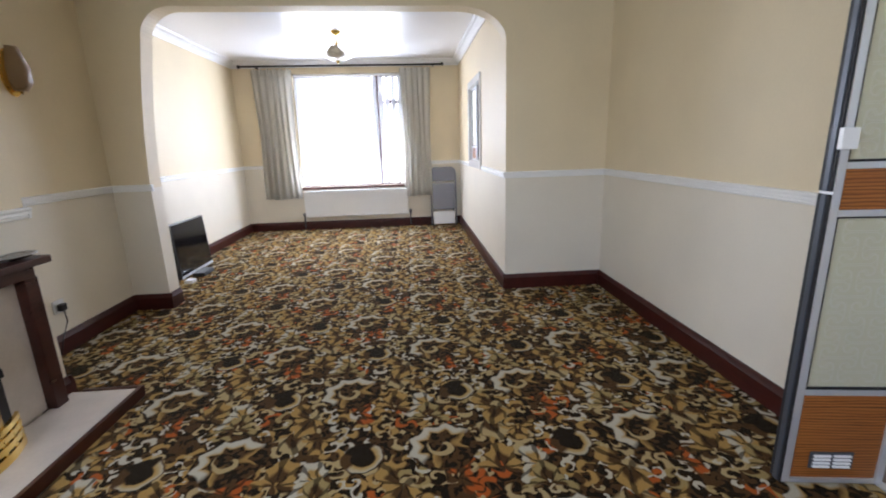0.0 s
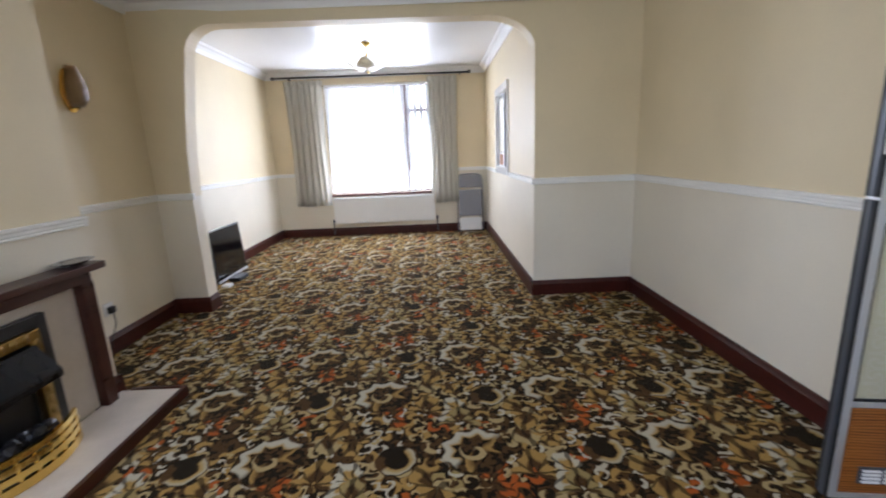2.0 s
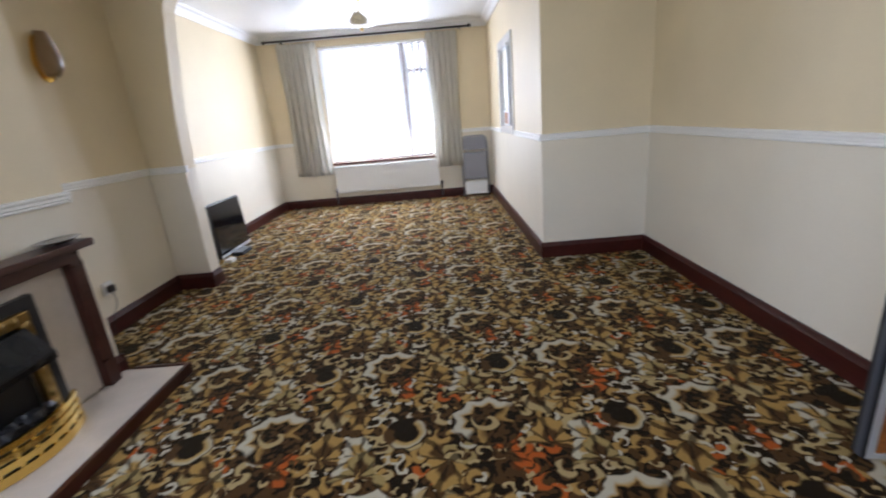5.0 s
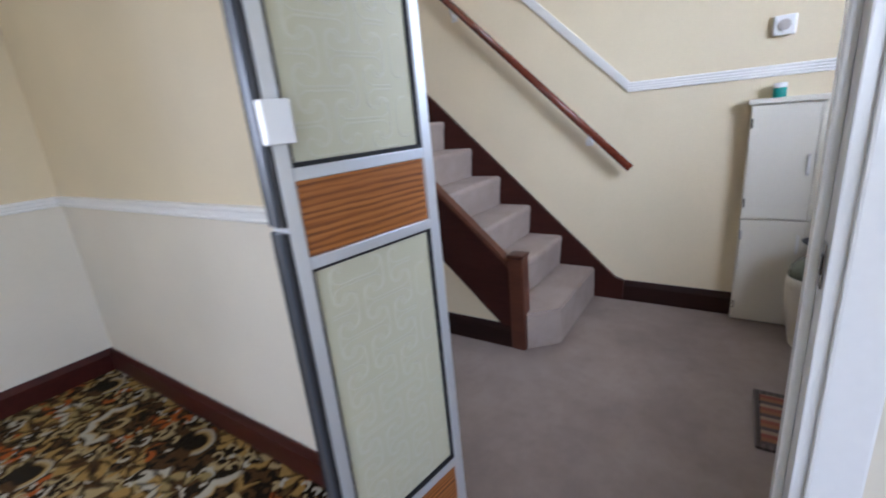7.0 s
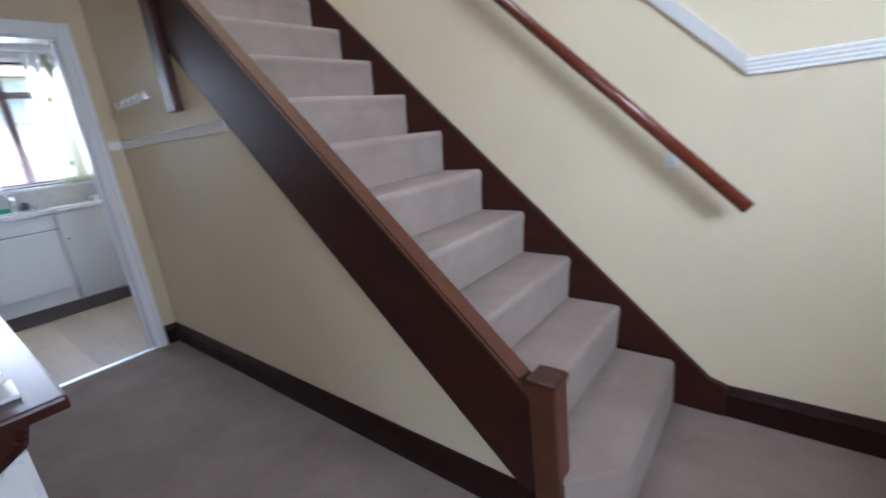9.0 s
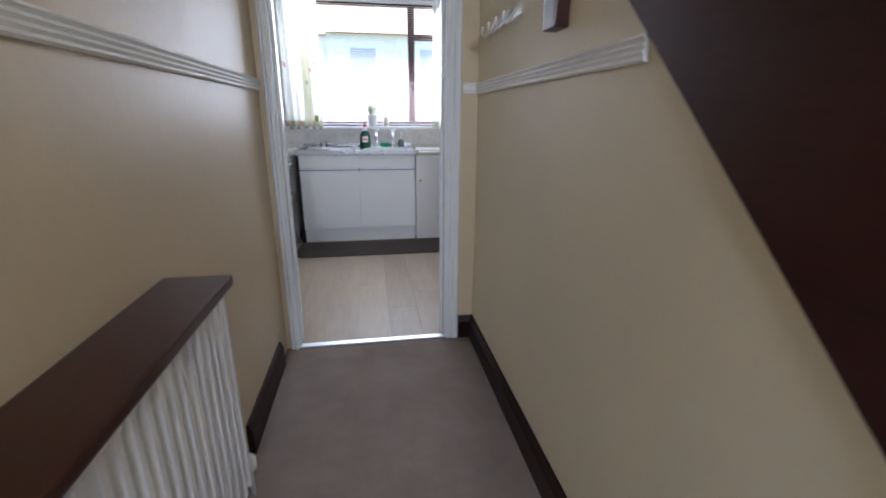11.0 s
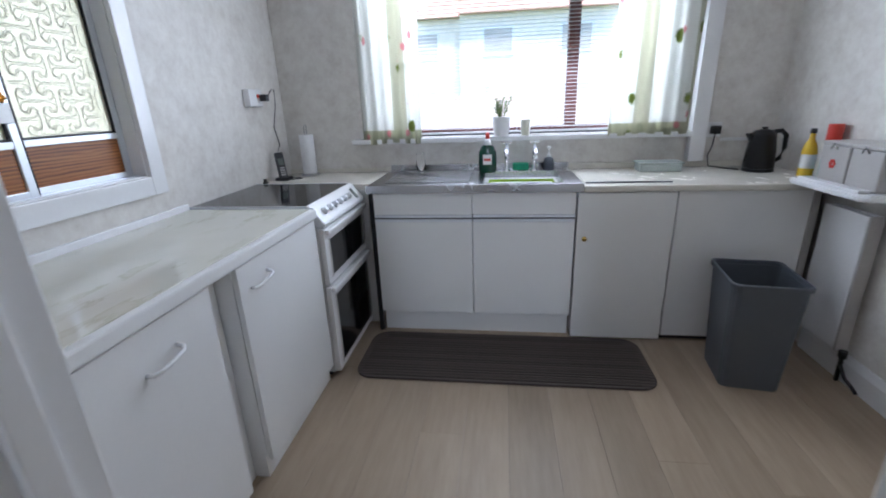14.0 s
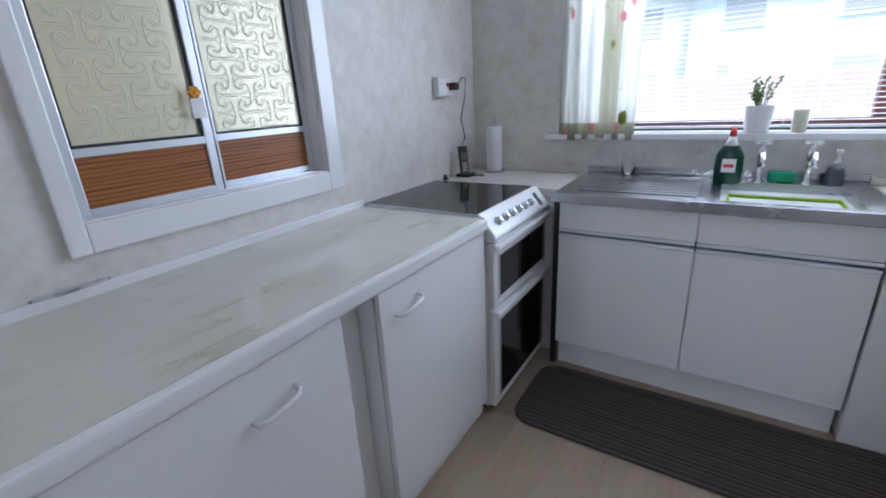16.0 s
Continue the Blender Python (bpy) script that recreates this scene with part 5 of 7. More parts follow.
def meter_cupboard():
    t = thing("meter_cupboard", (4.15, 0.52, 0), "tall shallow cream painted cupboard with paired doors on the hall wall", "cupboard")
    part("body", boxes((4.128, 4.188, 0.235, 0.800, 0.0, 1.196), bevel=0.002), "cream_door", t)
    part("top", boxes((4.098, 4.188, 0.222, 0.812, 1.197, 1.222), bevel=0.004), "cream_door", t)
    for z0, z1, hz in ((0.012, 0.597, 0.42), (0.605, 1.190, 0.835)):
        for y0, y1, hy, gy in ((0.240, 0.515, 0.487, 0.246), (0.519, 0.795, 0.541, 0.789)):
            dr = part("door", boxes((4.110, 4.127, y0, y1, z0, z1), bevel=0.003), "cream_door", t)
            bm = bmesh.new()
            prism(bm, [(4.109, hz), (4.094, hz + 0.012), (4.094, hz + 0.098), (4.109, hz + 0.11)], "y", hy - 0.006, hy + 0.006, bevel=0.002)
            part("handle", bm, "gloss", dr, "slim white pull handle")
            for hz2 in (z0 + 0.06, z1 - 0.11):
                part("hinge", boxes((4.104, 4.1095, gy - 0.005, gy + 0.005, hz2, hz2 + 0.05), bevel=0.001), "steel", dr)
    c = thing("small_tub", (4.13, 0.70, 1.222), "small white tub with a teal label on the cupboard", "tub")
    part("tub_body", lathe(bmesh.new(), [(0.026, 0), (0.028, 0.004), (0.028, 0.042), (0.026, 0.046)], 4.13, 0.69, 1.2225), "teal", c, "teal label")
    part("lid", lathe(bmesh.new(), [(0.026, 0.0465), (0.027, 0.048), (0.027, 0.066), (0.024, 0.069)], 4.13, 0.69, 1.2225), "gloss", c)


meter_cupboard()


def thermostat():
    y, z = 0.70, 1.555
    t = thing("wall_thermostat", (HX1, y, z), "small grey-white wall thermostat with a round dial", "thermostat")
    part("casing", boxes((HX1 - 0.03, HX1, y - 0.045, y + 0.045, z - 0.045, z + 0.045), bevel=0.006), "gloss", t)
    bm = lathe(bmesh.new(), [(0.026, 0), (0.026, 0.008), (0.022, 0.012)], 0, 0, 0, 20)
    bmesh.ops.transform(bm, matrix=Matrix.Translation((HX1 - 0.03, y, z)) @ Matrix.Rotation(radians(-90), 4, "Y"), verts=bm.verts[:])
    part("dial", bm, "grit", t)


thermostat()


def floor_vase():
    x, y = 3.915, 0.455
    t = thing("floor_vase", (x, y, 0), "tall cream vase with a dark green glazed shoulder", "vase")
    part("vase_body", lathe(bmesh.new(), [(0.082, 0.0000), (0.086, 0.0084), (0.102, 0.0840), (0.125, 0.2268), (0.131, 0.3360), (0.127, 0.3780)], x, y, 0, 32), "ceramic", t)
    part("shoulder", lathe(bmesh.new(), [(0.127, 0.3784), (0.115, 0.4200), (0.086, 0.4578), (0.061, 0.4746)], x, y, 0, 32), "celadon", t, "dark green glazed shoulder")
    part("rim", lathe(bmesh.new(), [(0.061, 0.4750), (0.051, 0.5040), (0.061, 0.5292), (0.086, 0.5460), (0.089, 0.5527), (0.078, 0.5544), (0.045, 0.5208)], x, y, 0, 32), "black", t, "dark flared rim")


floor_vase()
dm = thing("door_mat", (3.2, 0.45, 0), "striped red and brown door mat on the hall carpet", "mat")
part("mat_body", boxes((3.02, 3.36, -0.30, 0.67, 0.0, 0.010), bevel=0.004), "mat_red", dm)
part("mat_edging", boxes((2.995, 3.019, -0.32, 0.69, 0.0, 0.012), (3.361, 3.385, -0.32, 0.69, 0.0, 0.012), (3.019, 3.361, 0.671, 0.69, 0.0, 0.012), bevel=0.003), "mat_brown", dm)


def hall_radiator():
    x0, y0, y1 = HX0 + 0.006, 2.34, 3.62
    t = thing("hall_radiator", (x0, 3.0, 0.1), "white fluted radiator on the hall wall", "radiator")
    bm = bmesh.new()
    n = 26
    w = (y1 - y0) / n
    pts = [(x0 + 0.03, y0)]
    for i in range(n):
        a = y0 + i * w
        pts += [(x0 + 0.072, a + 0.002), (x0 + 0.085, a + 0.25 * w), (x0 + 0.085, a + 0.62 * w), (x0 + 0.072, a + 0.85 * w)]
    pts += [(x0 + 0.072, y1), (x0 + 0.03, y1)]
    prism(bm, pts, "z", 0.12, 0.775)
    part("fluted_panel", bm, "gloss", t)
    for z in (0.125, 0.755):
        part("header_pipe", tube(bmesh.new(), [(x0 + 0.06, y0 - 0.012, z), (x0 + 0.06, y1 + 0.012, z)], 0.017), "gloss", t)
    for y in (y0 + 0.2, y1 - 0.2):
        part("bracket", boxes((x0, x0 + 0.03, y - 0.02, y + 0.02, 0.2, 0.7)), "gloss", t)
    part("valve", lathe(bmesh.new(), [(0.010, -0.10), (0.010, 0), (0.022, 0.01), (0.022, 0.05), (0.015, 0.06)], x0 + 0.06, y1 + 0.05, 0.10, 12), "gloss", t)
    s = thing("radiator_shelf", (x0, 2.85, 0.85), "dark mahogany shelf above the hall radiator", "shelf")
    part("shelf_board", boxes((x0, 2.415, 2.27, 3.47, 0.852, 0.880), bevel=0.007), "mahogany", s)
    for y in (2.31, 3.36):
        bm = bmesh.new()
        prism(bm, [(x0, 0.851), (2.36, 0.851), (2.345, 0.80), (x0 + 0.02, 0.76), (x0, 0.76)], "y", y, y + 0.022, bevel=0.003)
        part("shelf_bracket", bm, "mahogany", s)
    d = thing("thermostat_unit", (2.31, 2.44, 0.88), "white wireless thermostat with a grey display on its stand", "thermostat")
    turn = Matrix.Translation((2.305, 2.405, 0.885)) @ Matrix.Rotation(radians(28), 4, "Z") @ Matrix.Rotation(radians(-28), 4, "X")

    def placed(b):
        bmesh.ops.transform(b, matrix=turn, verts=b.verts[:])
        return b
    part("casing", placed(boxes((-0.052, 0.052, -0.018, 0.016, 0.004, 0.100), bevel=0.008)), "gloss", d)
    part("display", placed(boxes((-0.024, 0.028, -0.0205, -0.018, 0.036, 0.084))), "lcd", d, "grey display")
    part("stand", boxes((2.262, 2.362, 2.345, 2.445, 0.8805, 0.889), bevel=0.003), "gloss", d)


hall_radiator()


def coat_hooks():
    t = thing("coat_hooks", (SX, 4.2, 1.62), "row of curly white metal coat hooks on a rail", "coat hooks")
    part("back_rail", boxes((SX - 0.008, SX, 4.02, 4.42, 1.60, 1.625), bevel=0.002), "gloss", t)
    for i in range(4):
        y = 4.07 + 0.10 * i
        part("hook", tube(bmesh.new(), [(SX - 0.006, y, 1.64), (SX - 0.03, y, 1.60), (SX - 0.05, y, 1.575), (SX - 0.065, y, 1.59), (SX - 0.06, y, 1.615)], 0.005, 8), "gloss", t)


coat_hooks()


def kitchen_doorway():
    t = thing("door_2", (2.73, KD, 0), "white gloss kitchen door frame with a moulded architrave", "door frame", "", "structure")
    part("jamb", boxes((KDX0 - 0.028, KDX0, KD - 0.003, KY0 + 0.003, 0, KDZ), bevel=0.003), "gloss", t)
    part("jamb", boxes((KDX1, KDX1 + 0.028, KD - 0.003, KY0 + 0.003, 0, KDZ), bevel=0.003), "gloss", t)
    part("head", boxes((KDX0 - 0.028, KDX1 + 0.028, KD - 0.003, KY0 + 0.003, KDZ + 0.001, KDZ + 0.028), bevel=0.003), "gloss", t)
    part("stop", boxes((KDX0, KDX0 + 0.014, KD + 0.05, KD + 0.085, 0, KDZ), bevel=0.003), "gloss", t)
    part("stop", boxes((KDX1 - 0.014, KDX1, KD + 0.05, KD + 0.085, 0, KDZ), bevel=0.003), "gloss", t)
    # stepped architrave
    for x0, x1 in ((KDX0 - 0.048, KDX0 - 0.006), (KDX1 + 0.008, KDX1 + 0.082)):
        bm = bmesh.new()
        w = x1 - x0
        prism(bm, [(x0, KD - 0.001), (x0, KD - 0.012), (x0 + 0.2 * w, KD - 0.022), (x0 + 0.38 * w, KD - 0.014), (x0 + 0.6 * w, KD - 0.026), (x0 + 0.9 * w, KD - 0.022), (x1, KD - 0.008), (x1, KD - 0.001)], "z", 0, KDZ + 0.09)
        part("architrave", bm, "gloss", t)
    part("architrave", boxes((KDX0 - 0.008, KDX1 + 0.008, KD - 0.020, KD - 0.001, KDZ + 0.012, KDZ + 0.09), bevel=0.004), "gloss", t)
    part("keeper", boxes((KDX1 - 0.003, KDX1 - 0.0005, KD + 0.005, KD + 0.045, 1.36, 1.44), bevel=0.001), "steel", t, "metal keeper plate")
    solid("threshold_strip", boxes((KDX0, KDX1, KD - 0.01, KD + 0.03, 0.0, 0.009), bevel=0.003), "alu", "metal strip between hall carpet and kitchen floor", "threshold", "structure")


kitchen_doorway()


# ---------- kitchen: units ----------
WT = 0.915


def bow_handle(parent, x, y, z):
    """A white bow handle on a front that faces +x."""
    w = 0.055
    part("handle", tube(bmesh.new(), [(x, y - w, z - 0.012), (x + 0.020, y - w, z - 0.010), (x + 0.032, y - w * 0.75, z - 0.006), (x + 0.034, y, z), (x + 0.032, y + w * 0.75, z + 0.006), (x + 0.020, y + w, z + 0.010), (x, y + w, z + 0.012)], 0.006, 10), "gloss", parent, "white plastic bow handle")


def left_run():
    fx = 1.945
    top = thing("worktop_left", (1.62, 5.6, WT), "cream marble-look laminate worktop with a white edge strip", "worktop")
    part("slab", boxes((KX0 + 0.016, 1.925, KY0 + 0.01, 6.306, WT - 0.038, WT), bevel=0.002), "marble", top)
    part("edge_strip", boxes((1.925, 1.957, KY0 + 0.01, 6.306, WT - 0.042, WT + 0.001), bevel=0.008), "white", top, "white rounded edge strip")
    part("upstand", boxes((KX0, KX0 + 0.015, KY0 + 0.01, 6.306, WT - 0.02, WT + 0.028), bevel=0.003), "gloss", top, "white upstand strip")
    part("end_trim", boxes((KX0 + 0.016, 1.94, 6.3065, 6.311, WT - 0.03, WT + 0.003)), "alu", top)
    for y0, y1, hy, hz in ((4.83, 5.525, 5.305, 0.760), (5.66, 6.30, 5.785, 0.785)):
        c = thing("base_cabinet", (1.6, (y0 + y1) / 2, 0), "white base cabinet with a bow handle under the marble worktop", "cabinet", "base cabinets of the marble worktop")
        part("carcass", boxes((KX0 + 0.002, fx - 0.022, y0 + 0.002, y1 - 0.002, 0.10, WT - 0.043)), "white", c)
        part("plinth", boxes((KX0 + 0.05, fx - 0.03, y0 + 0.002, y1 - 0.002, 0.0, 0.099)), "white", c)
        d = part("cabinet_door", boxes((fx - 0.020, fx, y0 + 0.004, y1 - 0.004, 0.085, WT - 0.048), bevel=0.003), "white", c)
        bow_handle(d, fx, hy, hz)
    f = thing("filler_panel", (1.6, 5.59, 0), "recessed white filler panel between two cabinets", "panel")
    part("board", boxes((KX0 + 0.05, 1.86, 5.527, 5.657, 0.0, WT - 0.043)), "white", f)


left_run()


def cooker():
    y0, y1, f = 6.316, 6.930, 1.972
    t = thing("cooker", (1.65, 6.66, 0), "white freestanding electric cooker with black glass hob and two ovens", "cooker")
    part("body", boxes((KX0 + 0.03, f - 0.03, y0, y1, 0.03, WT - 0.03), bevel=0.003), "white", t)
    part("plinth", boxes((KX0 + 0.08, f - 0.06, y0 + 0.02, y1 - 0.02, 0.0, 0.029)), "black", t, "black recessed plinth")
    hb = part("hob", boxes((KX0 + 0.005, f - 0.075, y0 + 0.004, y1 - 0.004, WT - 0.029, WT + 0.008), bevel=0.003), "screen", t, "glossy black glass hob")
    for yy in (y0 - 0.002, y1 - 0.003):
        part("hob_trim", boxes((KX0 + 0.004, f - 0.074, yy, yy + 0.005, WT - 0.029, WT + 0.010)), "alu", hb)
    bm = bmesh.new()
    prism(bm, [(f - 0.074, WT + 0.010), (f - 0.06, WT + 0.012), (f + 0.012, WT - 0.075), (f + 0.006, WT - 0.098), (f - 0.074, WT - 0.098)], "y", y0, y1, bevel=0.004)
    fascia = part("fascia", bm, "gloss", t, "sloping white control fascia")
    up = Vector((0.072, 0, -0.087)).normalized()
    nrm = Vector((0.087, 0, 0.072)).normalized()
    for i in range(6):
        y = y0 + 0.09 + 0.070 * i
        c = Vector((f - 0.022, y, WT - 0.034)) + nrm * 0.001
        rot = nrm.to_track_quat("Z", "Y").to_matrix().to_4x4()
        bm = lathe(bmesh.new(), [(0.019, 0), (0.019, 0.006), (0.014, 0.008), (0.013, 0.020), (0.010, 0.022)], 0, 0, 0, 16)
        bmesh.ops.transform(bm, matrix=Matrix.Translation(c) @ rot, verts=bm.verts[:])
        part("knob", bm, "alu", fascia, "silver grey control knob")
    bm = boxes((-0.015, 0.015, -0.035, 0.035, 0, 0.003))
    bmesh.ops.transform(bm, matrix=Matrix.Translation(Vector((f - 0.020, y1 - 0.085, WT - 0.037)) + nrm * 0.001) @ nrm.to_track_quat("Z", "Y").to_matrix().to_4x4(), verts=bm.verts[:])
    part("clock_display", bm, "lcd", fascia)
    for z0, z1, name in ((0.525, 0.808, "top_oven_door"), (0.035, 0.512, "main_oven_door")):
        d = part(name, boxes((f - 0.029, f, y0 + 0.004, y1 - 0.004, z0, z1), bevel=0.004), "gloss", t)
        part("oven_window", boxes((f, f + 0.0025, y0 + 0.062, y1 - 0.045, z0 + 0.040, z1 - 0.062)), "screen", d, "dark glass window")
        for yb in (y0 + 0.048, y1 - 0.044):
            part("window_border", boxes((f, f + 0.002, yb, yb + 0.014, z0 + 0.03, z1 - 0.055)), "grit", d)
        part("door_grip", boxes((f + 0.001, f + 0.026, y0 + 0.006, y1 - 0.006, z1 - 0.026, z1 - 0.002), bevel=0.006), "gloss", d)


cooker()


def sink_run():
    f, bz = 6.808, 0.885
    t = thing("sink_cabinet", (2.64, 7.1, 0), "white double-door sink cabinet with metal finger-pull strips", "cabinet")
    x0, x1, xm = 2.075, 3.205, 2.643
    part("carcass", boxes((x0, x1, f + 0.022, KY1 - 0.02, 0.14, bz)), "white", t)
    part("plinth", boxes((x0 + 0.005, x1 - 0.005, f + 0.05, f + 0.066, 0.0, 0.139)), "white", t)
    part("side_gap", boxes((x0 - 0.030, x0 - 0.004, f + 0.02, f + 0.05, 0.0, bz - 0.01)), "black", t, "black side board")
    for a, b in ((x0 + 0.002, xm - 0.003), (xm + 0.003, x1 - 0.002)):
        part("false_drawer", boxes((a, b, f, f + 0.02, 0.757, bz - 0.002), bevel=0.003), "white", t)
        d = part("cabinet_door", boxes((a, b, f, f + 0.02, 0.145, 0.715), bevel=0.003), "white", t)
        part("finger_pull", boxes((a, b, f - 0.006, f + 0.012, 0.717, 0.731), (a, b, f - 0.004, f + 0.012, 0.741, 0.755), bevel=0.002), "alu", d, "ribbed metal finger-pull strip")
    part("shadow_gap", boxes((x0, x1, f + 0.014, f + 0.0215, 0.7155, 0.756)), "darkmetal", t)
    s = thing("sink", (2.64, 7.1, bz), "stainless steel sink top with a ribbed drainer", "sink")
    sx0, sx1, sy0, sy1, zt = 2.045, 3.235, f - 0.022, KY1 - 0.004, 0.925
    bx0, bx1, by0, by1 = 2.70, 3.14, f + 0.05, KY1 - 0.14
    part("rim", boxes((sx0, bx0, sy0, sy1, zt - 0.012, zt), (bx1, sx1, sy0, sy1, zt - 0.012, zt), (bx0, bx1, sy0, by0, zt - 0.012, zt), (bx0, bx1, by1, sy1, zt - 0.012, zt)), "steel", s)
    part("front_lip", boxes((sx0, sx1, sy0 - 0.006, sy0 - 0.0005, zt - 0.040, zt + 0.006), bevel=0.002), "steel", s)
    part("back_upstand", boxes((sx0, sx1, sy1 - 0.014, sy1, zt + 0.001, zt + 0.035), bevel=0.004), "steel", s)
    bw = part("bowl", boxes((bx0, bx1, by0, by1, 0.760, 0.765), (bx0 - 0.004, bx0, by0, by1, 0.765, zt - 0.0125), (bx1, bx1 + 0.004, by0, by1, 0.765, zt - 0.0125), (bx0, bx1, by0 - 0.004, by0, 0.765, zt - 0.0125), (bx0, bx1, by1, by1 + 0.004, 0.765, zt - 0.0125)), "steel", s)
    for i in range(8):
        y = f + 0.09 + 0.05 * i
        part("drainer_rib", boxes((2.13, 2.62, y, y + 0.022, zt + 0.0003, zt + 0.006), bevel=0.0025), "steel", s)
    w = thing("washing_up_bowl", (2.92, 7.02, 0.77), "lime green plastic washing-up bowl in the sink", "bowl")
    q0, q1, r0, r1 = bx0 + 0.03, bx1 - 0.03, by0 + 0.02, by0 + 0.27
    part("bowl_shell", boxes((q0, q1, r0, r1, 0.766, 0.772), (q0, q0 + 0.006, r0, r1, 0.772, 0.888), (q1 - 0.006, q1, r0, r1, 0.772, 0.888), (q0 + 0.006, q1 - 0.006, r0, r0 + 0.006, 0.772, 0.888), (q0 + 0.006, q1 - 0.006, r1 - 0.006, r1, 0.772, 0.888)), "lime", w)
    part("bowl_rim", tube(bmesh.new(), [(q0, r0, 0.892), (q1, r0, 0.892), (q1, r1, 0.892), (q0, r1, 0.892), (q0, r0, 0.892)], 0.007, 8), "lime", w)
    for x in (2.835, 3.01):
        t2 = thing("sink_tap", (x, 7.30, zt), "chrome pillar tap at the back of the sink", "tap", "pair of sink taps")
        part("tap_body", lathe(bmesh.new(), [(0.024, 0), (0.024, 0.008), (0.014, 0.016), (0.014, 0.10), (0.020, 0.115), (0.018, 0.14), (0.010, 0.15), (0.010, 0.17)], x, 7.30, zt, 16), "chrome", t2)
        part("spout", tube(bmesh.new(), [(x, 7.295, zt + 0.10), (x, 7.26, zt + 0.135), (x, 7.20, zt + 0.14), (x, 7.17, zt + 0.115), (x, 7.168, zt + 0.09)], 0.011, 12), "chrome", t2)
        part("cross_handle", boxes((x - 0.032, x + 0.032, 7.293, 7.307, zt + 0.171, zt + 0.185), (x - 0.007, x + 0.007, 7.268, 7.332, zt + 0.171, zt + 0.185), bevel=0.004), "chrome", t2)
    # corner worktop behind the cooker, and the run to the right
    c = thing("corner_worktop", (1.7, 7.2, WT), "cream laminate worktop in the corner behind the cooker", "worktop")
    part("slab", boxes((KX0 + 0.004, sx0 - 0.002, 6.935, KY1 - 0.004, WT - 0.035, WT), bevel=0.004), "counter", c)
    part("upstand", boxes((KX0 + 0.004, sx0 - 0.002, KY1 - 0.018, KY1 - 0.005, WT + 0.001, WT + 0.03), bevel=0.003), "counter", c)
    part("end_panel", boxes((KX0 + 0.004, sx0 - 0.04, 6.938, 6.955, 0.0, WT - 0.036)), "white", c)
    r = thing("worktop_right", (3.85, 7.1, WT), "cream laminate worktop with a rounded front edge", "worktop")
    part("slab", boxes((sx1 + 0.002, KX1 - 0.002, f - 0.018, KY1 - 0.004, WT - 0.036, WT), bevel=0.010), "counter", r)
    part("upstand", boxes((sx1 + 0.002, KX1 - 0.002, KY1 - 0.020, KY1 - 0.005, WT + 0.001, WT + 0.035), bevel=0.003), "counter", r)
    k = thing("base_cabinet", (3.46, 7.1, 0), "white base cabinet with a small round brass knob", "cabinet")
    part("carcass", boxes((3.2115, 3.715, f + 0.012, KY1 - 0.02, 0.02, WT - 0.038)), "white", k)
    d = part("cabinet_door", boxes((3.2115, 3.712, f - 0.008, f + 0.011, 0.012, WT - 0.040), bevel=0.003), "white", k)
    bm = lathe(bmesh.new(), [(0.007, 0), (0.006, 0.010), (0.014, 0.018), (0.013, 0.026), (0.006, 0.030)], 0, 0, 0, 16)
    bmesh.ops.transform(bm, matrix=Matrix.Translation((3.252, f - 0.008, 0.625)) @ Matrix.Rotation(radians(90), 4, "X"), verts=bm.verts[:])
    part("knob", bm, "brass", d, "small brass knob")
    p = thing("appliance_panel", (4.05, 7.1, 0), "plain white end panel under the cream worktop", "panel")
    part("board", boxes((3.722, 4.36, f + 0.008, f + 0.026, 0.03, WT - 0.038), bevel=0.003), "white", p)
    part("kick_strip", boxes((3.722, 4.36, f + 0.03, f + 0.045, 0.0, 0.028)), "black", p)
    part("corner_post", boxes((4.361, 4.3935, f + 0.0, f + 0.026, 0.0, WT - 0.038), bevel=0.002), "grit", p)


sink_run()


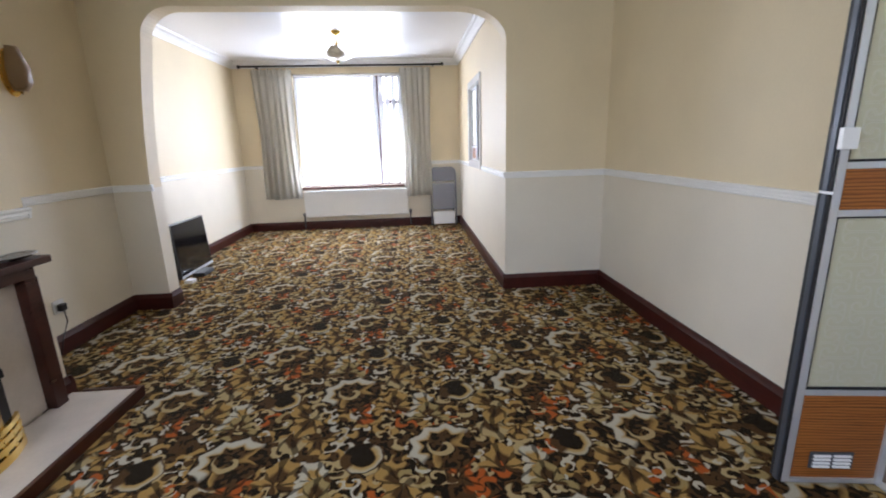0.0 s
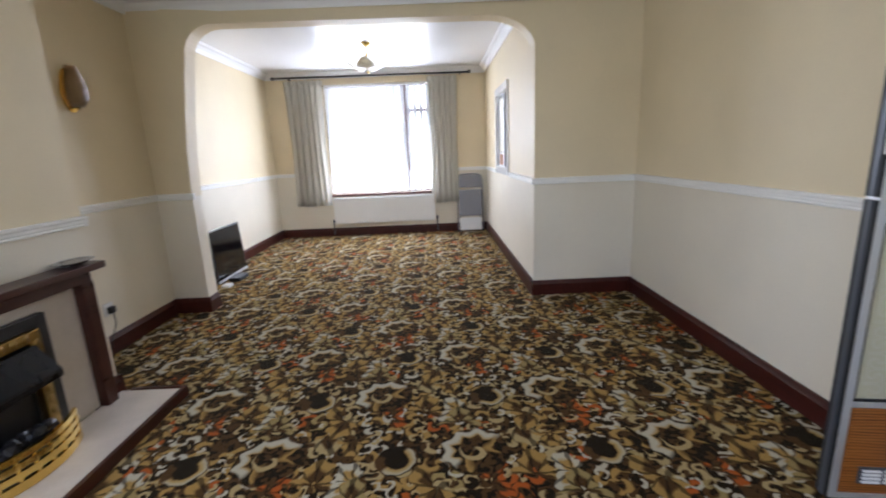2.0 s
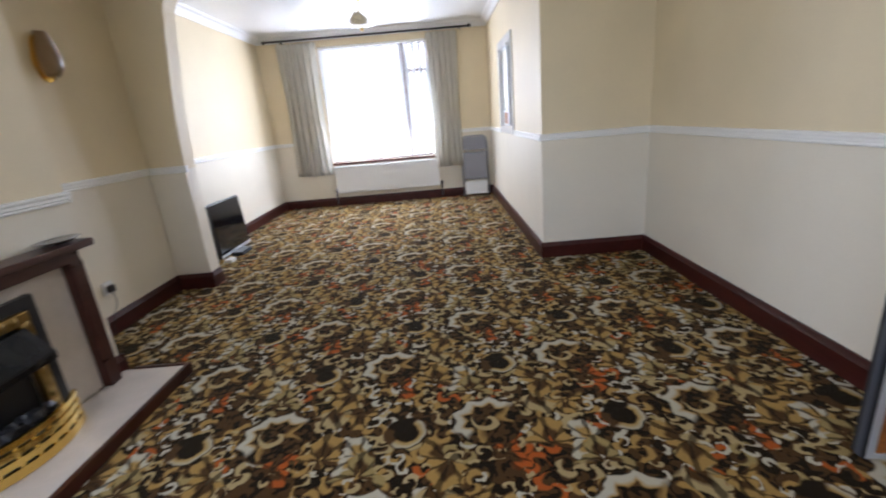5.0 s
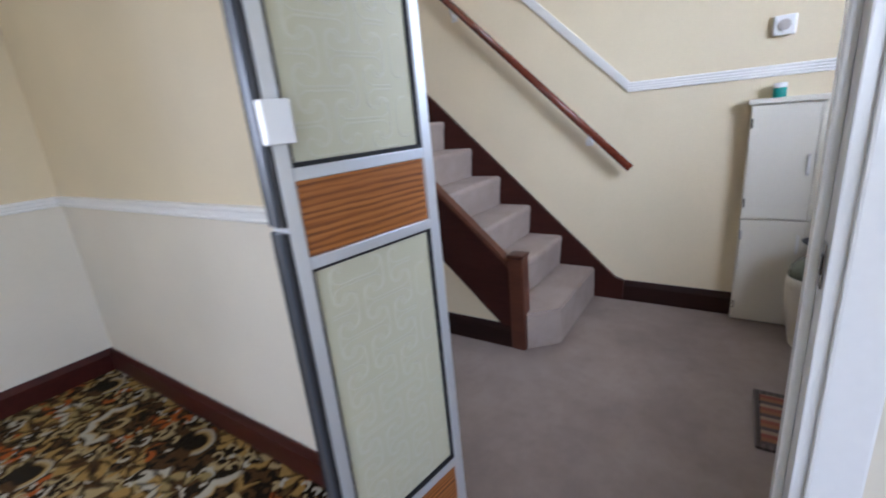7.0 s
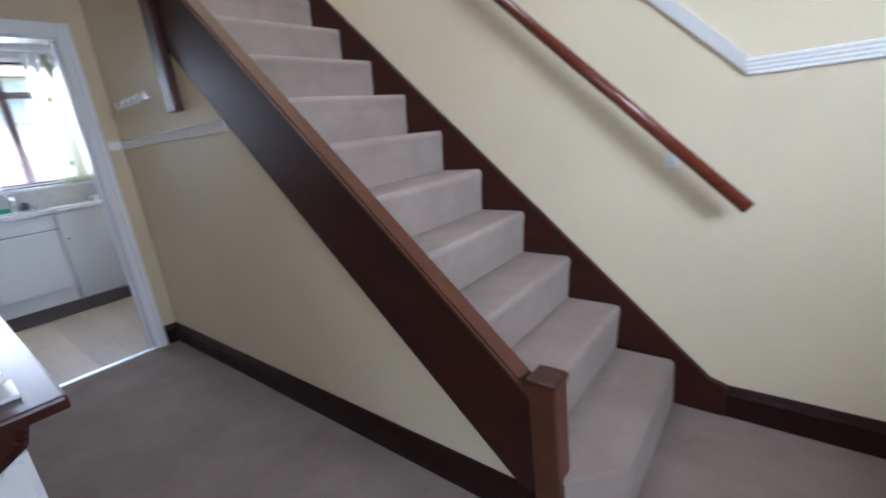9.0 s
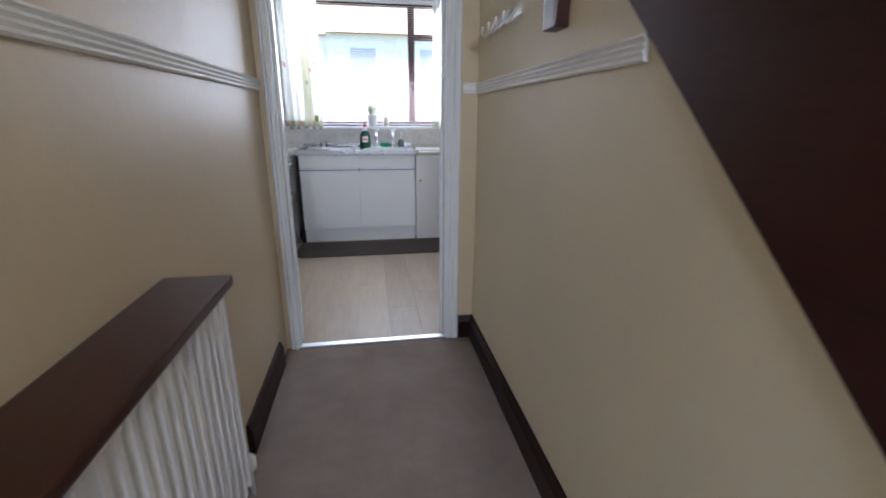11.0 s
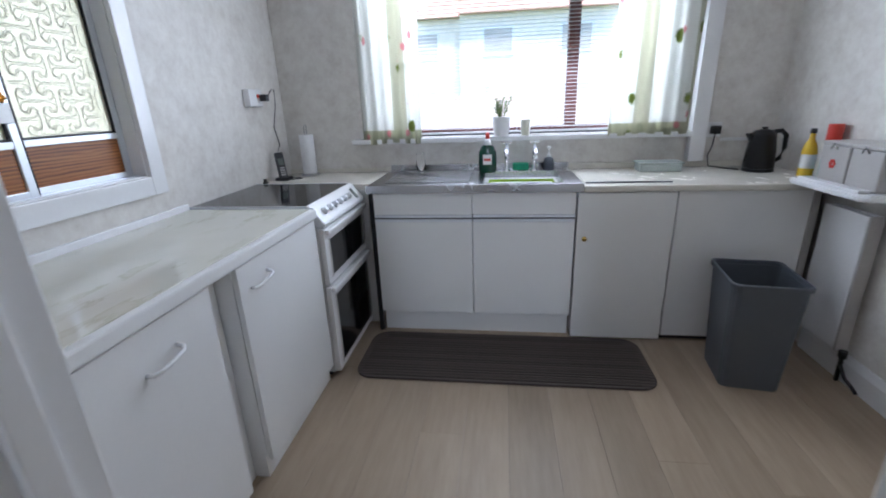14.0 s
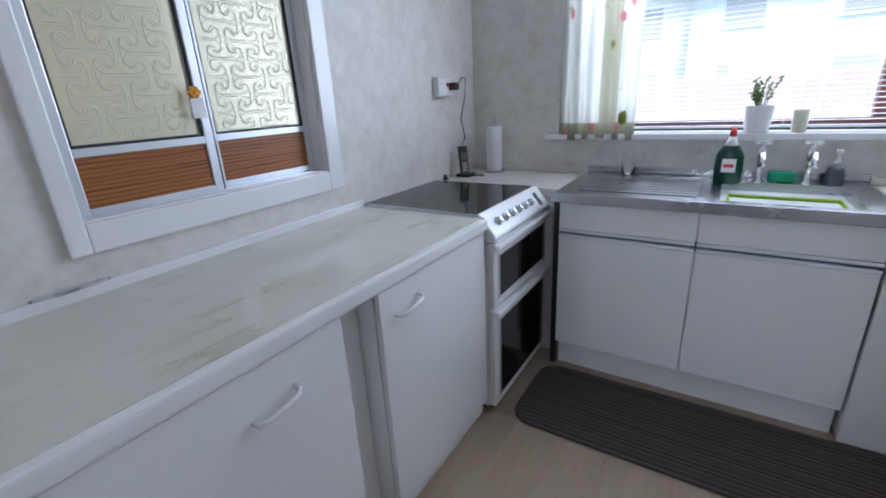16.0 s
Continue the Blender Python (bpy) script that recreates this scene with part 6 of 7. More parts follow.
def kitchen_window():
    w = window_frame("window_2", QX0, QX1, KY1, QZ0, QZ1, 3.25, 2.06, "brown-framed kitchen window with a top light")
    part("window_sill", boxes((1.80, 3.96, KY1 - 0.075, KY1 + 0.099, QZ0 - 0.032, QZ0 - 0.001), bevel=0.006), "gloss", w, "white gloss sill")
    part("lower_bead", boxes((QX0, QX1, KY1 + 0.085, KY1 + 0.099, QZ0, QZ0 + 0.022)), "black", w)
    part("pipe_boxing", boxes((3.955, 4.045, KY1 - 0.06, KY1 - 0.001, WT + 0.04, 2.519), bevel=0.004), "gloss", w, "white boxed-in pipe")
    b = thing("venetian_blind", (2.9, KY1 + 0.04, QZ1), "white venetian blind lowered with open slats", "blind")
    part("head_rail", boxes((QX0 + 0.01, QX1 - 0.01, KY1 + 0.02, KY1 + 0.055, QZ1 - 0.035, QZ1 - 0.001), bevel=0.003), "blind", b)
    part("bottom_rail", boxes((QX0 + 0.012, QX1 - 0.012, KY1 + 0.026, KY1 + 0.05, QZ0 + 0.015, QZ0 + 0.027), bevel=0.003), "blind", b)
    n = 55
    bm = bmesh.new()
    prism(bm, [(KY1 + 0.026, 0.0018), (KY1 + 0.038, 0.0034), (KY1 + 0.050, 0.0022), (KY1 + 0.050, 0.0016), (KY1 + 0.038, 0.0028), (KY1 + 0.026, 0.0012)], "x", QX0 + 0.012, QX1 - 0.012)
    me = mesh_of("slat", bm, "blind")
    for i in range(n):
        ob = new("slat", me)
        ob.parent = b
        ob.matrix_parent_inverse = b.matrix_world.inverted()
        ob.location = (0, 0, QZ0 + 0.045 + 0.0218 * i)
    for x in (2.15, 2.9, 3.6):
        part("ladder_cord", boxes((x - 0.001, x + 0.001, KY1 + 0.0235, KY1 + 0.0255, QZ0 + 0.02, QZ1 - 0.03)), "blind", b)


kitchen_window()
curtain("curtain", 1.885, 2.285, KY1 - 0.075, 1.112, 2.425, 5, "floralcloth", "short white and olive curtain with flowers beside the kitchen window", 3, 0.028, 0.0, 1.0)
curtain("curtain", 3.455, 3.93, KY1 - 0.075, 1.128, 2.425, 5, "floralcloth", "short white and olive curtain with flowers beside the kitchen window", 4, 0.028, 0.0, 1.0)
cr = thing("curtain_rail", (2.9, KY1 - 0.07, 2.18), "white curtain rail over the kitchen window", "curtain rail")
part("rail", boxes((1.80, 3.95, KY1 - 0.085, KY1 - 0.06, 2.445, 2.465), bevel=0.003), "gloss", cr)
for x in (1.9, 2.9, 3.85):
    part("bracket", boxes((x - 0.012, x + 0.012, KY1 - 0.06, KY1, 2.45, 2.47)), "gloss", cr)


# ---------- the serving hatch ----------
def serving_hatch():
    t = thing("serving_hatch", (1.25, 5.68, HZ0), "white-framed serving hatch with two sliding patterned glass sashes", "hatch")
    for x0, x1 in ((KX0 + 0.0005, KX0 + 0.022), (FX1 - 0.022, FX1 - 0.0005)):
        part("architrave", boxes((x0, x1, HY0 - 0.045, HY0 + 0.004, HZ0 - 0.075, HZ1 + 0.075), bevel=0.005), "gloss", t)
        part("architrave", boxes((x0, x1, HY1 - 0.004, HY1 + 0.075, HZ0 - 0.075, HZ1 + 0.075), bevel=0.005), "gloss", t)
        part("architrave", boxes((x0, x1, HY0 + 0.0045, HY1 - 0.0045, HZ1 - 0.004, HZ1 + 0.075), bevel=0.005), "gloss", t)
        part("architrave", boxes((x0, x1, HY0 + 0.0045, HY1 - 0.0045, HZ0 - 0.075, HZ0 + 0.004), bevel=0.005), "gloss", t)
    part("reveal", boxes((FX1, KX0, HY0, HY0 + 0.008, HZ0, HZ1), (FX1, KX0, HY1 - 0.008, HY1, HZ0, HZ1), (FX1, KX0, HY0 + 0.008, HY1 - 0.008, HZ0, HZ0 + 0.010), (FX1, KX0, HY0 + 0.008, HY1 - 0.008, HZ1 - 0.010, HZ1)), "gloss", t)
    part("track", boxes((1.225, 1.285, HY0 + 0.008, HY1 - 0.008, HZ0 + 0.0102, HZ0 + 0.012)), "alu", t)
    mid = 5.672
    cuts = [(HZ0 + 0.032, HZ0 + 0.168, "wood"), (HZ0 + 0.190, HZ1 - 0.035, "glass")]
    for y0, y1, x in ((HY0 + 0.01, mid + 0.012, 1.285), (mid + 0.018, HY1 - 0.01, 1.248)):
        s = part("sash_core", boxes((x - 0.020, x - 0.012, y0 + 0.03, y1 - 0.03, HZ0 + 0.019, HZ0 + 0.022)), "alu", t)
        m = Matrix.Translation((x, y0, 0)) @ Matrix.Rotation(radians(90), 4, "Z")
        leaf_door(s, m, y1 - y0, HZ0 + 0.0125, HZ1 - 0.012, cuts, 0.0011)
    for y0, y1, x0, x1 in ((mid + 0.0125, mid + 0.017, 1.256, 1.284), (mid + 0.008, mid + 0.0175, 1.236, 1.2475)):
        part("edge_seal", boxes((x0, x1, y0, y1, HZ0 + 0.014, HZ1 - 0.014)), "rubber", t, "black rubber edge seal")
    c = part("catch", boxes((1.287, 1.300, mid - 0.045, mid + 0.000, HZ0 + 0.245, HZ0 + 0.305), bevel=0.003), "gloss", t, "white plastic catch")
    bm = bmesh.new()
    for k in range(6):
        a = 2 * math.pi * k / 6
        bmesh.ops.create_icosphere(bm, subdivisions=1, radius=0.009, matrix=Matrix.Translation((1.296, mid - 0.024 + 0.013 * math.cos(a), HZ0 + 0.322 + 0.011 * math.sin(a))))
    bmesh.ops.create_icosphere(bm, subdivisions=1, radius=0.010, matrix=Matrix.Translation((1.300, mid - 0.024, HZ0 + 0.322)))
    part("flower_clip", bm, "orange", c, "small orange flower clip")


serving_hatch()


# ---------- kitchen: small things ----------
def corner_things():
    s = thing("cooker_socket", (KX0, 7.06, 1.43), "white socket box with a red neon switch and black plug", "socket")
    part("box", boxes((KX0, KX0 + 0.04, 6.955, 7.10, 1.375, 1.475), bevel=0.006), "gloss", s)
    part("switch", boxes((KX0 + 0.04, KX0 + 0.047, 7.035, 7.055, 1.425, 1.445), bevel=0.002), "red", s, "red switch")
    part("plug", boxes((KX0 + 0.041, KX0 + 0.085, 7.06, 7.10, 1.405, 1.445), bevel=0.006), "black", s, "black plug")
    part("cable", tube(bmesh.new(), [(KX0 + 0.08, 7.09, 1.43), (KX0 + 0.09, 7.12, 1.47), (KX0 + 0.09, 7.16, 1.47), (KX0 + 0.08, 7.17, 1.38), (KX0 + 0.07, 7.13, 1.25), (KX0 + 0.08, 7.15, 1.14), (KX0 + 0.06, 7.10, 1.04)], 0.0028, 8), "black", s, "thin black cable")
    r = thing("paper_towel_holder", (1.485, 7.335, WT), "white kitchen roll on an upright wire holder", "kitchen roll")
    part("roll", lathe(bmesh.new(), [(0.046, 0.012), (0.047, 0.014), (0.047, 0.268), (0.046, 0.27), (0.02, 0.27)], 1.485, 7.335, WT, 24), "paperroll", r)
    part("holder_base", lathe(bmesh.new(), [(0.065, 0), (0.066, 0.004), (0.060, 0.010)], 1.485, 7.335, WT + 0.0005, 24), "steel", r)
    part("holder_loop", tube(bmesh.new(), [(1.477, 7.335, WT + 0.27), (1.477, 7.335, WT + 0.325), (1.485, 7.335, WT + 0.335), (1.493, 7.335, WT + 0.325), (1.493, 7.335, WT + 0.27)], 0.003, 8), "steel", r)
    p = thing("cordless_phone", (1.40, 7.12, WT), "black cordless phone standing in its cradle", "phone")
    tl = Matrix.Translation((1.395, 7.12, WT + 0.012)) @ Matrix.Rotation(radians(48), 4, "Z") @ Matrix.Rotation(radians(-14), 4, "X")
    hs = boxes((-0.027, 0.027, -0.011, 0.013, 0.0, 0.168), bevel=0.006)
    bmesh.ops.transform(hs, matrix=tl, verts=hs.verts[:])
    h = part("handset", hs, "black", p)
    sc = boxes((-0.017, 0.017, -0.0125, -0.011, 0.085, 0.128))
    bmesh.ops.transform(sc, matrix=tl, verts=sc.verts[:])
    part("display", sc, "lcd", h)
    for i in range(4):
        kk = boxes((-0.016, 0.016, -0.0125, -0.011, 0.018 + 0.015 * i, 0.027 + 0.015 * i))
        bmesh.ops.transform(kk, matrix=tl, verts=kk.verts[:])
        part("key_row", kk, "grit", h)
    part("cradle", boxes((1.355, 1.44, 7.08, 7.16, WT + 0.0005, WT + 0.022), bevel=0.006), "black", p)
    part("cord", tube(bmesh.new(), [(1.44, 7.13, WT + 0.004), (1.50, 7.16, WT + 0.004), (1.47, 7.20, WT + 0.004), (1.42, 7.19, WT + 0.004), (1.40, 7.23, WT + 0.004)], 0.003, 8), "black", p)
    k = thing("small_weight", (KX0 + 0.03, 6.93, WT), "small dark stopper on the end of the worktop", "stopper")
    part("stopper_body", lathe(bmesh.new(), [(0.016, 0), (0.017, 0.006), (0.010, 0.02), (0.012, 0.03)], KX0 + 0.035, 6.985, WT + 0.0005, 12), "black", k)


corner_things()


def sink_things():
    zt = 0.925
    b = thing("washing_up_liquid", (2.705, 7.20, zt), "dark green bottle of washing-up liquid with a red cap", "bottle")
    bm = bmesh.new()
    rings = []
    for w, d, z in ((0.052, 0.026, 0), (0.056, 0.029, 0.01), (0.057, 0.030, 0.07), (0.054, 0.028, 0.13), (0.036, 0.024, 0.165), (0.018, 0.018, 0.18)):
        rings.append([bm.verts.new((2.715 + w * math.cos(a), 7.235 + d * math.sin(a), zt + 0.0005 + z)) for a in [2 * math.pi * i / 20 for i in range(20)]])
    for a, c in zip(rings, rings[1:]):
        for i in range(20):
            bm.faces.new((a[i], a[(i + 1) % 20], c[(i + 1) % 20], c[i])).smooth = True
    bm.faces.new(list(reversed(rings[0])))
    bm.faces.new(rings[-1])
    part("bottle_body", bm, "green", b)
    part("neck", lathe(bmesh.new(), [(0.028, 0.1725), (0.018, 0.195), (0.013, 0.21)], 2.715, 7.235, zt, 16), "gloss", b, "white neck")
    part("cap", lathe(bmesh.new(), [(0.014, 0.2105), (0.013, 0.235), (0.007, 0.25)], 2.715, 7.235, zt, 16), "red", b, "red cap")
    lb = part("label", boxes((2.688, 2.742, 7.203, 7.206, zt + 0.055, zt + 0.115), bevel=0.001), "gloss", b, "white oval label")
    part("label_bar", boxes((2.695, 2.735, 7.2015, 7.203, zt + 0.077, zt + 0.092)), "red", lb)
    s = thing("sponge", (2.925, 7.275, zt), "green washing-up sponge at the back of the sink", "sponge")
    part("sponge_block", boxes((2.875, 2.975, 7.305, 7.365, zt + 0.001, zt + 0.045), bevel=0.006), "sponge", s)
    d = thing("soap_dispenser", (3.10, 7.25, zt), "small clear soap dispenser with a white pump", "soap dispenser")
    part("dispenser_body", lathe(bmesh.new(), [(0.032, 0), (0.034, 0.005), (0.034, 0.05), (0.028, 0.075), (0.012, 0.085)], 3.10, 7.30, zt + 0.0005, 18), "darkmetal", d)
    part("pump", lathe(bmesh.new(), [(0.011, 0.0855), (0.011, 0.10), (0.005, 0.105), (0.005, 0.135), (0.012, 0.137), (0.012, 0.15)], 3.10, 7.30, zt, 12), "gloss", d)
    g = thing("drinking_glass", (2.26, 7.33, zt), "clear drinking glass upside down on the drainer", "glass")
    part("glass_body", lathe(bmesh.new(), [(0.034, 0), (0.030, 0.10), (0.028, 0.115), (0.0, 0.116)], 2.27, 7.33, zt + 0.007, 20), "pane", g)
    pot = thing("potted_plant", (2.79, 7.39, QZ0), "succulent plant in a white pot on the window sill", "plant")
    px, py, pz = 2.80, 7.385, QZ0
    part("pot", lathe(bmesh.new(), [(0.045, 0), (0.047, 0.004), (0.062, 0.115), (0.064, 0.12), (0.057, 0.12), (0.054, 0.10)], px, py, pz, 24), "gloss", pot)
    part("soil", lathe(bmesh.new(), [(0.050, 0.100), (0.050, 0.106)], px, py, pz, 20), "soil", pot)
    rng = random.Random(8)
    for i in range(9):
        a, ln = rng.uniform(0, 6.28), rng.uniform(0.06, 0.13)
        bm = bmesh.new()
        tip = Vector((px + 0.055 * math.cos(a) * ln * 9, py + 0.03 * math.sin(a), pz + 0.105 + ln))
        base = Vector((px + 0.015 * math.cos(a), py + 0.015 * math.sin(a), pz + 0.105))
        mid = (base + tip) / 2 + Vector((0, 0, 0.012))
        tube(bm, [base, mid, tip], 0.0028, 6)
        for k in range(7):
            f = 0.35 + 0.65 * k / 6
            c = base.lerp(tip, f)
            m = Matrix.Translation(c + Vector((rng.uniform(-1, 1) * 0.011, rng.uniform(-1, 1) * 0.011, 0.004))) @ Euler((rng.uniform(-1, 1), rng.uniform(-1, 1), rng.uniform(0, 6))).to_matrix().to_4x4() @ Matrix.Diagonal((0.013, 0.006, 0.004, 1))
            bmesh.ops.create_icosphere(bm, subdivisions=1, radius=1, matrix=m)
        part("leafy_stem", bm, "leafm", pot)
    j = thing("plastic_beaker", (2.955, 7.385, QZ0), "small translucent beaker on the window sill", "beaker")
    part("beaker_body", lathe(bmesh.new(), [(0.026, 0), (0.027, 0.003), (0.033, 0.095), (0.030, 0.096), (0.024, 0.008)], 2.955, 7.385, QZ0, 18), "ridge", j)
    bx = thing("plastic_box", (3.72, 7.25, WT), "pale green translucent plastic box on the worktop", "box")
    part("tub", boxes((3.63, 3.87, 7.20, 7.33, WT + 0.0005, WT + 0.046), bevel=0.010), "tubplastic", bx)
    part("box_lid", boxes((3.622, 3.878, 7.192, 7.338, WT + 0.0465, WT + 0.058), bevel=0.005), "tubplastic", bx)
    cb = thing("worktop_saver", (3.48, 7.0, WT), "pale glass worktop saver board by the sink", "board")
    part("plate", boxes((3.255, 3.70, 6.87, 7.16, WT + 0.0005, WT + 0.007), bevel=0.002), "counter", cb)
    part("plate_edge", boxes((3.255, 3.70, 6.862, 6.869, WT + 0.0005, WT + 0.008)), "darkmetal", cb)


sink_things()


def kettle():
    x, y = 4.28, 7.20
    t = thing("electric_kettle", (x, y, WT), "black plastic jug kettle on its base", "kettle")
    part("power_base", lathe(bmesh.new(), [(0.078, 0), (0.080, 0.004), (0.078, 0.018)], x, y, WT + 0.0005, 24), "kettleblack", t)
    part("jug", lathe(bmesh.new(), [(0.076, 0.019), (0.078, 0.03), (0.072, 0.12), (0.062, 0.195), (0.060, 0.215), (0.045, 0.228), (0.012, 0.236)], x, y, WT, 28), "kettleblack", t)
    bm = bmesh.new()
    prism(bm, [(x - 0.058, WT + 0.16), (x - 0.092, WT + 0.212), (x - 0.055, WT + 0.218)], "y", y - 0.018, y + 0.018, bevel=0.004)
    part("spout", bm, "kettleblack", t)
    part("handle", tube(bmesh.new(), [(x + 0.05, y, WT + 0.218), (x + 0.09, y, WT + 0.225), (x + 0.118, y, WT + 0.20), (x + 0.122, y, WT + 0.13), (x + 0.105, y, WT + 0.07), (x + 0.070, y, WT + 0.05)], 0.013, 12), "kettleblack", t)
    part("lid_knob", boxes((x - 0.012, x + 0.012, y - 0.012, y + 0.012, WT + 0.236, WT + 0.248), bevel=0.004), "kettleblack", t)
    s = thing("kettle_socket", (4.10, KY1, 1.14), "white wall socket with the black kettle plug", "socket")
    part("plate", boxes((4.055, 4.145, KY1 - 0.012, KY1, 1.095, 1.185), bevel=0.003), "gloss", s)
    part("plug", boxes((4.078, 4.128, KY1 - 0.055, KY1 - 0.012, 1.115, 1.165), bevel=0.008), "black", s, "black plug")
    part("flex", tube(bmesh.new(), [(4.10, KY1 - 0.04, 1.115), (4.09, KY1 - 0.05, 1.05), (4.065, KY1 - 0.06, 0.99), (4.075, KY1 - 0.07, WT + 0.012), (4.14, KY1 - 0.13, WT + 0.006), (4.19, 7.22, WT + 0.006)], 0.004, 8), "black", s, "black flex")
    st = thing("wall_strip", (4.25, KY1, 1.09), "thin white cable trunking along the wall", "trunking")
    part("trunking", boxes((4.046, 4.054, KY1 - 0.012, KY1, 1.06, 1.10), (4.15, KX1 - 0.002, KY1 - 0.014, KY1, 1.07, 1.09), bevel=0.002), "gloss", st)


kettle()


def side_shelf():
    t = thing("side_shelf", (4.34, 6.6, 0.9), "white laminate shelf fixed over the kitchen radiator", "shelf")
    plan = [(KX1 - 0.002, 6.83), (4.245, 6.83), (4.222, 6.80), (4.222, 6.37), (4.245, 6.33), (KX1 - 0.002, 6.33)]
    part("board", prism(bmesh.new(), plan, "z", 0.9165, 0.946, bevel=0.008), "gloss", t)
    part("wall_batten", boxes((KX1 - 0.025, KX1 - 0.001, 6.36, 6.78, 0.870, 0.916), bevel=0.003), "gloss", t)
    r = thing("kitchen_radiator", (4.42, 6.4, 0.12), "narrow white panel radiator below the shelf", "radiator")
    part("panel", boxes((4.395, 4.415, 6.50, 6.78, 0.16, 0.82), bevel=0.008), "gloss", r)
    part("rear_panel", boxes((4.435, 4.450, 6.50, 6.78, 0.16, 0.82), bevel=0.006), "gloss", r)
    part("end_grille", boxes((4.395, 4.45, 6.485, 6.499, 0.16, 0.82), bevel=0.003), "grit", r, "grey end grille")
    part("valve", lathe(bmesh.new(), [(0.010, -0.12), (0.010, 0), (0.018, 0.008), (0.018, 0.04)], 4.42, 6.465, 0.13, 12), "black", r)
    part("pipe", tube(bmesh.new(), [(4.42, 6.465, 0.10), (4.42, 6.42, 0.05), (4.43, 6.39, 0.03), (4.44, 6.36, 0.004)], 0.008), "black", r)
    k = run("baseboard", "y", KY0, 6.80, KX1, -1, 0.0, SKIRT, "gloss", "white gloss skirting board", "skirting board")
    z = 0.9465
    o = thing("oil_bottle", (4.40, 6.98, WT), "clear bottle of yellow cooking oil with a dark cap", "bottle")
    part("bottle_body", lathe(bmesh.new(), [(0.032, 0), (0.034, 0.005), (0.034, 0.13), (0.028, 0.165), (0.012, 0.20), (0.012, 0.225)], 4.385, 6.96, WT + 0.0005, 18), "yellow", o)
    part("label", lathe(bmesh.new(), [(0.0345, 0.05), (0.0348, 0.051), (0.0348, 0.12), (0.0345, 0.121)], 4.385, 6.96, WT, 18), "gloss", o, "pale label")
    part("cap", lathe(bmesh.new(), [(0.014, 0.2255), (0.015, 0.23), (0.014, 0.25)], 4.385, 6.96, WT, 14), "black", o)
    p = thing("spray_can", (4.42, 6.86, WT), "cylindrical tin with a red top on the worktop", "can")
    part("can_body", lathe(bmesh.new(), [(0.031, 0), (0.032, 0.004), (0.032, 0.17), (0.028, 0.18)], 4.425, 6.87, WT + 0.0005, 18), "darkmetal", p)
    part("can_top", lathe(bmesh.new(), [(0.031, 0.1805), (0.032, 0.185), (0.032, 0.27), (0.029, 0.275)], 4.425, 6.87, WT, 18), "red", p, "red top")
    part("can_label", lathe(bmesh.new(), [(0.0323, 0.03), (0.0326, 0.031), (0.0326, 0.10), (0.0323, 0.101)], 4.425, 6.87, WT, 18), "teal", p)
    for i, y in enumerate((6.64, 6.46)):
        c = thing("storage_canister", (4.38, y, z), "grey square canister with a small flower picture and metal clip", "canister", "canisters on the side shelf")
        part("canister_body", boxes((4.29, 4.45, y - 0.085, y + 0.085, z + 0.0005, z + 0.165), bevel=0.008), "grit", c)
        part("canister_lid", boxes((4.286, 4.454, y - 0.089, y + 0.089, z + 0.166, z + 0.182), bevel=0.005), "grit", c)
        part("clip", tube(bmesh.new(), [(4.284, y - 0.02, z + 0.15), (4.278, y, z + 0.175), (4.284, y + 0.02, z + 0.15)], 0.003, 8), "steel", c)
        if i == 0:
            bm = bmesh.new()
            for q in range(6):
                a = 2 * math.pi * q / 6
                bmesh.ops.create_icosphere(bm, subdivisions=1, radius=0.010, matrix=Matrix.Translation((4.288, y + 0.013 * math.cos(a), z + 0.085 + 0.013 * math.sin(a))) @ Matrix.Diagonal((0.3, 1, 1, 1)))
            part("flower_picture", bm, "red", c, "red flower picture")
    tr = thing("tray", (4.36, 6.5, z), "white tray edge under the canisters", "tray")
    part("tray_base", boxes((4.232, 4.278, 6.38, 6.76, z + 0.0003, z + 0.012), bevel=0.003), "gloss", tr)


side_shelf()


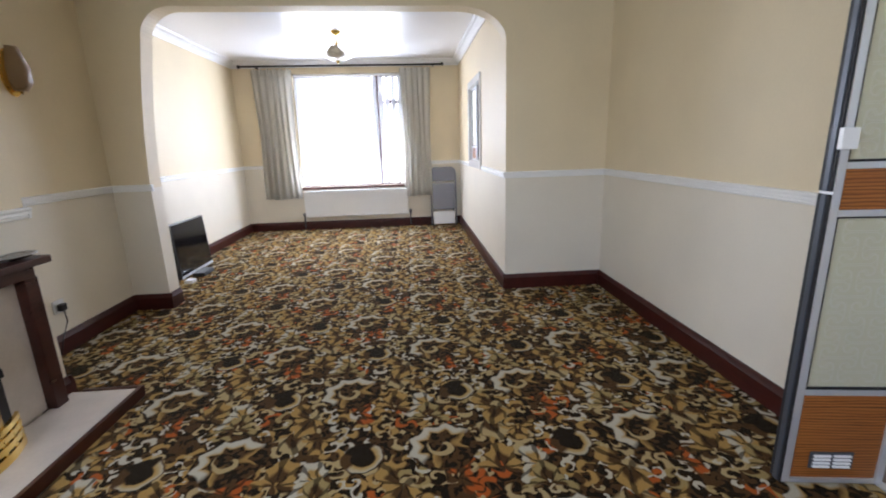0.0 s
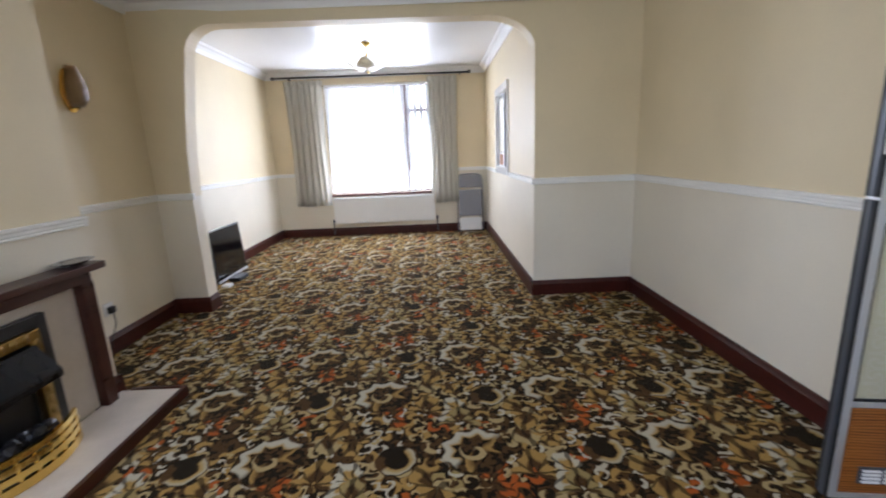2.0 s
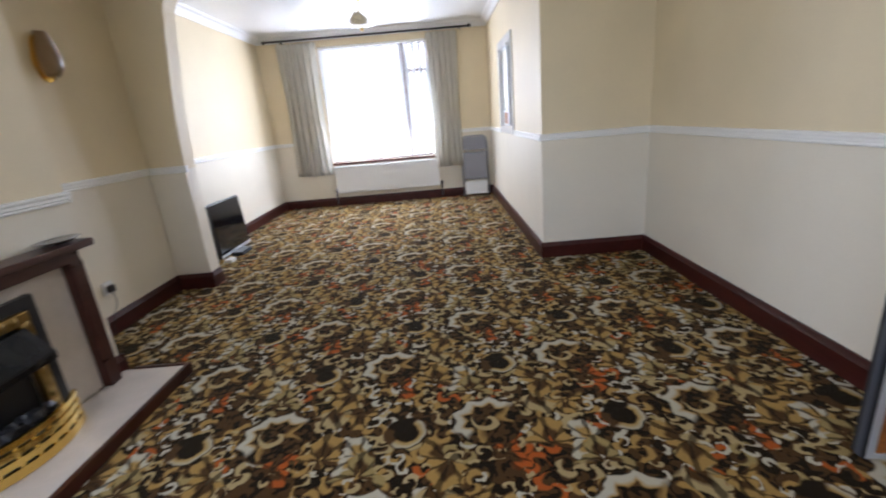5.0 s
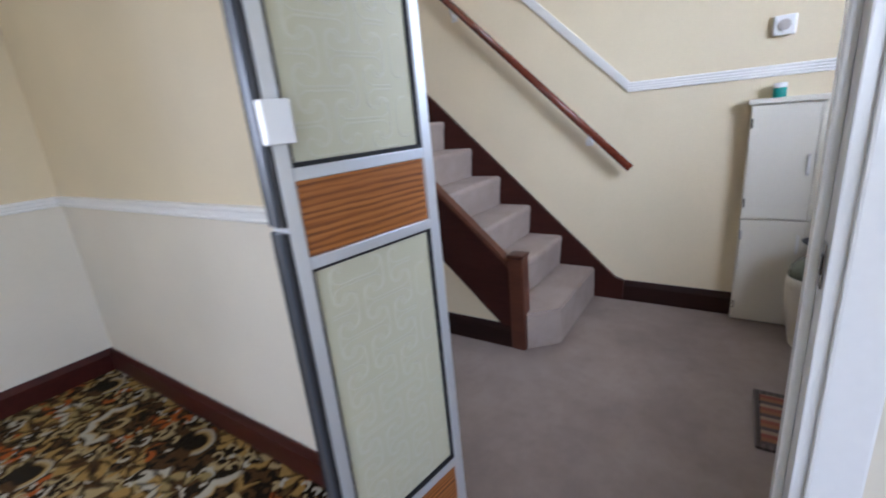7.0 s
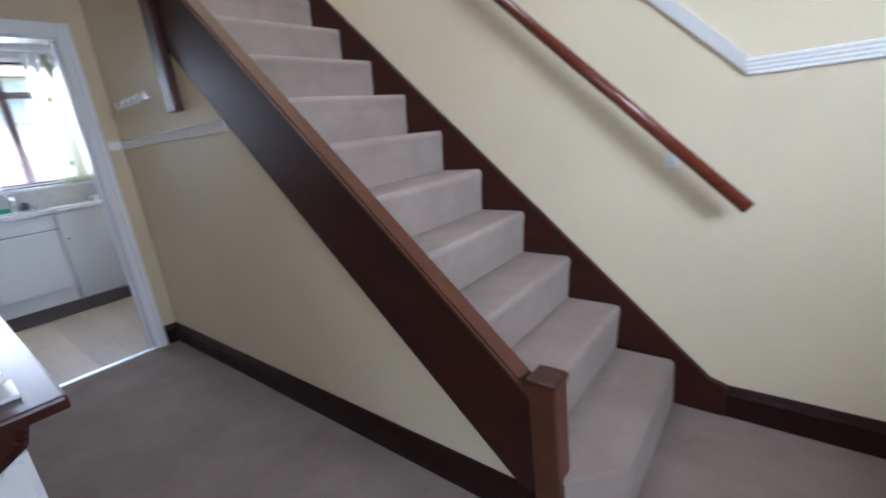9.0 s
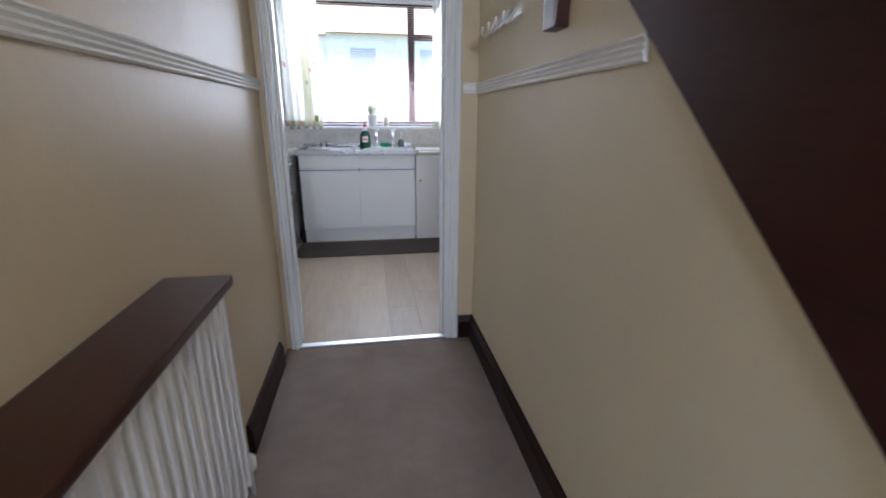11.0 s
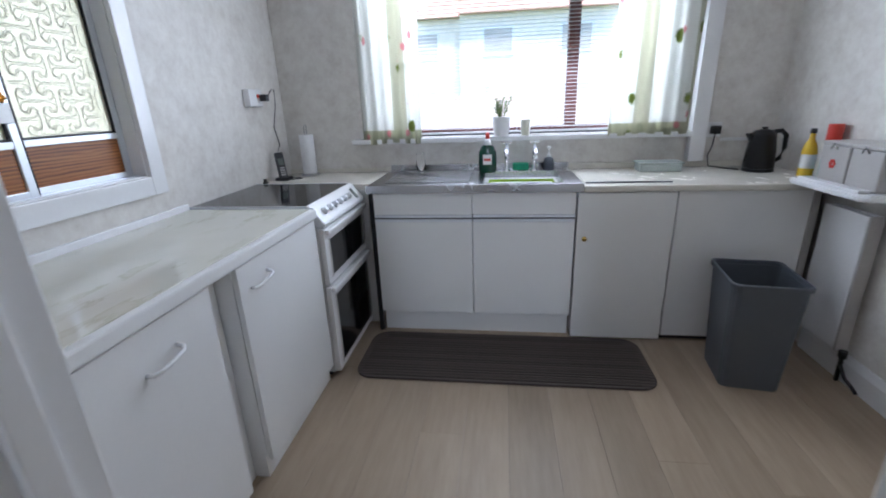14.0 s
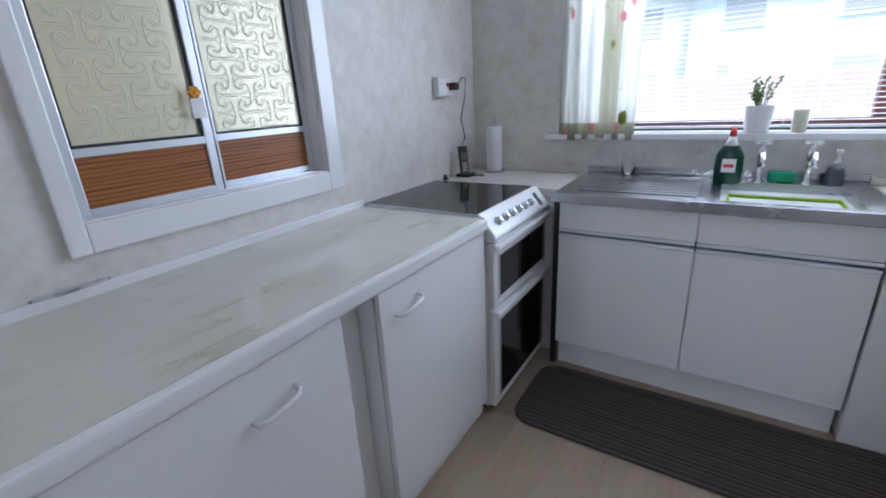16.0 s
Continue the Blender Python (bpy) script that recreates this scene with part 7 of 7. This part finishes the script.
def waste_bin():
    t = thing("waste_bin", (4.0, 6.5, 0), "dark grey square plastic waste bin standing open", "bin")
    turn = Matrix.Translation((4.005, 6.51, 0)) @ Matrix.Rotation(radians(-8), 4, "Z")
    bm = bmesh.new()
    w0, w1, d0, d1, h = 0.125, 0.155, 0.11, 0.175, 0.55

    def ring(wx, dy, z, r):
        out = []
        for cx, cy, a0 in ((1, 1, 0), (-1, 1, 90), (-1, -1, 180), (1, -1, 270)):
            for k in range(4):
                a = radians(a0 + 30 * k)
                out.append(bm.verts.new((cx * (wx - r) + r * math.cos(a), cy * (dy - r) + r * math.sin(a), z)))
        return out
    def skin(rings, closed):
        for a, b in zip(rings, rings[1:] + rings[:1] if closed else rings[1:]):
            n = len(a)
            for i in range(n):
                bm.faces.new((a[i], a[(i + 1) % n], b[(i + 1) % n], b[i]))
        if not closed:
            bm.faces.new(list(reversed(rings[0])))
            bm.faces.new(rings[-1])
        bmesh.ops.recalc_face_normals(bm, faces=bm.faces[:])
        bmesh.ops.transform(bm, matrix=turn, verts=bm.verts[:])
    skin([ring(w0, d0 + 0.03, 0, 0.03), ring(w0 + 0.003, d0 + 0.034, 0.05, 0.031), ring(w1 - 0.004, d1 - 0.004, h - 0.023, 0.035), ring(w1 - 0.009, d1 - 0.009, h - 0.023, 0.032), ring(w0 - 0.004, d0 + 0.026, 0.01, 0.026)], False)
    part("bin_body", bm, "bin", t)
    bm = bmesh.new()
    skin([ring(w1 - 0.008, d1 - 0.008, h - 0.022, 0.034), ring(w1 + 0.005, d1 + 0.005, h - 0.022, 0.036), ring(w1 + 0.006, d1 + 0.006, h - 0.004, 0.036), ring(w1 + 0.002, d1 + 0.002, h, 0.035), ring(w1 - 0.007, d1 - 0.007, h - 0.002, 0.032)], True)
    part("rim", bm, "bin", t, "rolled plastic rim")


waste_bin()


def rounded_mat():
    t = thing("kitchen_mat", (2.8, 6.56, 0), "long brown ribbed mat with rounded corners before the sink", "mat")
    x0, x1, y0, y1, r = 2.03, 3.58, 6.315, 6.80, 0.10
    pts = []
    for cx, cy, a0 in ((x1 - r, y1 - r, 0), (x0 + r, y1 - r, 90), (x0 + r, y0 + r, 180), (x1 - r, y0 + r, 270)):
        for k in range(7):
            a = radians(a0 + 15 * k)
            pts.append((cx + r * math.cos(a), cy + r * math.sin(a)))
    part("mat_base", prism(bmesh.new(), pts, "z", 0.0, 0.009, bevel=0.003), "mat_brown", t)
    for i in range(24):
        y = y0 + 0.03 + (y1 - y0 - 0.06) * i / 23
        inset = 0.035 if 2 < i < 21 else 0.09
        part("rib", boxes((x0 + inset, x1 - inset, y - 0.006, y + 0.006, 0.0092, 0.0125)), "mat_brown", t)


rounded_mat()
lc = thing("light_cord", (KX0, 5.33, WT), "clear plastic clip lying on the back of the worktop", "clip")
part("clip_body", tube(bmesh.new(), [(1.318 + 0.013 * math.sin(math.pi * k / 8), 5.20 + 0.085 * math.cos(math.pi * k / 8), WT + 0.033) for k in range(17)], 0.0035, 8), "dishglass", lc)
part("clip_bar", boxes((1.309, 1.330, 5.165, 5.215, WT + 0.0285, WT + 0.036), bevel=0.003), "dishglass", lc)


# ---------- outside ----------
def far_house(x, y, w, h):
    t = thing("terraced_house", (x, y, -0.2), "pale rendered house with a brown tiled roof beyond the gardens", "house", "houses behind the garden")
    part("wall", boxes((x - w / 2, x + w / 2, y, y + 7, -0.2, h)), "render", t)
    bm = bmesh.new()
    prism(bm, [(y - 0.4, h), (y + 3.5, h + 2.6), (y + 7.4, h)], "x", x - w / 2, x + w / 2)
    part("roof", bm, "tile", t)
    for i in range(2):
        for z in (0.9, 3.4):
            cx = x - w / 4 + i * w / 2
            wn = part("window", boxes((cx - 0.75, cx + 0.75, y - 0.05, y - 0.001, z, z + 1.25), bevel=0.01), "gloss", t)
            part("pane", boxes((cx - 0.65, cx + 0.65, y - 0.06, y - 0.051, z + 0.1, z + 1.15)), "grit", wn)
    part("chimney", boxes((x - 0.4, x + 0.4, y + 3.1, y + 3.9, h + 2.0, h + 3.6)), "brick", t)


for i in range(5):
    far_house(-10 + 7.2 * i, 27 + 0.8 * (i % 2), 7.15, 5.2)
gw = thing("garden_wall", (2, 16, -0.2), "low red brick garden wall with a red-brown board fence on top", "wall")
me = mesh_of("brick", boxes((0, 0.215, 0, 0.10, 0, 0.065), bevel=0.004), "brick")
part("wall_core", boxes((-9, 13, 16.01, 16.09, -0.2, 0.75)), "render", gw)
for r in range(9):
    for c in range(30):
        ob = new("brick", me)
        ob.parent = gw
        ob.matrix_parent_inverse = gw.matrix_world.inverted()
        ob.location = (-1.0 + 0.227 * c + (0.113 if r % 2 else 0), 15.99, -0.05 + 0.078 * r)
for i in range(40):
    part("fence_slat", boxes((-4 + 0.3 * i, -3.715 + 0.3 * i, 16.03, 16.06, 0.76, 1.5), bevel=0.006), "fencewood", gw, "weathered red-brown fence board")

# ---------- kitchen floor ----------
kf = solid("floor_kitchen", boxes((KX0 - 0.05, KX1 + 0.1, KD + 0.04, KY1 + 0.1, -0.2, -0.006)), "darkmetal", "pale beech laminate plank floor", "floor", "structure")
rng = random.Random(5)
PW = 0.192
meshes = {}
for c in range(17):
    x0 = KX0 + PW * c
    x1 = min(x0 + PW, KX1)
    if x1 - x0 < 0.02:
        continue
    y = KD + 0.03 - rng.uniform(0.0, 0.9)
    while y < KY1:
        a, b = max(y, KD + 0.03), min(y + 1.28, KY1)
        if b - a > 0.02:
            key = (round(x1 - x0, 3), round(b - a, 3))
            if key not in meshes:
                meshes[key] = mesh_of("plank", boxes((0.0003, key[0] - 0.0003, 0.0003, key[1] - 0.0003, -0.0055, 0.0), bevel=0.0007), "plank")
            ob = new("plank", meshes[key])
            ob.parent = kf
            ob.location = (x0, a, 0)
        y += 1.28
